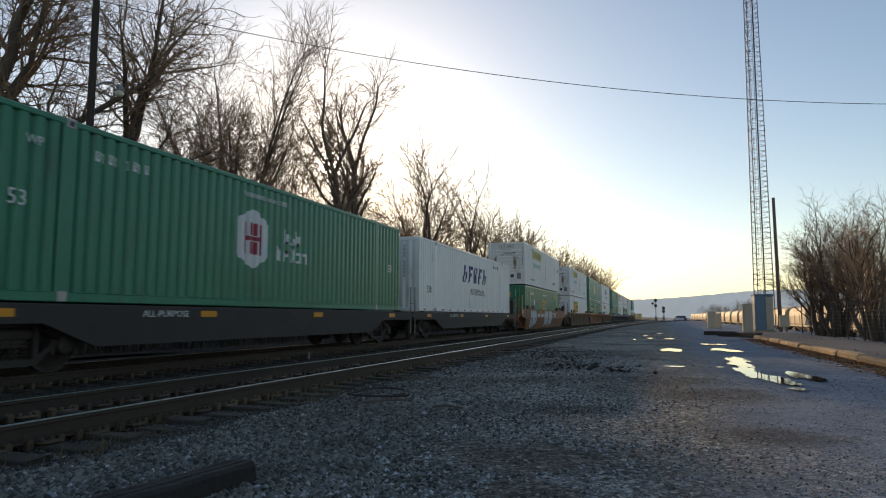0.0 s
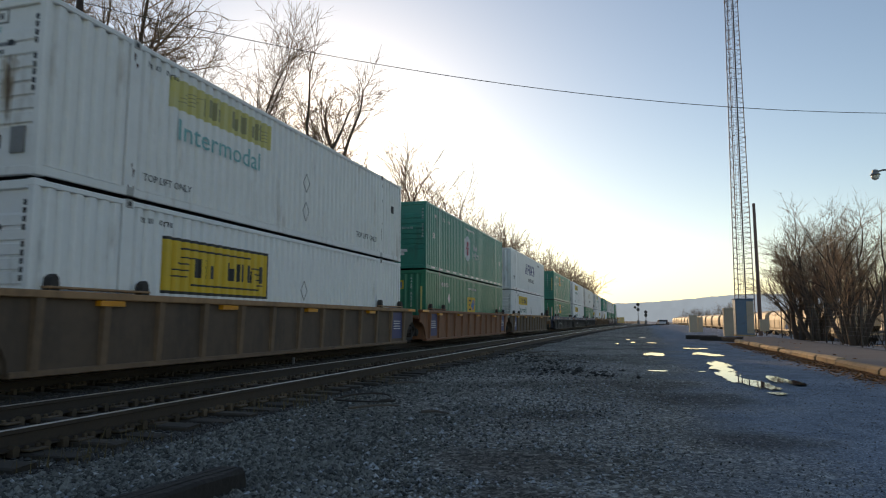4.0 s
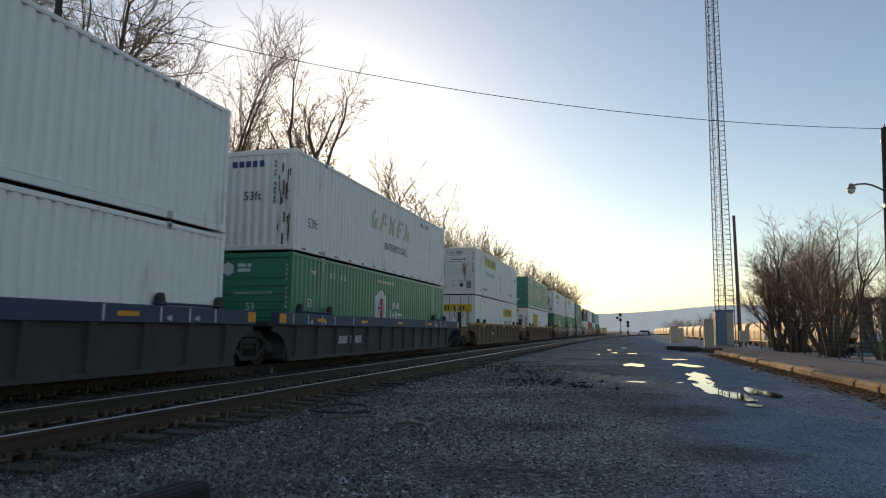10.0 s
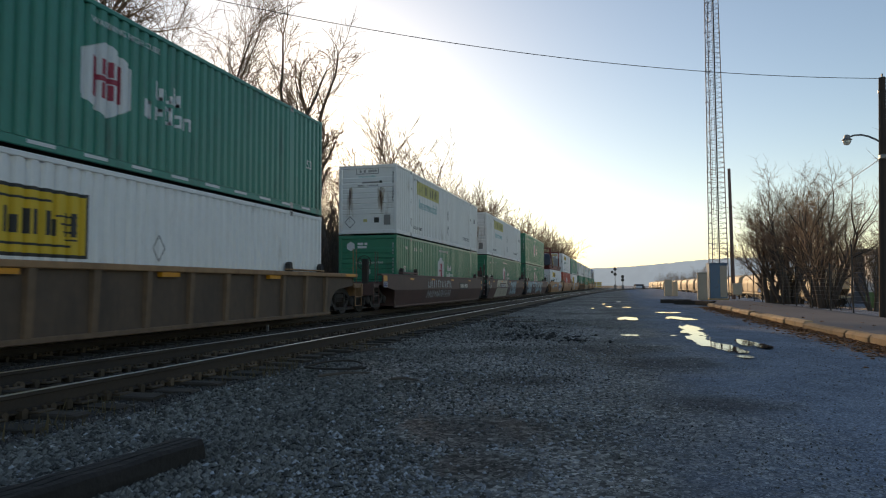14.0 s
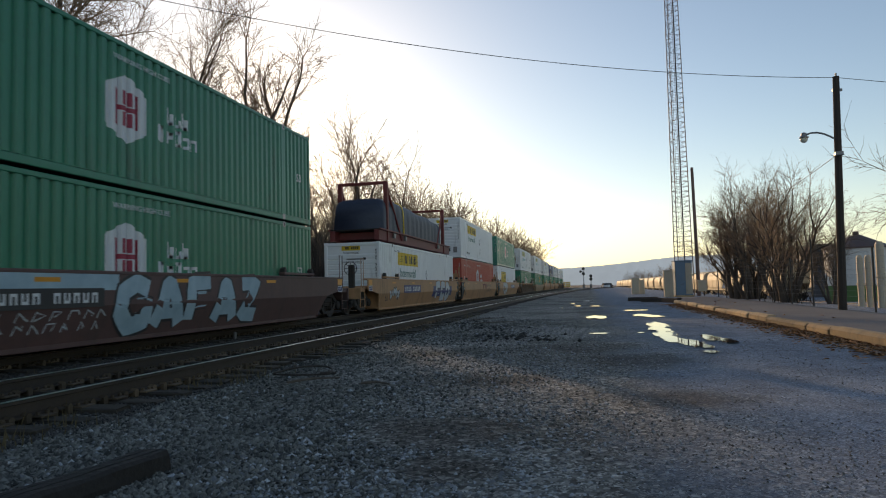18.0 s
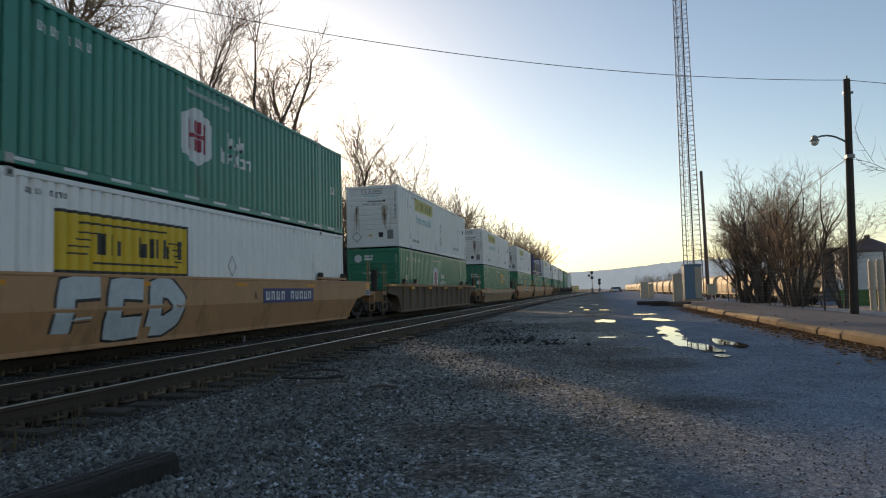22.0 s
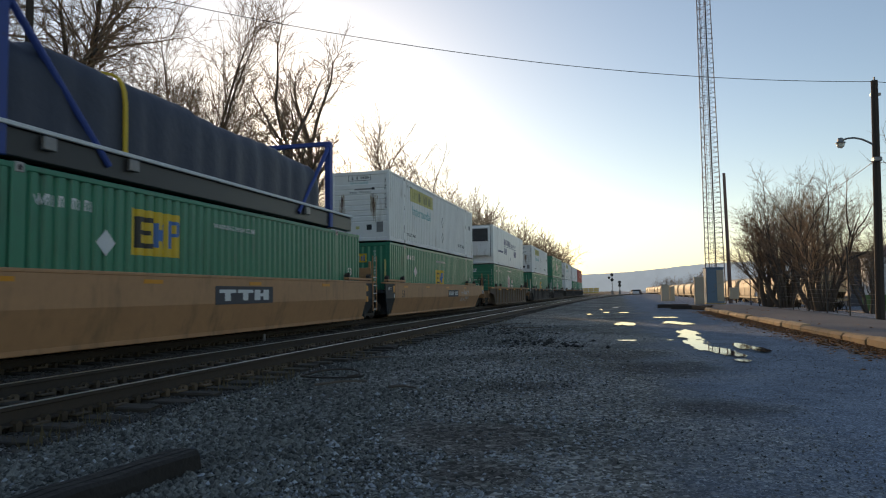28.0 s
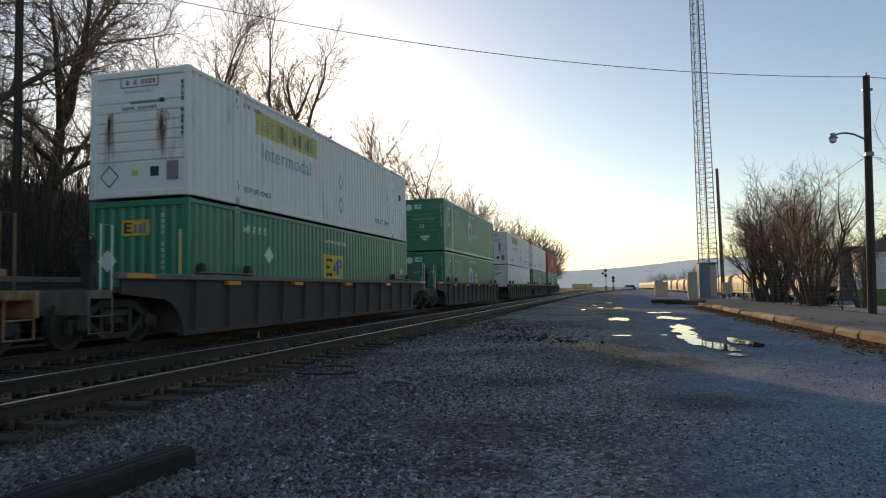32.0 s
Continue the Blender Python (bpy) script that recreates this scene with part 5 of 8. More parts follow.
def truck(parent, y):
    t = put("truck_bolster", cached(("bolster",), lambda: Shape().bevel_box(-1.05, 1.05, -0.24, 0.24, 0.42, 0.72, 0.03).lathe((0, 0, 0.7), [(0.3, 0), (0.3, 0.12)], "z", 16).mesh("truck_bolster", M["steel"])), parent, m=pose(0, y, 0))
    for sign in (-1, 1):
        def frame_shape():
            s = Shape()
            x0, x1 = sorted((sign * 0.96, sign * 1.08))
            s.prism([(-1.16, 0.53), (-0.82, 0.64), (-0.44, 0.88), (0.44, 0.88), (0.82, 0.64), (1.16, 0.53), (1.16, 0.43), (0.80, 0.51), (0.40, 0.74), (-0.40, 0.74), (-0.80, 0.51), (-1.16, 0.43)], x0, x1)
            s.prism([(-0.80, 0.52), (-0.38, 0.16), (0.38, 0.16), (0.80, 0.52), (0.66, 0.50), (0.33, 0.26), (-0.33, 0.26), (-0.66, 0.50)], x0, x1)
            for k in (-1, 1):
                s.bevel_box(x0, x1, *sorted((k * 0.33, k * 0.42)), 0.2, 0.82, 0.01)
                s.bevel_box(x0, x1, *sorted((k * 1.07, k * 1.16)), 0.28, 0.5, 0.01)
                s.bevel_box(x0, x1, *sorted((k * 0.64, k * 0.72)), 0.30, 0.55, 0.01)
                s.lathe((sign * 1.02, k * 0.89, 0.45), [(0.15, -0.08), (0.15, 0.1), (0.1, 0.14), (0.02, 0.15)], "x", 14)
            s.bevel_box(x0, x1 + 0.0, -0.3, 0.3, 0.56, 0.70, 0.02)
            return s.mesh("side_frame", M["steel"])
        put("side_frame", cached(("sideframe", sign), frame_shape), t)

        coil = [(0.06 * math.cos(i * 1.05), 0.06 * math.sin(i * 1.05), 0.26 + 0.30 * i / 30) for i in range(31)]
        for k in (-0.2, 0.0, 0.2):
            put("spring", cached(("spring",), lambda: Shape().rod(coil, 0.014, 4).mesh("spring", M["rail"])), t, m=pose(sign * 1.02, k, 0))
    for k in (-0.89, 0.89):
        wheelset(t, k)
    return t


SKIN, LEAN = 1.50, 0.20


def skin_x(z, lift=0.004):
    """How far out the pressed car side lies at height z."""
    return SKIN + lift - LEAN * max(0.0, 0.80 - z) / 0.68


def pressed(rows, sign):
    """A plate with a crease, from rows (height, start, end, distance out)."""
    s = Shape()
    for inner in (0.0, 0.05):
        for z, y0, y1, x in rows:
            s.v += [(sign * (x - inner), y0, z), (sign * (x - inner), y1, z)]
    n = len(rows)
    for i in range(n - 1):
        a, b = 2 * i, 2 * n + 2 * i
        s.f += [(a, a + 1, a + 3, a + 2), (b, b + 2, b + 3, b + 1), (a, a + 2, b + 2, b), (a + 1, b + 1, b + 3, a + 3)]
    s.f += [(0, 2 * n, 2 * n + 1, 1), (2 * n - 2, 2 * n - 1, 4 * n - 1, 4 * n - 2)]
    return s


def joint_end(c, mat, y0, y1, d):
    """The dark end of a car over a shared truck, from its side plate at y0 to the joint at y1, d the way out."""
    def panel(sign):
        x = SKIN - 0.014
        rows = [(1.36, y0, y1, x), (0.80, y0, y1 - d * 0.06, x), (0.14, y0 + d * 0.02, y0 + d * 0.42, x - LEAN)]
        return pressed([(z, min(a, b), max(a, b), w) for z, a, b, w in rows], sign).mesh("end_panel", M["car_end"])
    for sign in (-1, 1):
        put("end_panel", cached(("endpanel", y0, sign), lambda: panel(sign)), c, "near-black steel end panel")
    x0, x1 = SKIN - 0.02, SKIN - 0.008
    if d > 0:
        for z in (0.70, 1.08):
            put("end_marker", cached(("square", y0, z), lambda: Shape().box(x0, x1, y0 + 0.04, y0 + 0.22, z, z + 0.2).mesh("end_marker", M["reflector"])), c, "yellow reflective square")
        lad = put("ladder", cached(("ladder", y1, mat.name), lambda: Shape().rod([(1.53, y1 - 0.36, 0.36), (1.53, y1 - 0.36, 2.38)], 0.022, 6).rod([(1.53, y1 + 0.02, 0.36), (1.53, y1 + 0.02, 2.38)], 0.022, 6).mesh("ladder", mat)), c, "steel end ladder")
        for i in range(5):
            put("rung", cached(("rung", y1), lambda: Shape().rod([(1.53, y1 - 0.36, 0.42), (1.53, y1 + 0.02, 0.42)], 0.016, 6).mesh("rung", M["pale"])), lad, m=pose(0, 0, 0.29 * i))
        put("ladder_bracket", cached(("ladbracket", y1, mat.name), lambda: Shape().bevel_box(0.7, 1.44, y1 - 0.3, y1 - 0.24, 1.12, 1.95, 0.012).bevel_box(0.7, 1.44, y1 - 0.34, y1 + 0.1, 1.6, 1.66, 0.012).bevel_box(1.2, 1.3, y1 + 0.04, y1 + 0.12, 1.1, 2.2, 0.012).mesh("ladder_bracket", mat)), c)
    else:
        put("end_marker", cached(("square", y0), lambda: Shape().box(x0, x1, y0 - 0.22, y0 - 0.03, 1.04, 1.3).mesh("end_marker", M["reflector"])), c, "yellow reflective plate")
        put("data_plate", cached(("dataplate", y0), lambda: Shape().box(x0, x1, y0 - 0.12, y0 - 0.02, 0.82, 0.96).mesh("data_plate", M["pale"])), c, "small white data plate")
        side_letters("lettering", "125 T", c, x1, y0 - 0.86, 1.12, 0.17, M["pale"], 1.0)


def well_car(style, paint, joint_front, joint_back):
    """A container well. style: 'rib' (stakes on the sides) or 'smooth'. Ends are coupled (own truck, platform, ladders) or articulated (a shared truck behind)."""
    c = new("well_car")
    mat = M[paint]
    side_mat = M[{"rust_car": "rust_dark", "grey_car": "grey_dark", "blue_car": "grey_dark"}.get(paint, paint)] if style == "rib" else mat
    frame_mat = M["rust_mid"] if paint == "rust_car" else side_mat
    top = 1.36 if style == "rib" else 1.10 if paint == "sand_car" else 1.42
    band = 0.34 if paint == "blue_car" else (0.12 if style == "rib" else 0.27)
    f = -3.3 if joint_front == "coupled" else -1.2
    b = CL + (3.3 if joint_back == "coupled" else 1.2)
    for sign in (-1, 1):
        fo = f + 1.1 if joint_front == "coupled" else f + 0.1
        bo = b - 1.1 if joint_back == "coupled" else b - 0.1

        def side():
            s = Shape()
            if style == "rib":
                x0, x1 = sorted((sign * 1.36, sign * 1.42))
                arch = [(-1.15 + 0.80 * math.sin(radians(a)), 0.12 + 0.76 * math.cos(radians(a))) for a in range(0, 91, 15)]
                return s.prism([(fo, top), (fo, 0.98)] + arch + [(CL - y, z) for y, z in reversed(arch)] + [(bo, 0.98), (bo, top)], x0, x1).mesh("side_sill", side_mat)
            # a pressed plate: upright above, leaning inwards below a crease
            y0, y1, lo0, lo1 = fo, bo, -0.82, CL + 0.82
            if joint_front == "articulated":
                y0 = lo0 = 0.02
            if joint_back == "articulated":
                y1 = lo1 = CL + 0.15
            s = pressed(((top, y0, y1, SKIN), (0.98, y0, y1, SKIN), (0.80, lo0, lo1, SKIN), (0.12, max(lo0, -0.35), min(lo1, CL + 0.35), SKIN - LEAN)), sign)
            return s.mesh("side_sill", side_mat)
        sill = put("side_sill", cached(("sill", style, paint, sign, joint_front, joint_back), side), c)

        def chord():
            s = Shape()
            wide = 1.53 if style == "rib" else SKIN + 0.012
            s.bevel_box(*sorted((sign * 1.31, sign * wide)), fo - 0.2 * (joint_front == "coupled"), bo + 0.2 * (joint_back == "coupled"), top + 0.02 - (band if style == "rib" else 0.07), top + 0.02, 0.015)
            return s.mesh("top_chord", mat)
        put("top_chord", cached(("chord", style, paint, sign, joint_front, joint_back), chord), c)
        put("bottom_chord", cached(("low_chord", style, paint, sign), lambda: Shape().bevel_box(*sorted((sign * 1.25, sign * (1.47 if style == "rib" else SKIN - LEAN + 0.02))), -0.35, CL + 0.35, 0.08, 0.18, 0.015).mesh("bottom_chord", frame_mat)), c)
        for y, joint in ((fo + 0.06, joint_front), (bo - 0.36, joint_back)):
            if sign > 0:
                if style == "rib" and band < 0.2:
                    y0 = y - 0.05 if y < 5 else y - 0.45
                    put("end_marker", cached(("marker", y0, "strip"), lambda: Shape().box(1.5, 1.536, y0, y0 + 0.8, top - 0.08, top + 0.005).mesh("end_marker", M["reflector"])), c, "yellow reflective strip")
                elif style == "rib":
                    put("end_marker", cached(("marker", y, "blue"), lambda: Shape().box(1.5, 1.536, y, y + 0.34, top - 0.26, top - 0.02).mesh("end_marker", M["reflector"])), c, "yellow reflective plate")
                elif joint == "coupled":
                    put("end_marker", cached(("marker", y, style, top), lambda: Shape().box(SKIN - 0.01, SKIN + 0.004, y, y + 0.42, top - 0.26, top - 0.05).mesh("end_marker", M["reflector"])), c, "yellow reflective plate")
                    put("data_panel", cached(("panel", y, style, top), lambda: Shape().box(SKIN - 0.01, SKIN + 0.004, y, y + 0.42, top - 0.5, top - 0.29).mesh("data_panel", M["navy"])), c, "dark blue data panel")
                    put("panel_frame", cached(("panelframe", y, top), lambda: Shape().box(SKIN, SKIN + 0.006, y, y + 0.42, top - 0.31, top - 0.29).box(SKIN, SKIN + 0.006, y, y + 0.42, top - 0.5, top - 0.48).box(SKIN, SKIN + 0.006, y, y + 0.015, top - 0.48, top - 0.31).box(SKIN, SKIN + 0.006, y + 0.405, y + 0.42, top - 0.48, top - 0.31).box(SKIN, SKIN + 0.006, y + 0.015, y + 0.405, top - 0.395, top - 0.385).box(SKIN, SKIN + 0.006, y + 0.21, y + 0.22, top - 0.385, top - 0.31).mesh("panel_frame", M["pale"])), c, "white ruled border")
        if style == "rib":
            for i in range(13):
                y = 0.05 + i * (CL - 0.1) / 12
                put("stake", cached(("stake", paint, sign, i), lambda: Shape().add(
                    [(sign * 1.42, y - 0.08, 0.15), (sign * 1.42, y + 0.08, 0.15), (sign * 1.47, y + 0.07, 0.18), (sign * 1.47, y - 0.07, 0.18),
                     (sign * 1.42, y - 0.08, top - band + 0.02), (sign * 1.42, y + 0.08, top - band + 0.02), (sign * 1.525, y + 0.07, top - band + 0.02), (sign * 1.525, y - 0.07, top - band + 0.02)],
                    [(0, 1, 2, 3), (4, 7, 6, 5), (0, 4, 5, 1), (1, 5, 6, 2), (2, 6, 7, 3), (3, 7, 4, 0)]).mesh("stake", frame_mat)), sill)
        for y in (0.2 - (1.0 if style == "smooth" and joint_front == "articulated" else 0), CL - 2.4 + (0.95 if style == "smooth" and joint_back == "articulated" else 0)):
            g = put("guide_plate", cached(("guide", paint, sign, y, style), lambda: Shape().bevel_box(*sorted((sign * 1.31, sign * 1.5)), y - (0.55 if style == "smooth" and y < 5 and top < 1.2 else 0), y + 2.2, top + 0.05, top + (0.09 if style == "rib" else 0.13), 0.01).mesh("guide_plate", mat)), c)
            for e in (y + 0.02, y + 2.0) if top > 1.2 else ():
                put("guide_casting", cached(("casting", sign, e, style), lambda: Shape().prism([(e, top + 0.02), (e + 0.2, top + 0.02), (e + 0.17, top + 0.22), (e + 0.11, top + 0.28), (e + 0.03, top + 0.22)], *sorted((sign * 1.32, sign * 1.47))).mesh("guide_casting", M["steel"])), g, "black steel guide casting")
    if style == "rib" and paint in ("rust_car", "brown_car"):
        for y0, joint in ((0.16, joint_front), (CL - 1.2, joint_back)):
            if joint == "articulated":
                p = put("data_panel", cached(("datapanel", y0), lambda: Shape().box(1.41, 1.424, y0, y0 + 1.04, 0.28, 1.22).mesh("data_panel", M["navy"])), c, "dark blue data panel")
                bars_ = cached(("databars", y0), lambda: [Shape().box(1.424, 1.4265, y0 + 0.2, y0 + 0.85 - 0.1 * (k % 3), 0.62 + 0.09 * k, 0.65 + 0.09 * k) for k in range(4)][0].mesh("data_text", M["pale"]))
                for k in range(4):
                    put("data_text", bars_, p, m=pose(0, 0, 0.09 * k))
    if paint == "blue_car":
        for i in range(9):
            y = (-0.3, 0.6, 1.5, 2.4, 3.9, CL - 3.9, CL - 2.4, CL - 1.5, CL - 0.6)[i]
            put("ruled_line", cached(("ruled",), lambda: Shape().box(1.52, 1.5345, 0, 0.035, top - 0.29, top).mesh("ruled_line", M["pale"])), c, m=pose(0, y, 0))
        for y in (0.75, 1.65, CL - 2.2, CL - 1.3):
            side_letters("lettering", "48", c, 1.532, y, top - 0.27, 0.16, M["pale"])
    for i, y in enumerate((1.2, 4.6, 8.4, 12.6)):
        put("reflector", cached(("reflect", i, style, band, top), lambda: Shape().box(1.42, 1.535 if style == "rib" else SKIN + 0.005, y, y + 0.55, top - (0.2 if style == "rib" else 0.19), top - 0.11).mesh("reflector", M["reflector"])), c)
    for y0, y1 in ((-0.3, 2.4), (7.2, 9.0), (CL - 2.4, CL + 0.3)):
        put("floor_plate", cached(("wellfloor", y0), lambda: Shape().box(-1.28, 1.28, y0, y1, 0.14, 0.22).mesh("floor_plate", M["steel"])), c)
    for end, joint, d in ((-0.3, joint_front, -1), (CL + 0.3, joint_back, 1)):
        def bulk():
            s = Shape()
            s.bevel_box(-1.36, 1.36, *sorted((end, end + d * 0.12)), 0.15, min(1.15, top - 0.02), 0.02)
            s.bevel_box(-0.4, 0.4, *sorted((end, end + d * (3.0 if joint == "coupled" else 1.1))), 0.72, 1.02, 0.03)
            s.bevel_box(-1.36, 1.36, *sorted((end + d * 0.1, end + d * (2.1 if joint == "coupled" else 0.9))), 1.0, 1.1, 0.02)
            return s.mesh("end_bulkhead", M["car_end"] if style == "smooth" and joint == "articulated" else side_mat)
        put("end_bulkhead", cached(("bulk", style, paint, end, joint), bulk), c)
        if style == "smooth" and joint == "articulated":
            joint_end(c, mat, 0.024 if d < 0 else CL + 0.146, f + 0.1 if d < 0 else b - 0.1, d)
        if joint == "coupled":
            def plat():
                s = Shape()
                s.bevel_box(-1.4, 1.4, *sorted((end + d * 2.1, end + d * 2.75)), 0.9, 1.06, 0.02)
                s.bevel_box(-1.45, 1.45, *sorted((end + d * 2.7, end + d * 2.78)), 0.62, 1.06, 0.015)
                return s.mesh("end_platform", mat)
            put("end_platform", cached(("plat", paint, end), plat), c)
            for sign in (-1, 1):
                def rails():
                    s = Shape()
                    y0 = end + d * 2.1
                    y1 = end + d * 2.72
                    s.rod([(sign * 1.36, y0, 1.0), (sign * 1.36, y0, 2.25), (sign * 1.36, y0 + d * 0.28, 2.25), (sign * 1.36, y0 + d * 0.28, 1.0)], 0.016, 5)
                    return s.mesh("grab_iron", M["pale"] if paint in ("grey_car", "blue_car") else mat)
                put("grab_iron", cached(("grab", sign, end, paint), rails), c)

                def steps():
                    s = Shape()
                    y0 = end + d * 2.15
                    y1 = end + d * 2.7
                    s.rod([(sign * 1.42, y1, 0.95), (sign * 1.42, y1, 0.3), (sign * 1.42, y0, 0.3), (sign * 1.42, y0, 0.95)], 0.018, 5)
                    s.rod([(sign * 1.42, y1, 0.6), (sign * 1.42, y0, 0.6)], 0.016, 5)
                    return s.mesh("step", mat)
                put("step", cached(("step", sign, end, paint), steps), c)
            put("coupler", cached(("coupler", end), lambda: Shape().bevel_box(-0.13, 0.13, *sorted((end + d * 2.7, end + d * 3.3)), 0.72, 0.96, 0.03).mesh("coupler", M["steel"])), c)
            truck(c, end + d * 1.62)
        elif d > 0:
            truck(c, CL + 1.61)
    if joint_front == "coupled":
        def handbrake():
            s = Shape()
            cx, cy, cz = 0.85, -2.5, 1.85
            for i in range(14):
                a, bb = 2 * math.pi * i / 14, 2 * math.pi * (i + 1) / 14
                s.tube((cx + 0.27 * math.cos(a), cy, cz + 0.27 * math.sin(a)), (cx + 0.27 * math.cos(bb), cy, cz + 0.27 * math.sin(bb)), 0.018, n=4)
            for i in range(4):
                a = math.pi * i / 4
                s.tube((cx - 0.27 * math.cos(a), cy, cz - 0.27 * math.sin(a)), (cx + 0.27 * math.cos(a), cy, cz + 0.27 * math.sin(a)), 0.012, n=4)
            s.bevel_box(cx - 0.12, cx + 0.12, cy + 0.04, cy + 0.2, 1.05, 2.0, 0.02)
            return s.mesh("hand_brake", M["steel"])
        put("hand_brake", cached(("brake",), handbrake), c)
    words = {"tan_car": "tan", "sand_car": "low weathered sand-coloured", "brown_car": "rust-brown", "maroon_car": "dark maroon", "rust_car": "weathered tan", "grey_car": "grimy grey", "blue_car": "dark blue"}
    tagged(c, "%s steel container well car with %s sides" % (words[paint], "ribbed" if style == "rib" else "smooth"), "railcar", "railcars of the train")
    return c


def stroke(s, x, pts, d):
    """A flat brush stroke with mitred bends on the plane at x, or that far off the pressed car side where x is small."""
    ps = [Vector(p) for p in pts]
    k = len(s.v)
    for i, p in enumerate(ps):
        t = (ps[min(i + 1, len(ps) - 1)] - ps[max(i - 1, 0)]).normalized()
        q = Vector((-t.y, t.x)) * d
        at = (lambda z: skin_x(z, x)) if x < 0.5 else (lambda z: x)
        s.v += [(at(p.y - q.y), p.x - q.x, p.y - q.y), (at(p.y + q.y), p.x + q.x, p.y + q.y)]
    for i in range(len(ps) - 1):
        s.f.append((k + 2 * i, k + 2 * i + 2, k + 2 * i + 3, k + 2 * i + 1))


GLYPHS = {
    "A": [[(0.05, 0), (0.4, 0.97), (0.55, 1), (0.95, 0)], [(0.25, 0.35), (0.75, 0.35)]],
    "C": [[(0.92, 0.8), (0.6, 1), (0.25, 0.9), (0.08, 0.5), (0.2, 0.12), (0.55, 0), (0.92, 0.15)]],
    "D": [[(0.12, 0), (0.12, 1), (0.55, 0.95), (0.9, 0.6), (0.8, 0.2), (0.45, 0), (0.1, 0.02)]],
    "E": [[(0.9, 0.95), (0.15, 1), (0.12, 0), (0.92, 0.05)], [(0.15, 0.5), (0.75, 0.52)]],
    "F": [[(0.92, 1), (0.15, 0.96), (0.12, 0)], [(0.15, 0.5), (0.75, 0.54)]],
    "G": [[(0.92, 0.85), (0.55, 1), (0.15, 0.8), (0.08, 0.35), (0.4, 0), (0.9, 0.1), (0.9, 0.45), (0.55, 0.45)]],
    "O": [[(0.5, 1), (0.15, 0.8), (0.08, 0.4), (0.4, 0), (0.8, 0.15), (0.92, 0.55), (0.75, 0.92), (0.48, 1)]],
    "Z": [[(0.1, 0.95), (0.92, 1), (0.15, 0.05), (0.95, 0)]],
    "X": [[(0.1, 1), (0.9, 0)], [(0.9, 1), (0.1, 0)]],
    "V": [[(0.05, 1), (0.5, 0), (0.95, 1)]],
    "M": [[(0.08, 0), (0.2, 1), (0.5, 0.4), (0.8, 1), (0.92, 0)]],
}


def sprayed(c, text, y0, y1, low, high, fill, d, edge="black", seed=1):
    """Fat sprayed letters with a dark edge, from y0 to y1 on the pressed car side."""
    rng = random.Random(seed)
    w = (y1 - y0) / len(text)
    over, under = Shape(), Shape()
    for i, ch in enumerate(text):
        dip = rng.uniform(-0.06, 0.06)
        for line in GLYPHS[ch]:
            fine = []
            for a, b in zip(line, line[1:]):
                for u in (0, 0.2, 0.4, 0.6, 0.8):
                    py, pz = a[0] + (b[0] - a[0]) * u, a[1] + (b[1] - a[1]) * u
                    fine.append((y0 + (i + 0.08 + 0.86 * py) * w, low + d + (high - low - 2 * d) * pz + dip))
            fine.append((y0 + (i + 0.08 + 0.86 * line[-1][0]) * w, low + d + (high - low - 2 * d) * line[-1][1] + dip))
            if edge:
                stroke(under, 0.004, fine, d + 0.06)
            stroke(over, 0.007 + 0.0005 * (i % 2), fine, d)
    if edge:
        tagged(part("sprayed_outline", under, M[edge], c), kind="stuff")
    tagged(part("sprayed_paint", over, M[fill], c, "fat sprayed letters"), kind="stuff")


def rolled(c, y0, y1, slope, mat, low=0.16, high=1.40):
    """A rolled-on coat of paint with slanting ends."""
    s = Shape()
    n = 10
    for i in range(n + 1):
        z = low + (high - low) * i / n
        s.v += [(skin_x(z, 0.003), y0 + slope * i / n, z), (skin_x(z, 0.003), y1 - 0.4 * slope * i / n, z)]
    for i in range(n):
        s.f.append((2 * i, 2 * i + 1, 2 * i + 3, 2 * i + 2))
    part("rolled_paint", s, M[mat], c, "rolled-on patch of pale paint")


def scrawl(c, y0, y1, z0, z1, mat, seed, d=0.022, n=2):
    """Thin sprayed handwriting that nobody can read."""
    rng = random.Random(seed)
    s = Shape()
    h = (z1 - z0) / n
    for k in range(n):
        y = y0
        while y < y1:
            w = 0.22 + 0.1 * rng.random()
            b0 = z1 - (k + 1) * h
            pts = [(y + rng.random() * w, b0 + h * (0.12 + 0.76 * rng.random())) for i in range(4)]
            pts[0] = (y, b0 + 0.12 * h)
            pts[1] = (y + 0.05, b0 + 0.85 * h)
            stroke(s, 0.009, pts, d)
            y += w + 0.08
    tagged(part("scrawl", s, M[mat], c), kind="stuff")


def car_marks(c, y0, mat="pale", n=10, z=0.82, h=0.2, panel=None, smooth=True, step=0.2):
    out = SKIN if smooth else 1.42
    z = max(z, 0.86) if smooth else min(z, 0.72)
    if panel:
        part("panel", Shape().box(out - 0.02, out + 0.0095, y0 - 0.15, y0 + n * step + 0.1, z - 0.08, z + h + 0.08), M[panel], c)
    s = Shape()
    x = out + 0.0125
    for i in range(n):
        if i == 4:
            continue
        a = y0 + i * step
        s.box(out, x, a, a + step * 0.2, z, z + h).box(out, x, a + step * 0.45, a + step * 0.65, z, z + h).box(out, x, a, a + step * 0.65, z + (h - 0.05 if i % 2 else 0), z + (h if i % 2 else 0.05))
    tagged(part("number_mark", s, M[mat], c), kind="stuff")


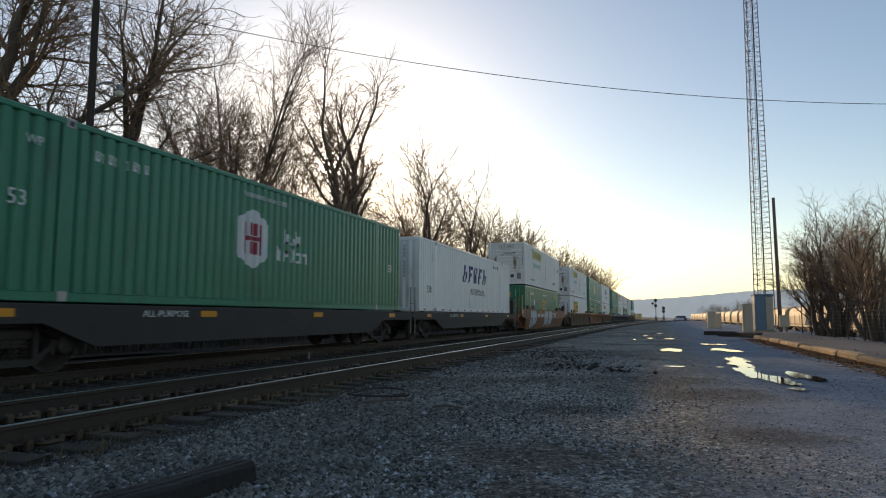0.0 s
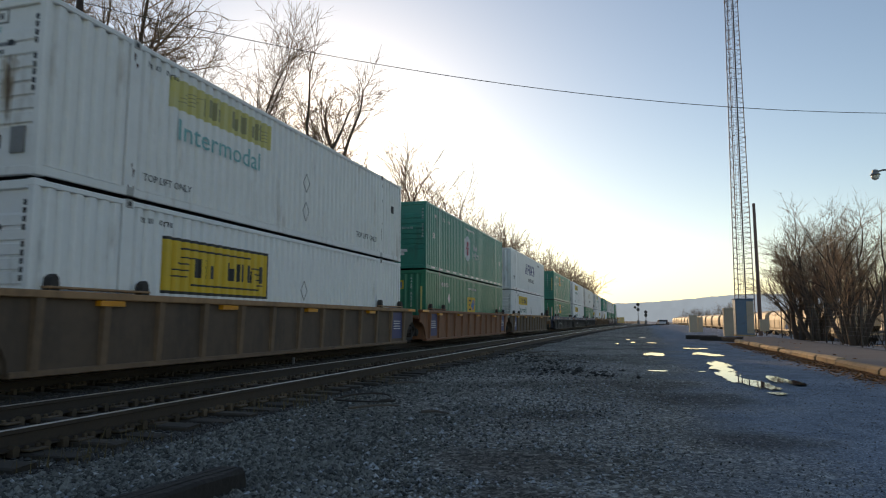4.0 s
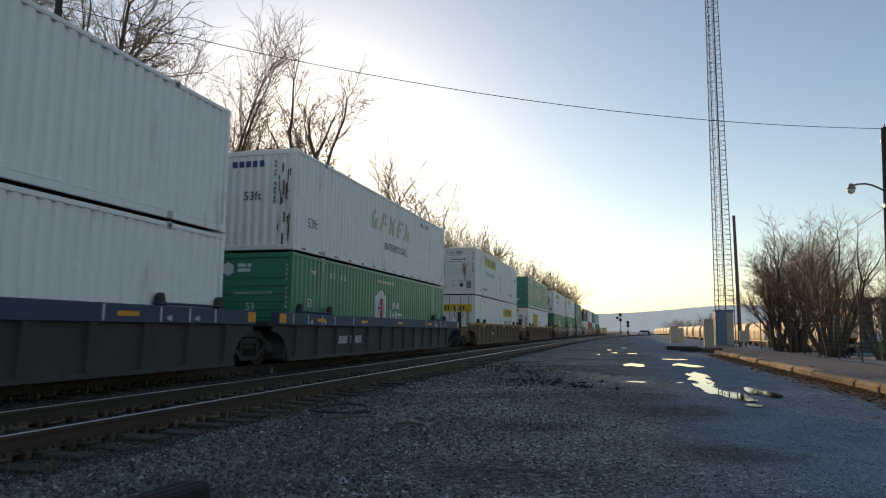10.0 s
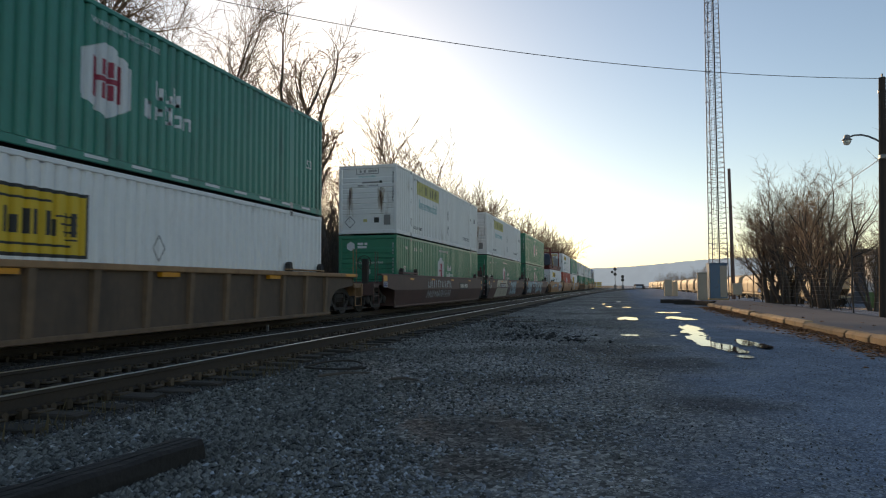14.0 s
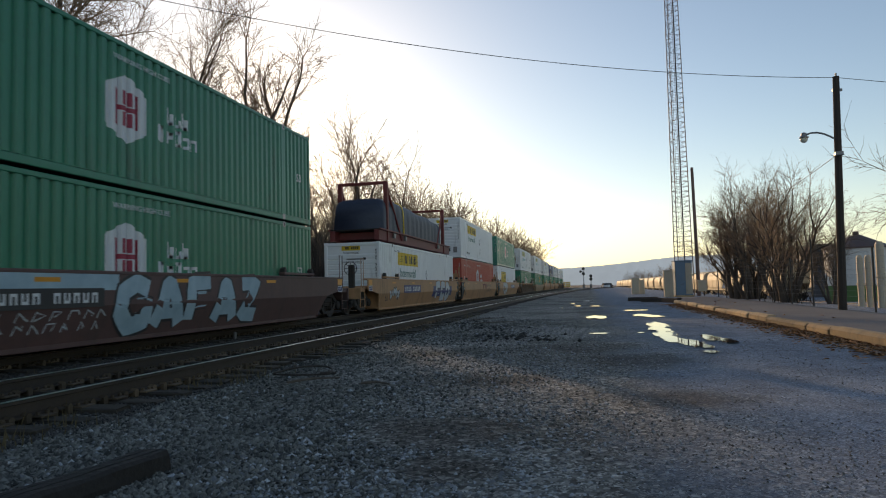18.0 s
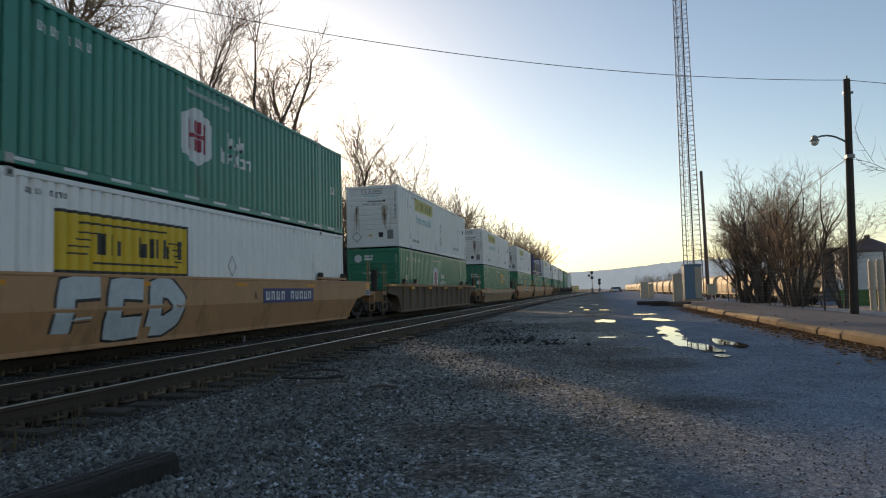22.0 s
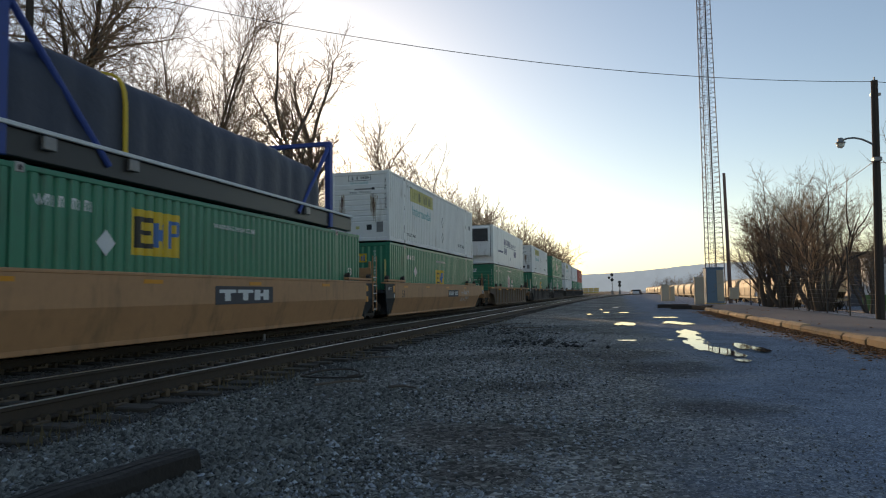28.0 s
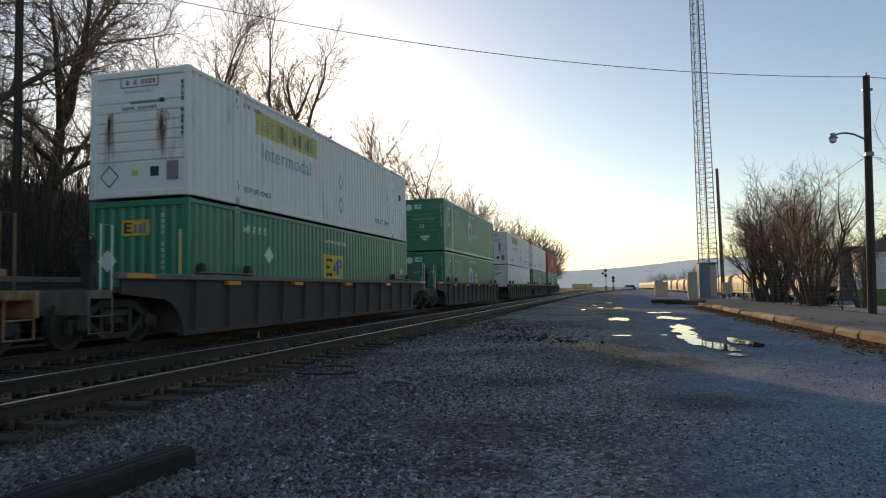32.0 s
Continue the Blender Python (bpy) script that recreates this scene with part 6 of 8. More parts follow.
def car_logo(c, y0, y1, z0, z1, mat, panel=None):
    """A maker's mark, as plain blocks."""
    if panel:
        part("logo_panel", Shape().box(SKIN - 0.02, SKIN + 0.006, y0 - 0.15, y1 + 0.15, z0 - 0.08, z1 + 0.08), M[panel], c)
    w = (y1 - y0) / 3
    h = z1 - z0
    s = Shape()
    x = SKIN + 0.0095
    for i in range(3):
        a = y0 + i * w
        if i < 2:
            s.box(SKIN, x, a, a + 0.9 * w, z1 - 0.3 * h, z1).box(SKIN, x, a + 0.3 * w, a + 0.6 * w, z0, z1 - 0.3 * h)
        else:
            s.box(SKIN, x, a, a + 0.35 * w, z0, z1).box(SKIN, x, a + 0.55 * w, a + 0.9 * w, z0, z1).box(SKIN, x, a + 0.35 * w, a + 0.55 * w, z0 + 0.35 * h, z0 + 0.65 * h)
    part("logo_mark", s, M[mat], c)


def spine_car():
    """The low flat car under the first containers."""
    c = new("flat_car")
    mat = M["steel"]
    part("deck", Shape().bevel_box(-1.36, 1.36, -0.9, CL + 0.9, 0.95, 1.1, 0.02), mat, c)
    for sign in (-1, 1):
        part("side_sill", Shape().prism([(-0.9, 0.8), (1.6, 0.8), (2.6, 0.42), (CL - 2.6, 0.42), (CL - 1.6, 0.8), (CL + 0.9, 0.8), (CL + 0.9, 1.08), (-0.9, 1.08)], *sorted((sign * 1.3, sign * 1.4))), M["steel"], c)
        for y in (0.6, 5.2, 9.8, 15.0):
            part("reflector", Shape().box(*sorted((sign * 1.4, sign * 1.406)), y, y + 0.5, 0.9, 1.02), M["reflector"], c)
        for y in (0.05, CL - 0.25):
            part("pedestal", Shape().bevel_box(*sorted((sign * 1.2, sign * 1.42)), y, y + 0.2, 1.08, 1.13, 0.01), mat, c)
    part("centre_sill", Shape().bevel_box(-0.4, 0.4, -2.0, CL + 2.0, 0.55, 0.95, 0.02), mat, c)
    side_letters("lettering", "ALL-PURPOSE", c, 1.406, 3.6, 0.9, 0.17, M["pale"], 1.2)
    truck(c, 0.4 + 1.0)
    truck(c, CL - 1.4)
    part("end_platform", Shape().bevel_box(-1.4, 1.4, CL + 0.9, CL + 1.5, 0.9, 1.04, 0.02), mat, c)
    part("ladder", Shape().rod([(1.36, CL + 1.0, 0.3), (1.36, CL + 1.0, 2.0), (1.36, CL + 1.45, 2.0), (1.36, CL + 1.45, 0.3)], 0.022, 6).rod([(1.36, CL + 1.0, 1.4), (1.36, CL + 1.45, 1.4)], 0.02), M["galv"], c)
    return tagged(c, "dark low flat car with orange reflectors", "railcar", "railcars of the train")


# Each car: distance of its container's front from the origin at 0 s, the well's style and paint, how its two ends join, lower and upper load.
A, K = "articulated", "coupled"
TRAIN = [
    (6.15, "spine", "", K, K, None, "hex_green"),
    (24.42, "spine", "", K, K, None, "slant_single"),
    (45.61, "smooth", "brown_car", K, K, "square_green", "white_faded"),
    (69.3, "rib", "rust_car", K, A, "white_framed", "white_faded"),
    (88.6, "rib", "brown_car", A, A, "square_green", "hex_teal"),
    (107.9, "rib", "rust_car", A, K, "white_banner", "slant"),
    (131.2, "rib", "blue_car", K, A, "square_mid", "square_teal"),
    (150.65, "rib", "blue_car", A, A, "white_banner", "white_banner"),
    (170.1, "rib", "blue_car", A, K, "hex_green", "slant_faded"),
    (193.7, "rib", "rust_car", K, K, "white_rear_banner", "white_faded"),
    (217.0, "rib", "rust_car", K, K, "white_framed", "hex_teal"),
    (240.37, "smooth", "maroon_car", K, A, "hex_green", "white_old"),
    (259.7, "smooth", "maroon_car", A, A, "hex_green", "white_faded"),
    (279.1, "smooth", "maroon_car", A, K, "hex_green", "hex_green"),
    (302.7, "smooth", "tan_car", K, A, "white_banner", "rack_maroon"),
    (322.0, "smooth", "tan_car", A, A, "hex_red", "white_banner"),
    (341.35, "smooth", "tan_car", A, K, "white_framed", "hex_teal"),
    (364.64, "rib", "rust_car", K, K, "hex_green", "white_old"),
    (388.25, "smooth", "sand_car", K, K, "square_rear", "white_old"),
    (411.5, "smooth", "tan_car", K, A, "square_green", "white_old"),
    (430.9, "smooth", "tan_car", A, A, "square_mid", "rack_blue"),
    (450.42, "smooth", "tan_car", A, K, "square_green", "white_old"),
    (474.0, "rib", "rust_car", K, K, "hex_green", "reefer"),
    (497.3, "rib", "grey_car", K, K, "square_green", "white_faded"),
    (520.6, "rib", "grey_car", K, A, "hex_green", "hex_green"),
    (544.0, "rib", "grey_car", A, A, "white_plain", "white_old"),
    (563.4, "rib", "grey_car", A, A, "hex_green", "white_plain"),
    (582.8, "rib", "grey_car", A, K, "green_plain", "red_plain"),
]
MOVING = []
BUILT = {}


def load_unit(kind):
    if kind not in BUILT:
        BUILT[kind] = flat_rack("maroon" if kind == "rack_maroon" else "blue_rack") if kind.startswith("rack") else make_container(kind)
        return BUILT[kind]
    return copy_thing(BUILT[kind], Matrix())


def train():
    for i, (off, style, paint, jf, jb, low, up) in enumerate(TRAIN):
        if style == "spine":
            car = spine_car()
            MOVING.append((car, off, 0.0))
            MOVING.append((load_unit(up), off, 1.13))
            continue
        car = well_car(style, paint, jf, jb)
        MOVING.append((car, off, 0.0))
        MOVING.append((load_unit(low), off, 0.185))
        MOVING.append((load_unit(up), off, 3.16))
        if i == 2:
            sprayed(car, "COA", 0.95, 3.2, 0.14, 1.44, "graffiti", 0.23, seed=21)
            sprayed(car, "OA", 6.75, 8.45, 0.14, 1.44, "graffiti", 0.22, seed=22)
            sprayed(car, "DO", 8.85, 10.25, 0.14, 1.44, "graffiti", 0.20, seed=23)
            car_marks(car, 3.6, n=11, z=0.9, h=0.24, step=0.275)
            car_logo(car, 10.5, 12.4, 0.84, 1.24, "spray_cream", "black")
            side_letters("lettering", "53", car, skin_x(0.30, 0.03), -0.3, 0.34, 0.42, M["black"], 1.0)
        elif i in (6, 7, 8):
            car_marks(car, 2.9, n=10, z=0.5, h=0.24, smooth=False)
        elif i == 9:
            car_marks(car, 4.1, n=9, z=0.66, h=0.17, step=0.17, smooth=False)
        elif i == 11:
            scrawl(car, 4.0, 8.4, 0.35, 1.3, "graffiti", 3, d=0.035)
            car_marks(car, 10.5, n=9, panel="black")
        elif i == 12:
            rolled(car, 2.25, 7.6, 0.7, "spray_cream")
            lines_ = Shape()
            for pts in ([(2.2, 0.2), (2.6, 0.75), (3.15, 0.95), (2.9, 1.38)], [(3.15, 0.95), (3.7, 0.85), (3.6, 1.05)], [(4.6, 0.2), (4.75, 0.75), (4.3, 1.15)], [(5.5, 0.2), (5.7, 0.8), (5.5, 1.35)], [(6.2, 0.2), (6.3, 0.9), (6.0, 1.38)], [(7.55, 0.2), (7.65, 0.7), (7.0, 0.95), (7.4, 1.38)]):
                fine = [(a[0] + (b[0] - a[0]) * u, a[1] + (b[1] - a[1]) * u) for a, b in zip(pts, pts[1:]) for u in (0, 0.25, 0.5, 0.75)] + [pts[-1]]
                stroke(lines_, 0.007, fine, 0.035)
            tagged(part("sprayed_outline", lines_, M["black"], car), kind="stuff")
            car_marks(car, 4.15, n=10, panel="maroon_car", step=0.235, h=0.22)
            scrawl(car, 7.7, 8.8, 0.3, 1.3, "graffiti", 7, n=4, d=0.014)
            sprayed(car, "CODE", 8.95, 12.1, 0.2, 1.3, "spray_blue", 0.13, seed=5)
            side_letters("lettering", "53", car, skin_x(0.82, 0.006), 0.14, 0.82, 0.42, M["pale"], 1.0)
        elif i == 13:
            sprayed(car, "CODE", 0.15, 3.4, 0.22, 1.40, "spray_blue", 0.16, seed=6)
            rolled(car, 3.6, 6.6, 0.0, "spray_blue", 1.08, 1.38)
            car_marks(car, 3.9, n=10, panel="black", step=0.22, h=0.18)
            scrawl(car, 3.6, 6.3, 0.35, 0.76, "graffiti", 8, n=2, d=0.014)
            sprayed(car, "GAFAZ", 6.5, 12.2, 0.2, 1.42, "spray_blue", 0.18, seed=7)
        elif i in (14, 15, 16):
            side_letters("lettering", "53", car, skin_x(0.55, 0.03), 0.14, 0.46, 0.42, M["black"], 1.0)
            if i == 14:
                sprayed(car, "VMX", 0.75, 2.45, 0.55, 1.0, "graffiti", 0.07, seed=8)
                car_marks(car, 3.3, n=10, panel="navy", step=0.30, h=0.22)
                rolled(car, 9.2, 14.6, 0.2, "navy", 0.5, 1.1)
                sprayed(car, "FED", 9.9, 14.0, 0.22, 1.40, "graffiti", 0.19, seed=9)
            elif i == 15:
                car_logo(car, 8.4, 10.4, 0.84, 1.25, "maroon")
                scrawl(car, 10.6, 12.8, 0.5, 1.3, "black", 11, d=0.03)
            else:
                sprayed(car, "FED", 2.7, 6.3, 0.2, 1.40, "graffiti", 0.20, seed=10)
                car_marks(car, 9.95, n=10, panel="navy", step=0.30, h=0.24)
                side_letters("lettering", "A", car, skin_x(0.9, 0.006), 9.3, 0.9, 0.28, M["black"], 1.0)
        elif i in (19, 20):
            car_logo(car, 7.1, 9.4, 0.86, 1.12, "pale", "dark_wall")
        elif i == 21:
            side_letters("lettering", "53", car, skin_x(0.80, 0.004), 0.9, 0.82, 0.42, M["black"], 1.0)
            car_marks(car, 9.0, n=8, panel="dark_wall", step=0.25)
            scrawl(car, 11.9, 13.6, 0.45, 1.2, "graffiti", 12, d=0.028)
        elif i == 5:
            side_letters("lettering", "125T", car, 1.424, 0.15, 0.5, 0.4, M["pale"], 1.0)


train()


# ---------------------------------------------------------------- trees
def spray(rng, wood, twigs, start, way, length, radius, level, plan):
    """A bent, tapering branch that forks at its end and bears side branches."""
    p0 = plan[level]
    segs = p0["segs"]
    p = Vector(start)
    d = Vector(way).normalized()
    pts = [p.copy()]
    for i in range(segs):
        bend = Vector((rng.gauss(0, 1), rng.gauss(0, 1), rng.gauss(0, 0.7))) * p0["crook"]
        d = (d + bend + Vector((0, 0, p0["rise"]))).normalized()
        p = p + d * (length / segs)
        pts.append(p.copy())
    n = 7 if level == 0 else (5 if level == 1 else 3)
    last = level == len(plan) - 1
    end = 0.5 if last else p0["tip"]
    least = plan[-1]["least"]
    width = lambda u: max(radius * (1 - (1 - end) * u), least) * (1 - 0.7 * u if last else 1.0)
    for i in range(segs):
        (wood if level <= 1 else twigs).tube(pts[i], pts[i + 1], width(i / segs), width((i + 1) / segs), n, caps=False)
    if last:
        return
    for k in range(p0["kids"] + p0["forks"]):
        fork = k >= p0["kids"]
        u = 0.999 if fork else p0["bare"] + (0.98 - p0["bare"]) * (k + rng.random()) / p0["kids"]
        i = min(segs - 1, int(u * segs))
        q = pts[i].lerp(pts[i + 1], u * segs - i)
        along = (pts[i + 1] - pts[i]).normalized()
        side = along.orthogonal()
        side.rotate(Matrix.Rotation(k * 2.4 + rng.random() * 1.6, 3, along))
        spread = (p0["fan"] if fork else p0["spread"]) * (0.65 + 0.7 * rng.random())
        w = along * math.cos(spread) + side.normalized() * math.sin(spread)
        ln = length * (p0["fork_len"] if fork else p0["kid_len"] * (1.2 - 0.5 * u)) * (0.7 + 0.5 * rng.random())
        spray(rng, wood, twigs, q, w, ln, width(u) * (0.8 if fork else p0["thin"]), level + 1, plan)


def level(segs, crook, rise, kids=0, forks=0, bare=0.2, spread=0.7, fan=0.4, kid_len=0.45, fork_len=0.5, thin=0.5, tip=0.35, least=0.009):
    return dict(segs=segs, crook=crook, rise=rise, kids=kids, forks=forks, bare=bare, spread=spread, fan=fan, kid_len=kid_len, fork_len=fork_len, thin=thin, tip=tip, least=least)


WIDE = level(1, 0.1, 0.05, least=0.0145)
FINE = level(1, 0.1, 0.05, least=0.0065)
PLANS = {
    "oak": (4.2, [level(5, 0.05, 0.02, 6, 4, 0.45, 1.05, 0.6, 0.95, 1.05, 0.55, 0.6), level(7, 0.14, 0.02, 10, 3, 0.22, 0.85, 0.5, 0.48, 0.5, 0.5), level(5, 0.16, 0.02, 7, 2, 0.12, 0.75, 0.5, 0.45, 0.5), level(3, 0.18, 0.02, 5, 1, 0.1, 0.7, 0.5, 0.5, 0.55), level(2, 0.16, 0.03, least=0.0064)]),
    "vase": (1.5, [level(2, 0.03, 0.02, 0, 11, 0.5, 1.0, 0.42, 0.5, 5.2, 0.5, 0.5), level(11, 0.045, 0.006, 16, 2, 0.22, 0.55, 0.4, 0.31, 0.25, 0.42, 0.18), level(5, 0.11, 0.025, 9, 2, 0.12, 0.62, 0.4, 0.42, 0.45), level(3, 0.15, 0.025, 5, 1, 0.1, 0.65, 0.4, 0.55, 0.55), level(1, 0.15, 0.03, least=0.0072)]),
    "tall": (6.2, [level(9, 0.04, 0.03, 7, 3, 0.50, 0.52, 0.36, 0.50, 0.66, 0.55, 0.5), level(8, 0.09, 0.05, 7, 2, 0.2, 0.62, 0.4, 0.36, 0.36, 0.5, 0.35), level(4, 0.15, 0.05, 5, 1, 0.15, 0.65, 0.4, 0.55, 0.5, 0.6), level(2, 0.15, 0.03, 4, 1, 0.1, 0.6, 0.4, 0.7, 0.7, 0.7), level(1, 0.1, 0.05, least=0.009)]),
    "mid": (3.6, [level(4, 0.06, 0.03, 4, 5, 0.5, 0.75, 0.5, 1.0, 1.5, 0.5, 0.6), level(6, 0.10, 0.05, 6, 2, 0.3, 0.65, 0.4, 0.5, 0.45, 0.45, 0.25), level(3, 0.14, 0.05, 4, 2, 0.2, 0.65, 0.45, 0.6, 0.6), level(2, 0.15, 0.04, 3, 1, 0.1, 0.65, 0.45, 0.7, 0.7), WIDE]),
    "slim": (7.0, [level(7, 0.05, 0.04, 8, 2, 0.3, 0.5, 0.25, 0.42, 0.5, 0.4, 0.3), level(4, 0.12, 0.06, 5, 2, 0.2, 0.55, 0.35, 0.55, 0.5), level(2, 0.14, 0.05, 3, 1, 0.15, 0.6, 0.4, 0.7, 0.7), FINE]),
    "far": (3.4, [level(4, 0.05, 0.04, 4, 5, 0.4, 0.75, 0.5, 0.9, 1.3, 0.45, 0.5), level(4, 0.12, 0.05, 6, 2, 0.25, 0.65, 0.4, 0.5, 0.45), level(2, 0.15, 0.05, 4, 2, 0.15, 0.65, 0.45, 0.65, 0.65), level(1, 0.1, 0.05, least=0.021)]),
    "stem": (6.6, [level(8, 0.06, 0.045, 7, 2, 0.36, 0.55, 0.35, 0.50, 0.5, 0.55, 0.35), level(6, 0.12, 0.05, 5, 2, 0.2, 0.62, 0.4, 0.45, 0.45, 0.5), level(3, 0.16, 0.045, 4, 1, 0.12, 0.6, 0.45, 0.6, 0.6), level(2, 0.16, 0.03, 3, 1, 0.1, 0.6, 0.5, 0.65, 0.7), level(1, 0.1, 0.05, least=0.0068)]),
}
TREES = {}


def tree(plan, seed, height, radius, name="bare_tree", label="leafless grey-brown tree with fine twigs", stems=1):
    key = (plan, seed, stems)
    if key not in TREES:
        rng = random.Random(seed)
        wood, twigs = Shape(), Shape()
        reach, levels = PLANS[plan]
        for k in range(stems):
            a = 2 * math.pi * (k + rng.random() * 0.6) / stems
            lean = 0.0 if stems == 1 else 0.08 + 0.62 * rng.random() ** 1.4
            way = (math.cos(a) * lean, math.sin(a) * lean, 1)
            spray(rng, wood, twigs, (0.25 * math.cos(a) * (stems > 1), 0.25 * math.sin(a) * (stems > 1), -0.3), way, reach * (1 if stems == 1 else 0.7 + 0.4 * rng.random()), radius * 10 / height, 0, levels)
        me_w, me_t = bpy.data.meshes.new("trunk"), bpy.data.meshes.new("crown")
        me_w.from_pydata(wood.v, [], wood.f)
        me_t.from_pydata(twigs.v, [], twigs.f)
        me_w.materials.append(M["bark"])
        me_t.materials.append(M["twig"])
        me_w.polygons.foreach_set("use_smooth", [True] * len(me_w.polygons))
        t = new(name)
        put("trunk", me_w, t)
        put("crown", me_t, t)
        tagged(t, label, "tree", "bare trees along the railway")
        TREES[key] = [t, max(v[2] for v in twigs.v), False]
    t, top, used = TREES[key]
    k = height / top
    if not used:
        TREES[key][2] = True
        return t, k
    return copy_thing(t, Matrix()), k


def plant(plan, seed, x, y, height, radius=0.2, turn=0.0, stems=1, name="bare_tree", label="leafless grey-brown tree with fine twigs", wide=1.0):
    t, k = tree(plan, seed, height, radius, name, label, stems)
    tagged(t, label)
    t.matrix_basis = Matrix.Translation((x, y, lot_height(x, y))) @ Matrix.Rotation(radians(turn), 4, "Z") @ Matrix.Diagonal((k * wide, k * wide, k, 1))
    return t


def crown_top(plan, seed, x, y, top, *rest, **more):
    """Plants a tree whose top reaches that height above the rails."""
    return plant(plan, seed, x, y, top - lot_height(x, y), *rest, **more)


def woods():
    # the trees that stand out above the train, nearest first
    crown_top("oak", 11, -20.5, 17.0, 19.0, 0.46, 20, label="broad leafless tree with a thick dark trunk")
    crown_top("oak", 12, -21.0, 21.2, 16.5, 0.32, 100, label="broad leafless tree with crooked limbs")
    crown_top("oak", 12, -31, 20.0, 17.5, 0.4, 10)
    crown_top("vase", 21, -20.3, 28.6, 18.6, 0.55, 0, wide=1.0, label="leafless tree fanning out in many upright limbs")
    for x, y, top, turn in ((-20.5, 31.8, 12.6, 40), (-20.8, 34.4, 14.6, 150), (-20.2, 36.4, 14.0, 260), (-21.5, 38.2, 13.0, 10), (-20.0, 49.5, 13.6, 70), (-21.0, 52.0, 13.0, 200)):
        crown_top("slim", (51, 52, 53)[int(y) % 3], x, y, top, 0.12, turn, wide=1.25, label="slender leafless tree in the wood")
    crown_top("tall", 31, -20, 40.2, 22.4, 0.42, 40, wide=1.15, label="tall thin leafless tree with sparse upright limbs")
    t = crown_top("tall", 32, -20, 43.6, 21.8, 0.42, 20, wide=1.15, label="leaning leafless tree with sparse limbs")
    t.matrix_basis = t.matrix_basis @ Matrix.Rotation(radians(9), 4, Vector((-0.9, -0.42, 0)))
    for k, (x, y, top) in enumerate(((-26.0, 44.0, 14.5), (-26.0, 53.0, 15.0), (-25.0, 49.0, 14.5), (-29.0, 60.0, 15.5), (-26.5, 67.0, 15.0), (-31.0, 72.0, 16.0), (-25.5, 76.0, 15.0), (-24.0, 98.0, 15.5), (-20.3, 56.5, 19.0), (-21.5, 62.0, 17.0), (-21.0, 82.5, 17.4), (-20.5, 90.5, 17.2), (-22.0, 104.0, 16.8))):
        crown_top("mid", (81, 82)[k % 2], x, y, top, 0.3, 70 * k)
    crown_top("tall", 31, -20, 72.0, 19.2, 0.4, 160, wide=1.0, label="tall thin leafless tree with sparse upright limbs")
    crown_top("tall", 32, -19, 114.0, 16.8, 0.3, 80, wide=0.6, label="broken leafless tree with a bent top")
    rng = random.Random(77)
    for i in range(34):
        y = 96 + i * 7 + rng.uniform(-3, 3)
        line = on_track(y, TRAIN_X)[0]
        x = line - 8.5 - rng.random() * 5
        plant("far", (41, 42, 43)[i % 3], x, y, 14.6 + 3.2 * rng.random(), 0.2, rng.random() * 360, wide=1.2)
    for i in range(44):
        y = -4 + i * 2.5 + rng.uniform(-1.5, 1.5)
        x = -22 - rng.random() * 20
        plant("slim", (51, 52, 53)[i % 3], x, y, 5.0 + 4 * rng.random(), 0.13, rng.random() * 360, label="slender leafless tree in the wood")
    for i in range(40):
        y = 4 + i * 1.9 + rng.uniform(-1.0, 1.0)
        x = -16.8 - rng.random() * 4
        plant("slim", (51, 52, 53)[i % 3], x, y, 4.5 + 4.0 * rng.random(), 0.08, rng.random() * 360, label="slender leafless sapling at the wood's edge", wide=0.8)
    for i in range(22):
        y = 100 + i * 16 + rng.uniform(-5, 5)
        x = on_track(y, TRAIN_X)[0] - 16 - rng.random() * 30
        plant("far", (41, 42, 43)[i % 3], x, y, 8 + 4 * rng.random(), 0.2, rng.random() * 360, wide=1.2)


woods()


def brush():
    """Dense dry stems under the trees."""
    rng = random.Random(9)
    s = Shape()
    for i in range(15000):
        y = -6 + 130 * rng.random() ** 1.25
        x = -14.6 - 24 * rng.random() ** 1.6
        z = lot_height(x, y)
        h = (0.8 + 4.2 * rng.random() ** 1.6) * (0.5 + 0.6 * min(1, (-14.6 - x) / 3))
        a = rng.random() * 6.283
        ln = 0.5 * rng.random() * h
        p = Vector((x, y, z))
        q = p + Vector((math.cos(a) * ln * 0.4, math.sin(a) * ln * 0.4, h * 0.55))
        r = q + Vector((math.cos(a + 0.6) * ln, math.sin(a + 0.6) * ln, h * 0.45))
        s.tube(p, q, 0.024, 0.018, 3, False)
        s.tube(q, r, 0.018, 0.007, 3, False)
        for k in range(1):
            b = rng.random() * 6.283
            e = q + Vector((math.cos(b) * 0.5 * h * 0.5, math.sin(b) * 0.25 * h, h * 0.3 * rng.random()))
            s.tube(q, e, 0.01, 0.004, 3, False)
    me = bpy.data.meshes.new("brush")
    me.from_pydata(s.v, [], s.f)
    me.materials.append(M["brush"])
    tagged(put("brush", me), "dense dry brown brush at the edge of the wood", "brush", kind="stuff")


brush()


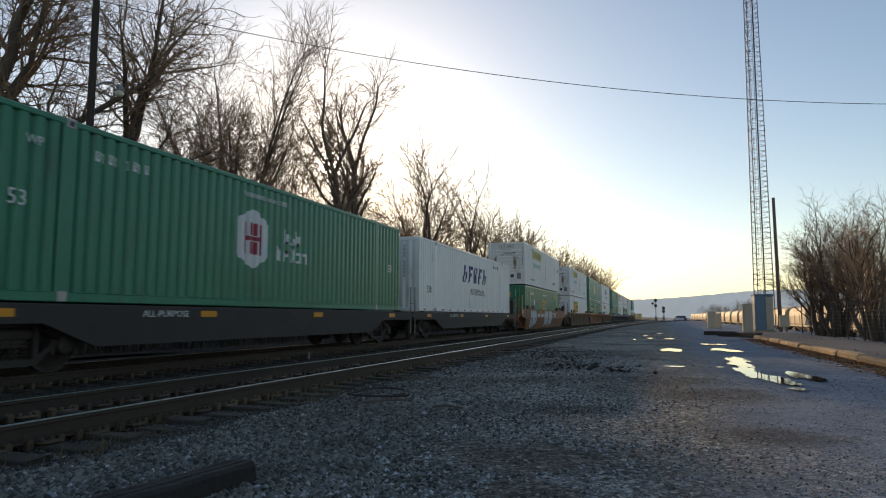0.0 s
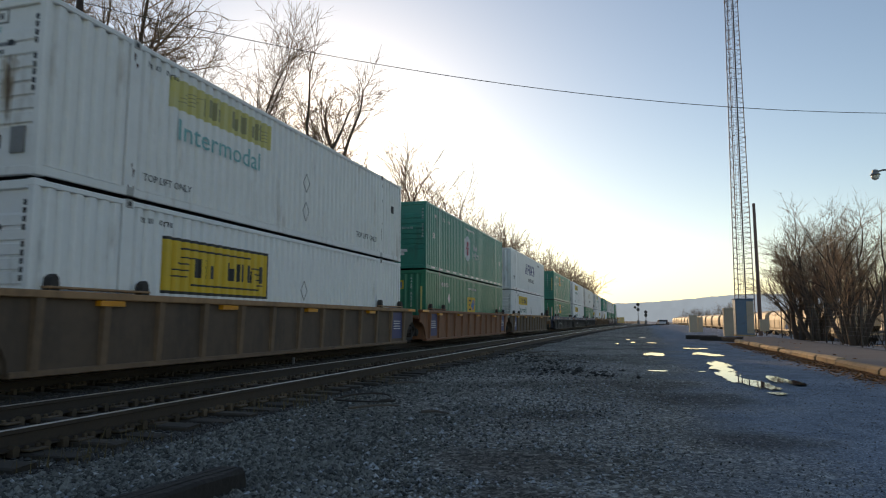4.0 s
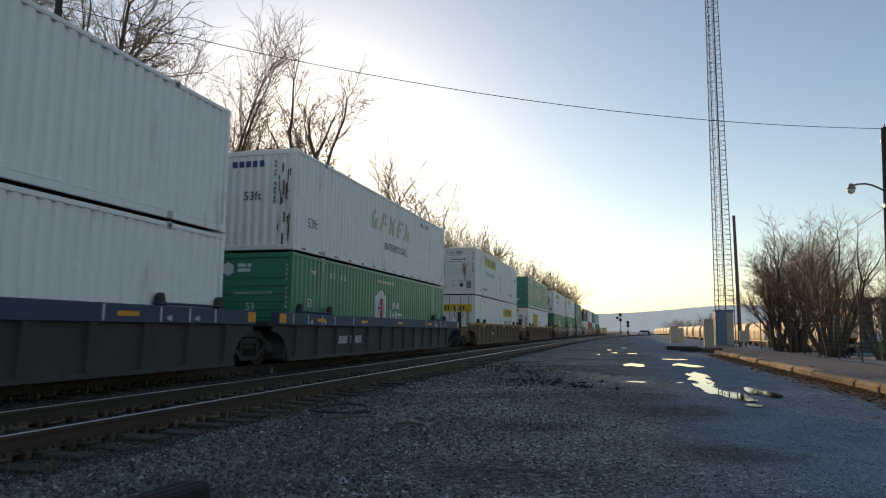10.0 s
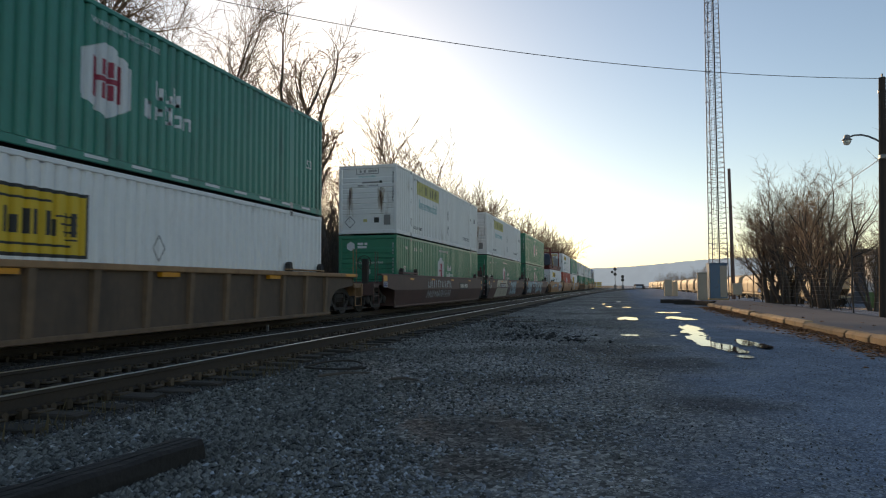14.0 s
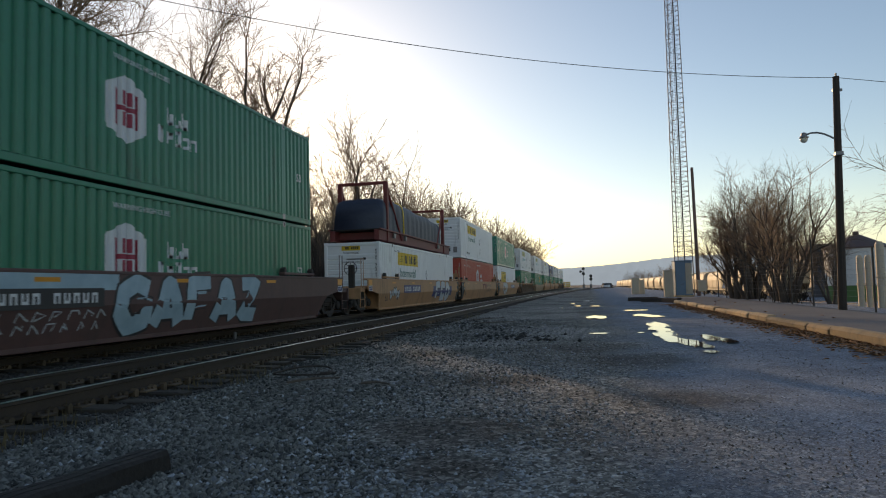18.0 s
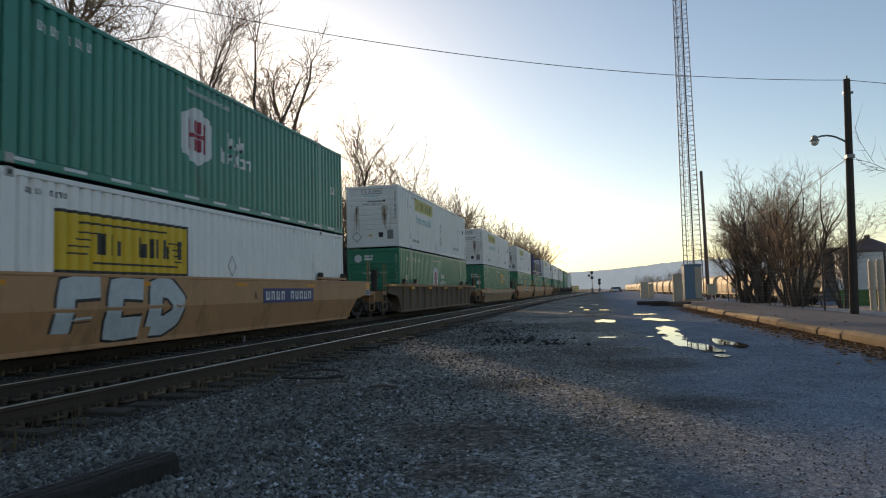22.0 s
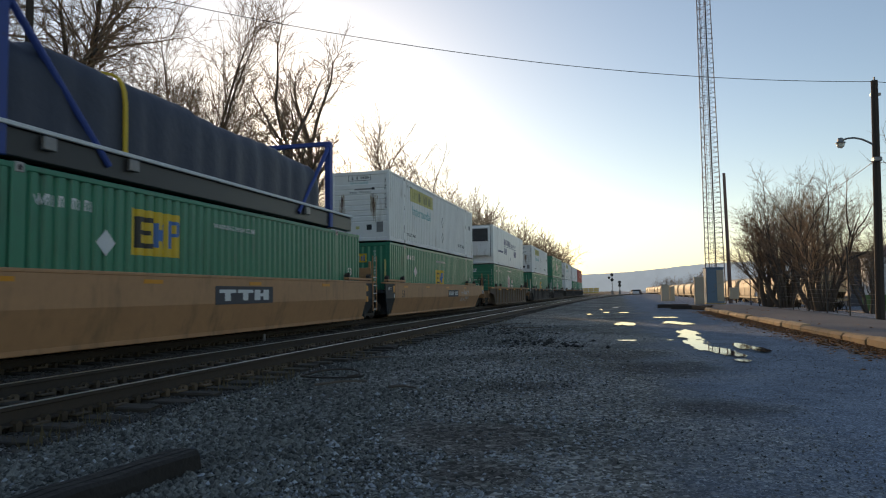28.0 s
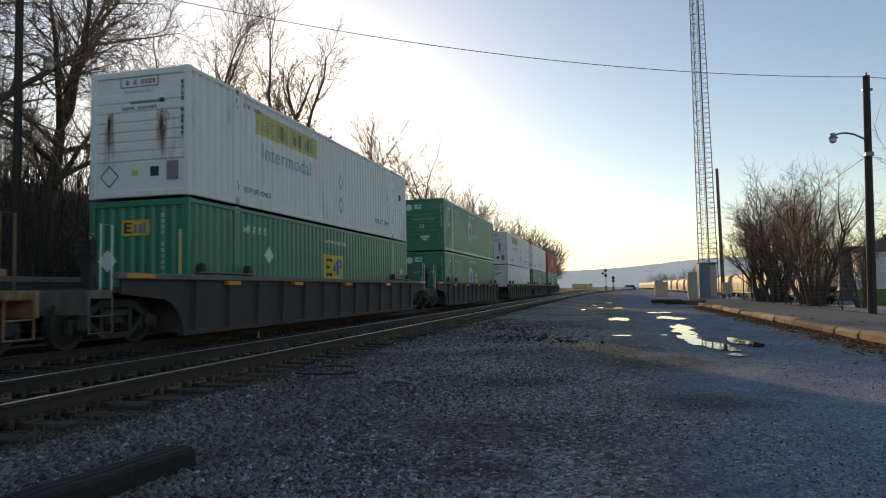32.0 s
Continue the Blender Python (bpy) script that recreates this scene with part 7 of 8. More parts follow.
# ---------------------------------------------------------------- the far side: hedge of shrubs, tower, yard
def shrubs():
    lab = "many-stemmed leafless shrub behind the pavement"
    for seed, x, y, h, turn, st, wide in ((61, 9.95, 45.5, 9.9, 0, 6, 1.15), (62, 10.3, 48.0, 9.4, 60, 5, 1.15), (63, 9.3, 46.8, 7.6, 140, 4, 1.3), (64, 9.9, 37.6, 7.7, 200, 5, 1.1), (63, 10.4, 40.2, 8.0, 300, 4, 1.2), (64, 11.5, 36.0, 5.2, 30, 5, 0.9)):
        plant("stem", seed, x, y, h, 0.17, turn, stems=st, name="shrub", label=lab, wide=wide)
    plant("oak", 12, 16.3, 28.2, 13.0, 0.3, 230, label="leafless tree reaching over the pavement")
    rng = random.Random(4)
    s = Shape()
    for i in range(120):
        y = rng.choice((37.5, 45.5, 46.5, 47.5)) + rng.gauss(0, 1.2)
        x = 10.2 + rng.gauss(0, 0.5)
        z = lot_height(x, y)
        h = 0.7 + 2.6 * rng.random() ** 1.6
        a = rng.random() * 6.283
        e = Vector((x + 0.3 * h * math.cos(a), y + 0.3 * h * math.sin(a), z + h))
        q = Vector((x, y, z - 0.1)).lerp(e, 0.5) + Vector((0.1 * rng.gauss(0, 1), 0.1 * rng.gauss(0, 1), 0.1))
        s.tube((x, y, z - 0.1), q, 0.022, 0.016, 3, False).tube(q, e, 0.016, 0.006, 3, False)
        b = rng.random() * 6.283
        s.tube(q, q + Vector((0.35 * h * math.cos(b), 0.35 * h * math.sin(b), 0.3 * h)), 0.012, 0.005, 3, False)
    me = bpy.data.meshes.new("undergrowth")
    me.from_pydata(s.v, [], s.f)
    me.materials.append(M["brush"])
    tagged(put("undergrowth", me), "tangled dry stems at the foot of the shrubs", "brush", kind="stuff")
    for i in range(16):
        plant("far", (41, 42, 43)[i % 3], 27 + rng.random() * 25, 330 + i * 14, 10 + 5 * rng.random(), 0.2, rng.random() * 360, wide=1.4)


shrubs()


def tower():
    t = thing("radio_tower", "tall three-legged steel lattice tower beside a cabinet", "tower", m=pose(7.75, 60.3, -0.22))
    top, w0, w1 = 40.0, 0.92, 0.5

    def corner(k, z):
        w = w0 + (w1 - w0) * z / top
        a = radians(90 + 120 * k + 12)
        return (w * math.cos(a), w * math.sin(a), z)
    for k in range(3):
        part("leg", Shape().tube(corner(k, 0), corner(k, top), 0.042, 0.032, 6), M["mast"], t)
    n = 88
    for i in range(n):
        z0, z1 = 2.5 + (top - 2.5) * i / n, 2.5 + (top - 2.5) * (i + 1) / n
        s = Shape()
        for k in range(3):
            a, b = (k, (k + 1) % 3) if i % 2 else ((k + 1) % 3, k)
            s.tube(corner(a, z0), corner(b, z1), 0.014, n=3, caps=False)
            s.tube(corner(k, z0), corner((k + 1) % 3, z0), 0.014, n=3, caps=False)
        if i % 14 == 5:
            for k in range(3):
                c = corner(k, z0)
                s.box(c[0] - 0.06, c[0] + 0.06, c[1] - 0.06, c[1] + 0.06, z0 - 0.05, z0 + 0.05)
        tagged(part("bracing", s, M["mast"] if (i // 17) % 2 == 0 else M["mast_red"], t), kind="stuff")
    part("ladder", Shape().rod([(0.12, 0.0, 2), (0.12, 0, top)], 0.02, 4).rod([(-0.12, 0.0, 2), (-0.12, 0, top)], 0.015, 4), M["mast"], t)
    part("cable_tray", Shape().box(0.2, 0.3, 0.05, 0.1, 1.5, top), M["dark"], t)
    h = thing("equipment_cabinet", "tall blue-grey equipment cabinet at the tower's foot", "cabinet", m=pose(7.4, 57.6, -0.22, 0, 0, 3))
    part("body", Shape().bevel_box(-0.66, 0.66, -0.6, 0.6, 0.1, 2.85, 0.03), M["cabinet"], h)
    part("plinth", Shape().bevel_box(-0.74, 0.74, -0.68, 0.68, 0, 0.12, 0.02), M["kerb"], h)
    d = part("door", Shape().bevel_box(-0.62, 0.08, -0.63, -0.6, 0.22, 2.7, 0.01), M["cabinet"], h)
    part("handle", Shape().box(-0.03, 0.02, -0.67, -0.63, 1.3, 1.6), M["galv"], d)
    part("side_panel", Shape().bevel_box(0.13, 0.63, -0.625, -0.6, 0.22, 2.7, 0.01), M["beige"], h, "beige side panel")
    part("roof", Shape().bevel_box(-0.72, 0.72, -0.66, 0.66, 2.85, 2.93, 0.03), M["cabinet"], h)
    for nm, x, y, w, dd, hh, lab in (("utility_box", 6.22, 57.0, 0.7, 0.7, 2.1, "beige utility box beside a tall cabinet"), ("utility_box", 4.85, 76.0, 0.8, 0.8, 1.68, "beige roadside utility box"), ("utility_box", 5.6, 77.0, 0.55, 0.8, 1.5, "weathered beige utility box")):
        b = thing(nm, lab, "utility box", m=pose(x, y, -0.22))
        part("body", Shape().bevel_box(-w / 2, w / 2, -dd / 2, dd / 2, 0.0, hh, 0.03), M["beige"], b)
        part("lid", Shape().bevel_box(-w / 2 - 0.03, w / 2 + 0.03, -dd / 2 - 0.03, dd / 2 + 0.03, hh, hh + 0.07, 0.02), M["beige"], b)
        part("door", Shape().bevel_box(-w / 2 + 0.06, w / 2 - 0.06, -dd / 2 - 0.02, -dd / 2, 0.15, hh - 0.12, 0.01), M["beige"], b)
    p = thing("wooden_pole", "plain weathered wooden pole beside the tower", "pole", m=pose(8.97, 60.0, -0.3))
    part("shaft", Shape().tube((0, 0, 0), (-0.10, 0, 10.95), 0.17, 0.12, 10), M["mast_red"], p)
    part("meter_box", Shape().bevel_box(-0.1, 0.6, -0.35, -0.05, 0.45, 1.4, 0.03), M["beige"], p, "beige metal box on the pole")
    part("post", Shape().box(0.35, 0.45, -0.25, -0.15, 0, 0.78), M["pole"], p)


tower()


def lamp_pole(x, y, z, h, reach, lamp_z, facing, label, lean=-0.06, thick=0.135):
    p = thing("street_lamp", label, "street lamp", m=pose(x, y, z))
    part("pole", Shape().tube((0, 0, -0.2), (lean, 0, h), thick, thick * 0.75, 10), M["pole"], p)
    d = Vector((math.cos(radians(facing)), math.sin(radians(facing)), 0))
    a = Vector((lean * lamp_z / h, 0, lamp_z - 0.25))
    pts = [a + d * (reach * u) + Vector((0, 0, 0.30 * math.sin(u * math.pi * 0.75))) for u in (0, 0.2, 0.4, 0.6, 0.8, 1.0)]
    part("bracket", Shape().rod(pts, 0.03, 6), M["galv"], p)
    e = pts[-1]
    head = part("lamp_head", Shape().lathe(tuple(e), [(0.04, 0.10), (0.08, 0.08), (0.10, -0.02), (0.15, -0.06), (0.15, -0.08)], "z", 14), M["galv"], p)
    part("globe", Shape().lathe(tuple(e), [(0.11, -0.08), (0.12, -0.14), (0.09, -0.21), (0.03, -0.24)], "z", 14), M["glass"], head, "clouded glass globe", smooth=True)
    part("insulator", Shape().tube((lean, 0, h), (lean, 0, h + 0.12), 0.03, n=6).box(lean - 0.14, lean + 0.16, -0.04, 0.04, h - 0.5, h - 0.42), M["galv"], p)
    return p


lamp_pole(8.08, 24.4, -0.1, 7.75, 1.08, 5.85, 188, "dark wooden pole with a curved lamp bracket beside the pavement", 0.22)
lamp_pole(-14.4, 13.75, 0.0, 12.5, 0.78, 7.25, 75, "dark wooden lamp pole behind the railway", thick=0.11)


def wire():
    a, b = Vector((-14.4, 13.75, 9.45)), Vector((8.3, 24.4, 7.62))
    pts = []
    for i in range(33):
        u = i / 32
        q = a.lerp(b, u)
        q.z -= 4 * 0.76 * u * (1 - u)
        pts.append(q)
    w = thing("overhead_wire", "thin sagging overhead wire between two poles", "wire")
    part("strand", Shape().rod(pts, 0.011, 4), M["dark"], w)
    w2 = thing("overhead_wire", "thin overhead wire leading away from the lamp pole", "wire")
    c = Vector((26.0, 22.0, 5.2))
    pts = []
    for i in range(13):
        u = i / 12
        q = b.lerp(c, u)
        q.z -= 4 * 0.5 * u * (1 - u)
        pts.append(q)
    part("strand", Shape().rod(pts, 0.011, 4), M["dark"], w2)
    w3 = thing("service_cable", "pale twisted service cable from the lamp pole to a wooden pole", "cable")
    a, b = Vector((8.22, 24.4, 5.05)), Vector((8.9, 60.0, 6.2))
    pts = []
    for i in range(25):
        u = i / 24
        q = a.lerp(b, u)
        q.z -= 4 * 0.9 * u * (1 - u)
        pts.append(q)
    part("strand", Shape().rod(pts, 0.011, 5), M["galv"], w3)
    part("insulator", Shape().bevel_box(8.1, 8.34, 24.2, 24.44, 4.98, 5.12, 0.02), M["galv"], w3)


wire()


def hopper_car():
    c = new("hopper_car")
    s = Shape()
    rib = []
    prof = [(0.0, -1.45), (0.25, -1.52), (1.6, -1.56), (2.4, -1.45), (2.9, -1.1), (3.15, -0.5), (3.2, 0.0), (3.15, 0.5), (2.9, 1.1), (2.4, 1.45), (1.6, 1.56), (0.25, 1.52), (0.0, 1.45)]
    n = len(prof)
    for y, low in ((-6.6, 0.5), (-5.6, 0.0), (5.6, 0.0), (6.6, 0.5)):
        for z, x in prof:
            s.v.append((x, y, 1.25 + max(z, low * 1.6)))
    for k in range(3):
        for j in range(n - 1):
            a = k * n + j
            s.f.append((a, a + 1, a + n + 1, a + n))
    s.f.append(tuple(range(n)))
    s.f.append(tuple(range(3 * n, 4 * n)))
    part("body", s, M["hopper"], c, smooth=False)
    part("underframe", Shape().bevel_box(-1.4, 1.4, -8.0, 8.0, 1.0, 1.24, 0.03), M["hopper"], c)
    for y in (-3.6, 0.0, 3.6):
        q = Shape().add([(-1.2, y - 1.6, 1.1), (1.2, y - 1.6, 1.1), (1.2, y + 1.6, 1.1), (-1.2, y + 1.6, 1.1), (-0.5, y - 0.4, 0.35), (0.5, y - 0.4, 0.35), (0.5, y + 0.4, 0.35), (-0.5, y + 0.4, 0.35)], [(0, 3, 2, 1), (4, 5, 6, 7), (0, 1, 5, 4), (1, 2, 6, 5), (2, 3, 7, 6), (3, 0, 4, 7)])
        part("discharge_gate", q, M["hopper"], c)
    for y in (-5.9, -2, 2, 5.9):
        part("side_rib", Shape().box(-1.6, -1.56, y - 0.05, y + 0.05, 1.3, 3.2), M["hopper"], c)
    part("running_board", Shape().box(-0.4, 0.4, -6.8, 6.8, 4.46, 4.5), M["galv"], c)
    for y in (-7.0, 7.0):
        part("ladder", Shape().rod([(-1.5, y, 1.1), (-1.5, y, 4.2)], 0.03, 5).rod([(-1.0, y, 1.1), (-1.0, y, 4.2)], 0.03, 5).rod([(-1.5, y, 2), (-1.0, y, 2)], 0.02, 4).rod([(-1.5, y, 3), (-1.0, y, 3)], 0.02, 4).rod([(-1.5, y, 4), (-1.0, y, 4)], 0.02, 4), M["galv"], c)
    truck(c, -5.6)
    truck(c, 5.6)
    return tagged(c, "beige covered hopper car standing in the yard", "railcar", "hopper cars in the yard")


def yard():
    first = hopper_car()
    for i in range(19):
        d = 96.4 + i * 17.2
        x = 25.5 - (d - 60) * 0.024
        m = pose(x, d, -1.62, 0, 0, 1.4)
        if i == 0:
            first.matrix_basis = m
        else:
            copy_thing(first, m)
    s = Shape()
    for off in (-0.735, 0.735):
        for k in range(1):
            s.add([(27.2 + off - 0.04, -10, -1.62), (27.2 + off + 0.04, -10, -1.62), (14.5 + off + 0.04, 520, -1.62), (14.5 + off - 0.04, 520, -1.62),
                   (27.2 + off - 0.04, -10, -1.8), (27.2 + off + 0.04, -10, -1.8), (14.5 + off + 0.04, 520, -1.8), (14.5 + off - 0.04, 520, -1.8)],
                  [(0, 1, 2, 3), (0, 4, 5, 1), (1, 5, 6, 2), (2, 6, 7, 3), (3, 7, 4, 0)])
    setting("track_3", s, M["rail"], "yard track under standing hopper cars", "railway track")
    t = thing("storage_tank", "round white storage tank with a brown cone roof", "storage tank", m=pose(29.9, 85.0, -1.7))
    part("shell", Shape().lathe((0, 0, 0), [(3.3, 1.8), (3.3, 5.9)], "z", 40), M["silo"], t, smooth=False)
    part("base_ring", Shape().lathe((0, 0, 0), [(3.35, 0.0), (3.35, 1.8)], "z", 40), M["green_wall"], t, "green-painted lower band")
    part("roof", Shape().lathe((0, 0, 0), [(3.5, 5.9), (3.5, 6.05), (0.5, 7.5), (0.4, 7.5)], "z", 40), M["roof"], t)
    part("vent", Shape().tube((0, 0, 7.4), (0, 0, 7.9), 0.3, n=10), M["roof"], t)
    w = thing("warehouse", "dark grey flat-roofed shed behind the yard", "building", m=pose(33.5, 112.0, -1.7))
    part("wall", Shape().box(-2.6, 2.6, -8, 8, 0, 7.3), M["dark_wall"], w)
    part("roof", Shape().bevel_box(-2.8, 2.8, -8.3, 8.3, 7.3, 7.55, 0.05), M["dark_wall"], w)
    for i in range(5):
        part("door", Shape().bevel_box(-2.66, -2.6, -7 + i * 3, -4.8 + i * 3, 0, 3.2, 0.02), M["galv"], w)
    for x, y, h, r in ((20.7, 58.4, 4.2, 0.23), (21.25, 58.3, 4.2, 0.23), (22.0, 58.0, 5.2, 0.30)):
        v = thing("vent_pipe", "upright beige steel pipe in the yard", "pipe", "upright pipes", m=pose(x, y, -1.7))
        part("shaft", Shape().lathe((0, 0, 0), [(r, 0), (r, h), (r * 0.6, h + 0.2)], "z", 16), M["beige"], v)
        part("flange", Shape().lathe((0, 0, 0), [(r + 0.08, h * 0.5), (r + 0.08, h * 0.5 + 0.1)], "z", 16), M["beige"], v)


yard()


def signals():
    for x, y, h, heads in ((-1.9, 222.0, 7.2, ((0, 6.3), (0, 4.7))), (0.4, 221.0, 4.2, ((0, 3.9), (0, 2.9)))):
        g = thing("railway_signal", "dark railway signal mast with round target heads", "signal", "signal masts", m=pose(x, y, -0.2))
        part("mast", Shape().tube((0, 0, 0), (0, 0, h), 0.09, n=8), M["galv"], g)
        part("ladder", Shape().rod([(0.25, 0.3, 0), (0.25, 0.3, h)], 0.02, 4).rod([(-0.05, 0.3, 0), (-0.05, 0.3, h)], 0.02, 4), M["galv"], g)
        part("case", Shape().bevel_box(-0.35, 0.35, 0.2, 0.8, 0, 1.3, 0.03), M["galv"], g)
        for dx, z in heads:
            hd = part("target", Shape().lathe((dx, -0.2, z), [(0.5, 0.0), (0.5, 0.05)], "y", 20), M["dark"], g)
            part("hood", Shape().lathe((dx, -0.55, z), [(0.16, 0.0), (0.18, 0.35)], "y", 12), M["dark"], hd)
        if h > 6:
            part("target", Shape().lathe((-0.9, -0.2, 5.4), [(0.4, 0.0), (0.4, 0.05)], "y", 20), M["dark"], g)
            part("arm", Shape().tube((-0.9, -0.1, 5.4), (0, 0, 5.4), 0.04, n=6), M["galv"], g)
    # pale timber stack beyond the bend
    for i in range(4):
        k = thing("timber_stack", "pale stacked timber bundle lit by the sun", "timber", "stacked timber", m=pose(-20.5 + i * 2.9, 385 - i * 2, -0.2))
        for j in range(3):
            part("bundle", Shape().bevel_box(-1.3, 1.3, -1.0, 1.0, 0.1 + j * 1.0, 1.0 + j * 1.0, 0.05), M["crate"], k)
    for x, y, turn, mat in ((4.3, 196.0, 12, "car_white"), (5.6, 205.0, -8, "dark_wall")):
        v = thing("parked_car", "small %s car parked beside the yard" % ("white" if mat == "car_white" else "dark"), "car", m=pose(x, y, -0.22, 0, 0, turn))
        part("body", Shape().prism([(-2.1, 0.35), (2.1, 0.35), (2.15, 0.7), (1.9, 0.85), (1.1, 0.95), (-1.5, 0.98), (-2.1, 0.85)], -0.85, 0.85), M[mat], v)
        part("cabin", Shape().prism([(-1.5, 0.95), (1.1, 0.93), (0.4, 1.42), (-0.9, 1.45)], -0.75, 0.75), M["dark"], v)
        part("roof", Shape().bevel_box(-0.72, 0.72, -0.85, 0.35, 1.42, 1.48, 0.02), M[mat], v)
        for yy in (-1.3, 1.3):
            for xx in (-0.8, 0.8):
                part("wheel", Shape().lathe((xx, yy, 0.31), [(0.31, -0.1), (0.31, 0.1)], "x", 16), M["dark"], v)


signals()


# ---------------------------------------------------------------- kerb, pavement, fence
def kerb_x(y):
    return 4.98 - 0.004 * y


def pavement():
    s = Shape()
    ys = lines((-4, 46, 40))
    for y in ys:
        e = kerb_x(y) + 0.02
        for u, z in ((0, -0.045), (0.33, -0.02), (0.66, -0.03), (1.0, -0.13)):
            s.v.append((e + u * (8.6 - e), y, z + 0.012 * noise.noise((u * 5, y * 0.6, 2))))
        s.v.append((8.65, y, -0.4))
    for j in range(len(ys) - 1):
        for i in range(4):
            s.f.append((5 * j + i, 5 * j + i + 1, 5 * j + 6 + i, 5 * j + 5 + i))
    s.f.append(tuple(5 * (len(ys) - 1) + i for i in range(5)))
    setting("pavement", s, M["pavement"], "worn grey pavement behind a stone kerb", "pavement", smooth=True)
    k = thing("kerb", "weathered tan concrete kerb with open joints and fallen leaves", "kerb", kind="structure")
    rng = random.Random(12)
    y = -4.0
    while y < 40:
        ln = rng.choice((1.5, 2.2, 2.9, 3.4))
        b = Shape().bevel_box(-0.16, 0.14, 0.012, ln - 0.012, -0.4, -0.035 + rng.uniform(-0.04, 0.02), 0.06)
        for q in range(len(b.v)):
            vx, vy, vz = b.v[q]
            b.v[q] = (vx + 0.02 * noise.noise((vy * 1.5 + y, vz * 3, 1)), vy, vz + (0.02 * noise.noise((vy + y, 3, 1)) if vz > 0 else 0))
        part("kerb_block", b, M["kerb"], k, m=Matrix.Translation((kerb_x(y) + rng.uniform(-0.025, 0.025), y, 0)) @ pose(0, 0, 0, 0, rng.uniform(-2, 2), 0.2 + rng.uniform(-0.8, 0.8)))
        y += ln
    s = Shape()
    for i in range(7500):
        y = 1 + 37 * rng.random()
        x = kerb_x(y) - 0.18 - abs(rng.gauss(0, 0.38)) if rng.random() < 0.988 else kerb_x(y) + 0.2 + 1.5 * rng.random()
        z = -0.205 if x < kerb_x(y) else -0.02
        r = 0.035 + 0.045 * rng.random()
        a = rng.random() * 6.283
        c, q = math.cos(a) * r, math.sin(a) * r
        h = 0.03 * rng.random()
        s.add([(x - c, y - q, z), (x + q * 0.6, y - c * 0.6, z + h), (x + c, y + q, z + h * 0.3), (x - q * 0.6, y + c * 0.6, z + h)], [(0, 1, 2), (0, 2, 3)])
    me = bpy.data.meshes.new("fallen_leaves")
    me.from_pydata(s.v, [], s.f)
    me.materials.append(M["leaf"])
    tagged(put("fallen_leaves", me), "dry brown leaves drifted against the kerb", "leaves", kind="stuff")
    f = thing("fence", "low wire fence with dark metal posts behind the pavement", "fence")
    for i in range(12):
        y = 18 + i * 3.2
        part("post", Shape().tube((9.0 + 0.03 * i, y, -0.3), (9.0 + 0.03 * i, y, 1.95 if i != 4 else 2.6), 0.035, n=8), M["dark"], f)
    for i in range(9):
        part("wire", Shape().tube((9.0, 18, 0.3 + i * 0.19), (9.33, 53.2, 0.3 + i * 0.19), 0.004, n=3, caps=False), M["galv"], f)
    # timbers dumped at the kerb's end
    for x, y, ln, a, lab in ((4.2, 42.5, 2.4, 70, "weathered timber lying at the kerb's end"), (4.6, 41.0, 2.0, 20, "weathered timber lying at the kerb's end"), (3.4, 46.0, 1.9, 85, "dark timber baulk on the ground")):
        t = thing("timber", lab, "timber", "loose timbers", m=pose(x, y, -0.2, 0, 0, a))
        part("baulk", Shape().bevel_box(-0.12, 0.12, -ln / 2, ln / 2, 0, 0.24, 0.02), M["tie"], t)


pavement()


# each puddle: ellipses (x, y, half width, half length, lean in metres of x for each metre of y) that run together
POOLS = [
    [(1.90, 30.2, 0.42, 0.55, 0.0)],
    [(1.85, 25.4, 0.34, 1.1, 0.0), (2.15, 24.6, 0.34, 0.8, 0.0)],
    [(1.80, 19.6, 0.26, 1.6, -0.02), (1.72, 17.6, 0.24, 1.5, 0.0), (1.62, 15.1, 0.24, 1.5, 0.0), (1.85, 13.8, 0.24, 1.1, -0.05), (2.03, 12.9, 0.14, 0.5, 0.0)],
    [(1.96, 11.9, 0.12, 0.22, 0.0)],
    [(2.42, 14.9, 0.17, 0.85, 0.03), (2.62, 14.1, 0.17, 0.65, 0.0)],
    [(0.2, 24.5, 0.34, 1.3, 0.0)], [(0.19, 16.4, 0.20, 0.16, 0.0)], [(-1.43, 35.0, 0.10, 0.5, 0.0)], [(-1.04, 43.3, 0.12, 0.6, 0.0), (-0.7, 37.6, 0.2, 0.6, 0.0)],
    [(-0.24, 48.8, 0.2, 0.8, 0.0)], [(0.26, 37.1, 0.18, 0.4, 0.0)], [(1.16, 16.5, 0.06, 0.1, 0.0)],
]
PUDDLES = [p[:4] for pool in POOLS for p in pool]


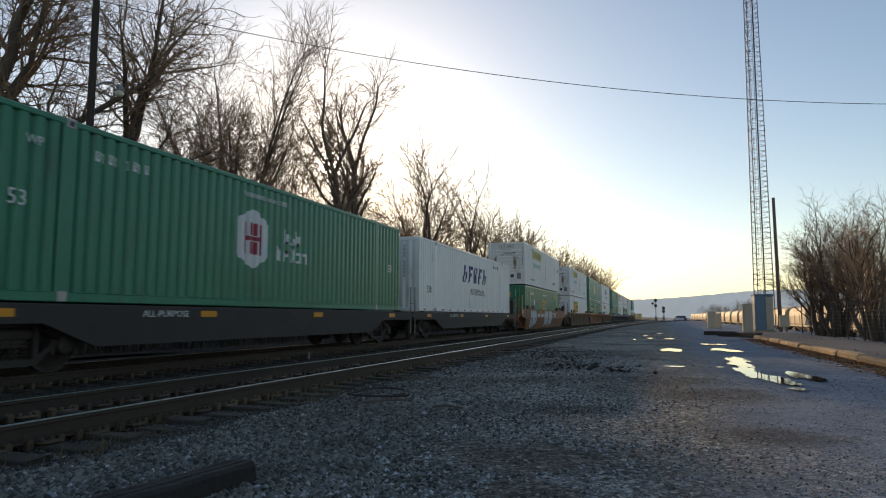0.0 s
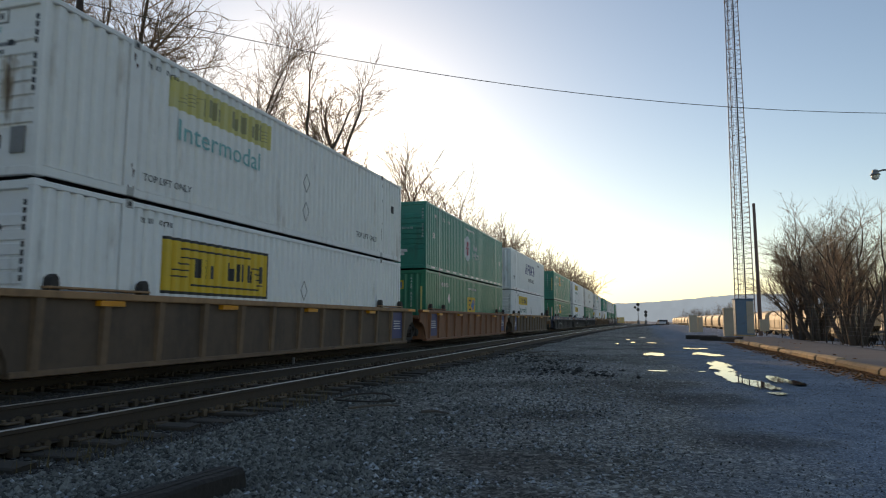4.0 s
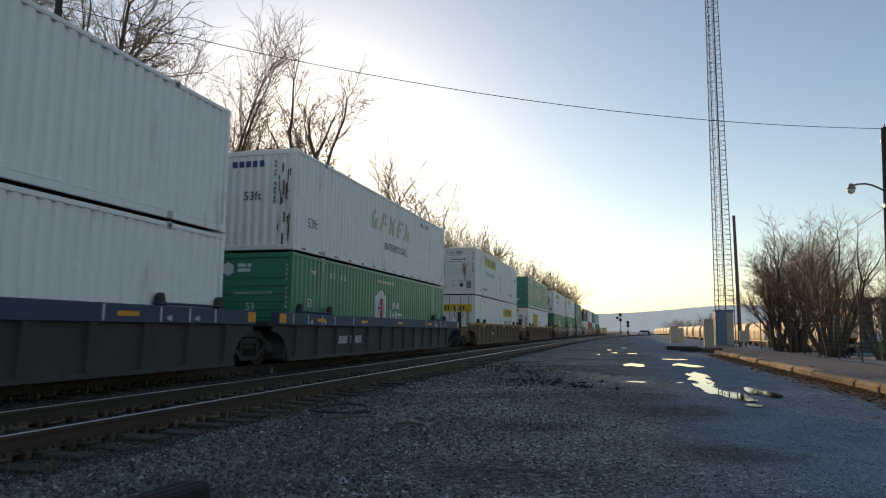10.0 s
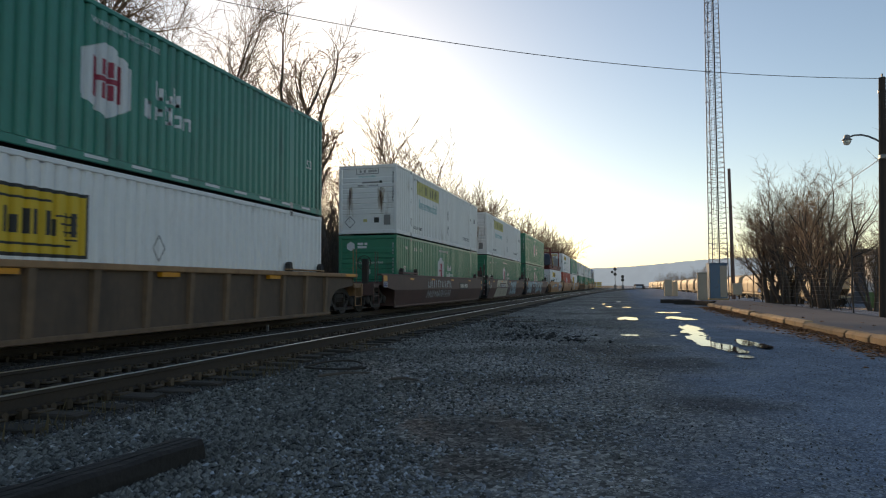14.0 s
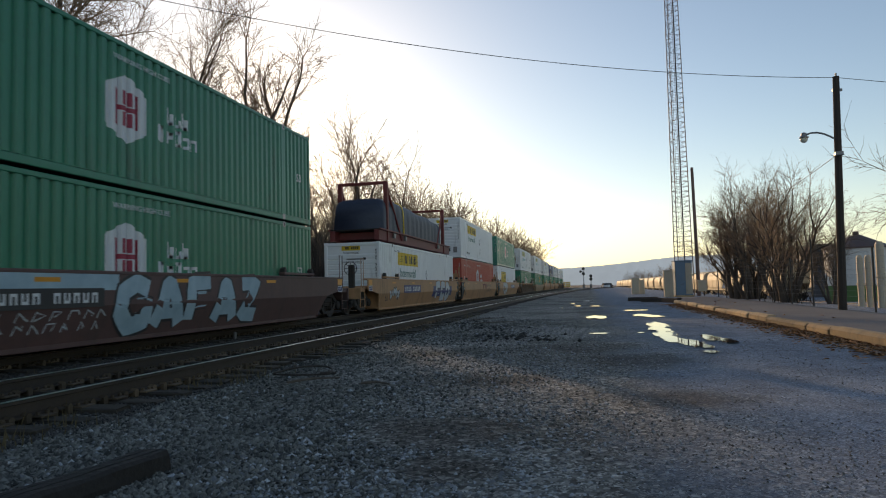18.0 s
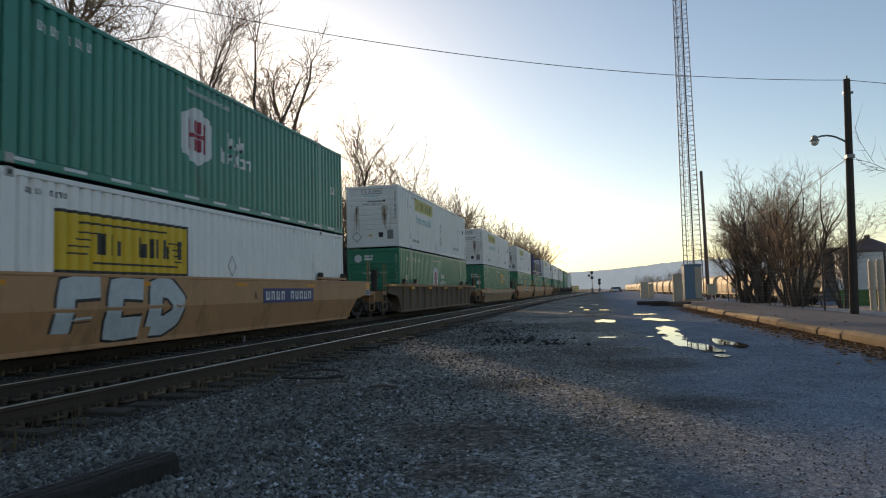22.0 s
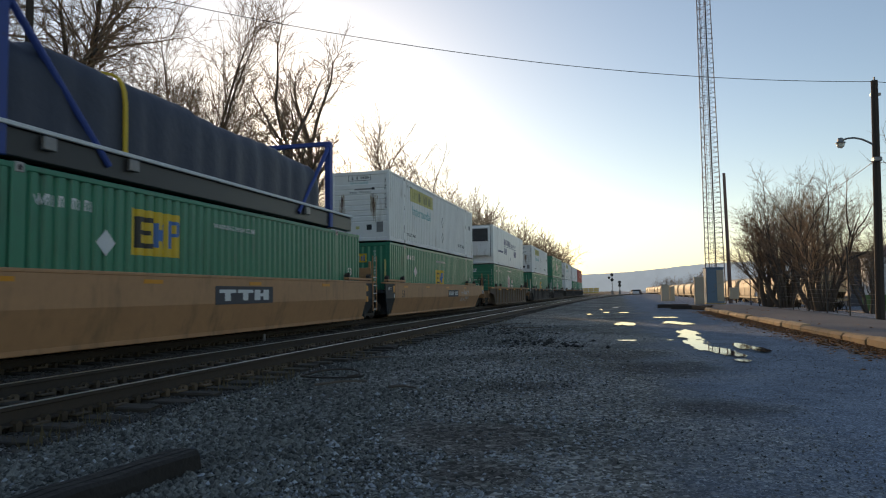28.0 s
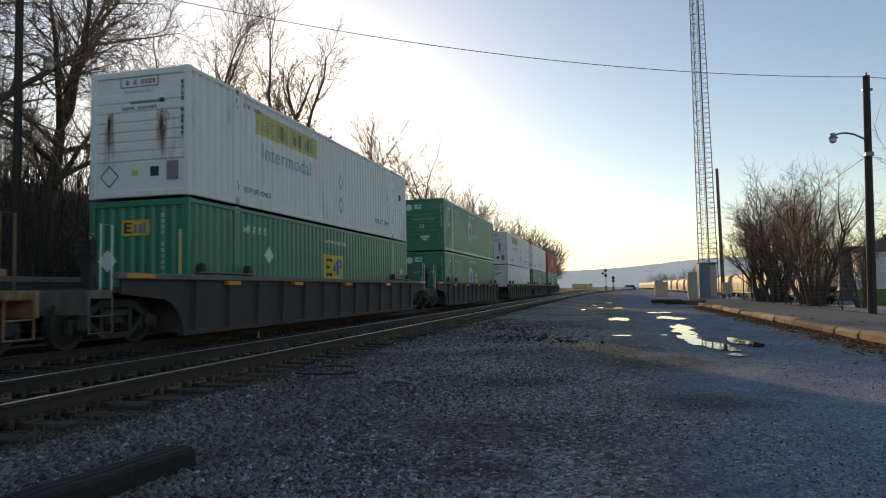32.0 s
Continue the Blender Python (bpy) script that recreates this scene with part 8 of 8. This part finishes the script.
def puddles():
    """Shallow water with a ragged edge where stones break through."""
    dx, dy = 0.022, 0.06
    for k, pool in enumerate(POOLS):
        s = Shape()
        index = {}
        x0, x1 = min(p[0] - 1.6 * p[2] for p in pool), max(p[0] + 1.6 * p[2] for p in pool)
        y0, y1 = min(p[1] - 1.6 * p[3] for p in pool), max(p[1] + 1.6 * p[3] for p in pool)
        cx, cy = (x0 + x1) / 2, (y0 + y1) / 2

        def corner(i, j):
            if (i, j) not in index:
                index[i, j] = len(s.v)
                s.v.append((x0 + i * dx - cx, y0 + j * dy - cy, 0))
            return index[i, j]
        for j in range(int((y1 - y0) / dy)):
            for i in range(int((x1 - x0) / dx)):
                x, y = x0 + (i + 0.5) * dx, y0 + (j + 0.5) * dy
                depth = max(1 - math.hypot((x - px - lean * (y - py)) / rx, (y - py) / ry) for px, py, rx, ry, lean in pool)
                depth += 0.55 * noise.noise((x * 3.2, y * 0.9, 7.0)) + 0.30 * noise.noise((x * 11, y * 3.2, 2.0)) + 0.16 * noise.noise((x * 30, y * 10, 5.0))
                if depth > (0.10 if len(pool) > 1 or pool[0][3] > 1 else -0.25):
                    s.f.append((corner(i, j), corner(i + 1, j), corner(i + 1, j + 1), corner(i, j + 1)))
        me = bpy.data.meshes.new("puddle")
        me.from_pydata(s.v, [], s.f)
        me.materials.append(M["water"])
        tagged(put("puddle", me, m=pose(cx, cy, -0.198)), "shallow still puddle reflecting the sky", "puddle", "puddles on the lot", kind="structure")


puddles()


# ---------------------------------------------------------------- loose things on the ground
def loose():
    t = thing("timber", "dark squared railway tie lying on the gravel", "timber", "loose timbers", m=pose(-2.85, 4.12, -0.23, 0, 0, -7))
    s = Shape()
    ring = [(-0.12, 0.0), (-0.125, 0.06), (-0.12, 0.128), (-0.10, 0.15), (-0.045, 0.152), (-0.038, 0.142), (-0.03, 0.152), (0.035, 0.153), (0.042, 0.139), (0.05, 0.152), (0.10, 0.15), (0.12, 0.128), (0.125, 0.06), (0.12, 0.0)]
    n, rows = len(ring), 41
    for j in range(rows):
        y = -2.5 + 2.5 * j / (rows - 1)
        for i, (x, z) in enumerate(ring):
            k = 0.010 * noise.noise((x * 9, y * 3.0, z * 9)) + 0.006 * noise.noise((x * 30, y * 9, z * 30))
            s.v.append((x + (k if abs(x) > 0.1 else 0), y + 0.03 * noise.noise((x * 14, z * 14, 5)) * (j in (0, rows - 1)), z + (k if z > 0.1 else 0)))
    for j in range(rows - 1):
        for i in range(n):
            s.f.append((j * n + i, j * n + (i + 1) % n, (j + 1) * n + (i + 1) % n, (j + 1) * n + i))
    s.f += [tuple(range(n)), tuple((rows - 1) * n + i for i in range(n))]
    part("baulk", s, M["old_timber"], t)
    part("end_iron", Shape().prism([(-0.012, 0.03), (-0.004, 0.03), (-0.004, 0.12), (-0.012, 0.12)], -0.06, 0.05), M["plate"], t)
    for x, y, ln, a in ((-3.47, 8.22, 0.7, 41), (-2.55, 7.93, 0.38, -8), (-4.2, 11.5, 0.7, 40), (-3.0, 21.5, 1.5, 30), (-3.6, 24.0, 2.0, 60)):
        k = thing("stick", "thin dark broken stick lying on the gravel", "stick", "loose sticks", m=pose(x, y, -0.2, 0, 0, a))
        part("stem", Shape().tube((-ln / 2, 0, 0.02), (0.0, 0.03, 0.035), 0.018, 0.016, 6).tube((0.0, 0.03, 0.035), (ln / 2, 0, 0.02), 0.016, 0.01, 6), M["bark"], k)
    for x, y in ((-5.6, 17.3), (-8.89, 15.85)):
        k = thing("marker_stake", "short pale marker stake beside the rail", "stake", m=pose(x, y, -0.2))
        part("stake", Shape().bevel_box(-0.03, 0.03, -0.03, 0.03, 0, 0.17, 0.008), M["galv"], k)
    rng = random.Random(15)
    s = Shape()
    for cx, cy, wx, wy, n in ((-3.8, 22.6, 0.35, 1.6, 130), (-2.7, 18.6, 0.45, 1.1, 200), (-1.9, 15.6, 0.6, 0.5, 230), (-0.9, 14.3, 0.4, 0.25, 60)):
        for i in range(n):
            u, v = rng.gauss(0, 1), rng.gauss(0, 1)
            x, y = cx + wx * u, cy + wy * v
            if noise.noise((x * 1.6, y * 0.9, 8)) < -0.05 or x < -4.6:
                continue
            r = 0.012 + 0.06 * rng.random() ** 2.5
            chunk(s, rng, x, y, -0.215 + r * 0.3 + 0.03 * max(0, 1 - u * u - v * v), r, 0.55)
    me = bpy.data.meshes.new("rubble")
    me.from_pydata(s.v, [], s.f)
    me.materials.append(M["clod"])
    tagged(put("rubble", me), "dark broken asphalt and dirt clods in a low heap", "rubble", kind="stuff")


def chunk(s, rng, x, y, z, r, flat=0.75):
    k = len(s.v)
    a = rng.random() * 6.283
    c, q = math.cos(a), math.sin(a)
    j = lambda: r * (0.6 + 0.7 * rng.random())
    pts = [(j(), 0.3 * (j() - r), 0), (-j(), 0.3 * (j() - r), 0), (0.3 * (j() - r), j(), 0), (0.3 * (j() - r), -j(), 0), (0.5 * (j() - r), 0.5 * (j() - r), j() * flat), (0, 0, -j() * flat)]
    s.v += [(x + u * c - v * q, y + u * q + v * c, z + w) for u, v, w in pts]
    s.f += [(k, k + 2, k + 4), (k + 2, k + 1, k + 4), (k + 1, k + 3, k + 4), (k + 3, k, k + 4), (k + 2, k, k + 5), (k + 1, k + 2, k + 5), (k + 3, k + 1, k + 5), (k, k + 3, k + 5)]


loose()


def cable():
    """A stiff length of cable lying in a loop beside the near rail."""
    pts = []
    for i in range(27):
        a = -0.6 + 5.6 * i / 26
        pts.append((0.55 * math.cos(a) + 0.02 * i, 0.32 * math.sin(a), 0.02 + 0.05 * max(0.0, math.sin(a * 1.3))))
    t = thing("cable", "stiff dark cable lying in a loop on the gravel", "cable", m=pose(-4.15, 8.9, -0.2, 0, 0, 20))
    part("strand", Shape().rod(pts, 0.014, 6), M["rail"], t)


cable()


def gravel():
    """Loose ballast, thick beside the tracks and thinner on the worn lot."""
    rng = random.Random(21)
    s = Shape()
    oily = Shape()
    pale = Shape()
    n = 0
    while n < 52000:
        r = 3.6 * math.exp(rng.random() * 1.9)
        az = radians(-24 + 82 * rng.random())
        x, y = -r * math.sin(az), r * math.cos(az)
        if x < -13 or x > kerb_x(y) - 0.2 or any(((x - a) / c) ** 2 + ((y - q) / e) ** 2 < 1.5 for a, q, c, e in PUDDLES):
            continue
        dens = 1.0 if x < -2.6 else max(0.30, 1.0 - (x + 2.6) * 0.22)
        dens *= 0.65 + 0.6 * noise.noise((x * 0.55, y * 0.4, 1.5))
        if rng.random() > dens:
            continue
        size = (0.010 + 0.019 * rng.random() ** 1.5) * (1.15 if x < -2 else max(0.45, 0.95 - (x + 2) * 0.14)) * (1 + max(0, r - 8) * 0.03)
        if any(math.hypot(x - a, y - q) < e * 0.75 for a, q, e in OIL[:2]) and rng.random() < 0.9:
            continue
        if -7.4 < x < -4.65 and rng.random() < 0.35:
            continue
        chunk(oily if x < -4.5 + 0.25 * noise.noise((x, y, 4)) else (pale if rng.random() < min(0.7, 0.04 + 0.25 * max(0.0, x + 2.6)) else s), rng, x, y, lot_height(x, y) + 0.003 + size * 0.2, size, 0.7)
        n += 1
    for i in range(16000):
        r = 9.0 * rng.random() ** 0.6
        az = radians(58 + 278 * rng.random()) if r > 3.6 else 6.283 * rng.random()
        x, y = -r * math.sin(az), r * math.cos(az)
        if x < kerb_x(y) - 0.2 and x > -13:
            size = 0.012 + 0.02 * rng.random()
            chunk(s, rng, x, y, lot_height(x, y) + 0.003 + size * 0.2, size, 0.7)
    me = bpy.data.meshes.new("ballast_stones")
    me.from_pydata(s.v, [], s.f)
    me.materials.append(M["stone"])
    tagged(put("ballast_stones", me), "grey crushed stone ballast scattered over the lot", "gravel", kind="stuff")
    me = bpy.data.meshes.new("lot_stones")
    me.from_pydata(pale.v, [], pale.f)
    me.materials.append(M["pale_stone"])
    tagged(put("lot_stones", me), "small pale stones strewn over the worn lot", "gravel", kind="stuff")
    me = bpy.data.meshes.new("track_ballast")
    me.from_pydata(oily.v, [], oily.f)
    me.materials.append(M["oily_stone"])
    tagged(put("track_ballast", me), "dark oil-stained crushed stone between the rails", "gravel", kind="stuff")
    w = Shape()
    for i in range(2200):
        y = 2.5 + 17 * rng.random() ** 1.3
        x = (-5.2 if rng.random() < 0.6 else -4.86) + rng.gauss(0, 0.13)
        if noise.noise((y * 0.9, x * 1.3, 6)) < 0.08 * (y - 4) / 4:
            continue
        a = rng.random() * 6.283
        h = 0.03 + 0.10 * rng.random() ** 2
        d = 0.10 * rng.random()
        q = 0.006 + 0.008 * rng.random()
        w.add([(x, y, -0.235), (x + q * math.sin(a), y - q * math.cos(a), -0.235), (x + d * math.cos(a), y + d * math.sin(a), -0.235 + h)], [(0, 1, 2)])
    for i in range(1300):
        y = 3 + 26 * rng.random() ** 1.4
        x = rng.choice((-4.75, -4.6, -7.9, -5.6)) + rng.gauss(0, 0.22)
        if noise.noise((y * 0.7, x, 3)) < 0.05:
            continue
        a = rng.random() * 6.283
        h = 0.06 + 0.16 * rng.random()
        d = 0.07 * rng.random()
        w.add([(x, y, -0.23), (x + 0.012, y + 0.006, -0.23), (x + d * math.cos(a), y + d * math.sin(a), -0.23 + h)], [(0, 1, 2)])
    me = bpy.data.meshes.new("weeds")
    me.from_pydata(w.v, [], w.f)
    me.materials.append(M["grass"])
    tagged(put("weeds", me), "dry weeds along the near rail", "weeds", kind="stuff")


gravel()


def ties():
    rng = random.Random(2)
    me = []
    for k in range(4):
        b = Shape().bevel_box(-1.3, 1.3, -0.115, 0.115, -0.36, -0.168, 0.015)
        for q in range(len(b.v)):
            x, y, z = b.v[q]
            b.v[q] = (x + rng.uniform(-0.04, 0.04), y + rng.uniform(-0.014, 0.014), z + rng.uniform(-0.012, 0.002))
        me.append(b.mesh("tie", M["tie"]))
    for t, x0, first, count in ((near_track, NEAR_X, 1.0, 130), (far_track, TRAIN_X, 1.0, 130)):
        y = first
        for i in range(count):
            x, yy, h = on_track(y, x0)
            put("tie", me[i % 4], t, m=pose(x + rng.uniform(-0.1, 0.1), yy, rng.uniform(-0.03, -0.005), 0, 0, h + rng.uniform(-1, 1)))
            y += 0.52
        s = Shape()
        while y < 330:
            x, yy, h = on_track(y, x0)
            s.box(x - 1.3, x + 1.3, yy - 0.115, yy + 0.115, -0.36, -0.18)
            y += 0.52
        plate = Shape().bevel_box(-0.18, 0.18, -0.1, 0.1, -0.19, -0.168, 0.006)
        for u in (-0.1, 0.1):
            for v in (-0.06, 0.05):
                plate.bevel_box(u - 0.02, u + 0.02, v - 0.015, v + 0.015, -0.17, -0.135, 0.006)
        for v in (-0.16, 0.16):
            plate.prism([(v - 0.03, -0.225), (v + 0.03, -0.225), (v + 0.035, -0.15), (v, -0.125), (v - 0.035, -0.15)], -0.1, -0.02)
            plate.prism([(v - 0.03, -0.225), (v + 0.03, -0.225), (v + 0.035, -0.15), (v, -0.125), (v - 0.035, -0.15)], 0.02, 0.1)
        plate = plate.mesh("tie_plate", M["plate"])
        for i in range(44):
            for side in (-0.735, 0.735):
                put("tie_plate", plate, t, m=pose(x0 + side, first + 0.52 * i, 0, 0, 0, rng.uniform(-4, 4)))
        far = part("far_ties", s, M["tie"], t)
        tagged(far, kind="stuff")


ties()


def travelled(t):
    """Metres that the train has gone at t seconds."""
    u = t / 32
    return 492.634 * u - 4.44 * u ** 2 - 11.382 * u ** 3 + 7.557 * u ** 4


def motions():
    times = [i * 2.0 for i in range(17)]
    for ob, off, z in MOVING:
        rows = []
        for t in times:
            x, y, h = on_track(off + CL / 2 - travelled(t), TRAIN_X)
            rows.append((t, Matrix.Translation((x, y, z)) @ pose(0, 0, 0, 0, 0, h) @ Matrix.Translation((0, -CL / 2, 0))))
        walk(ob, rows)


motions()
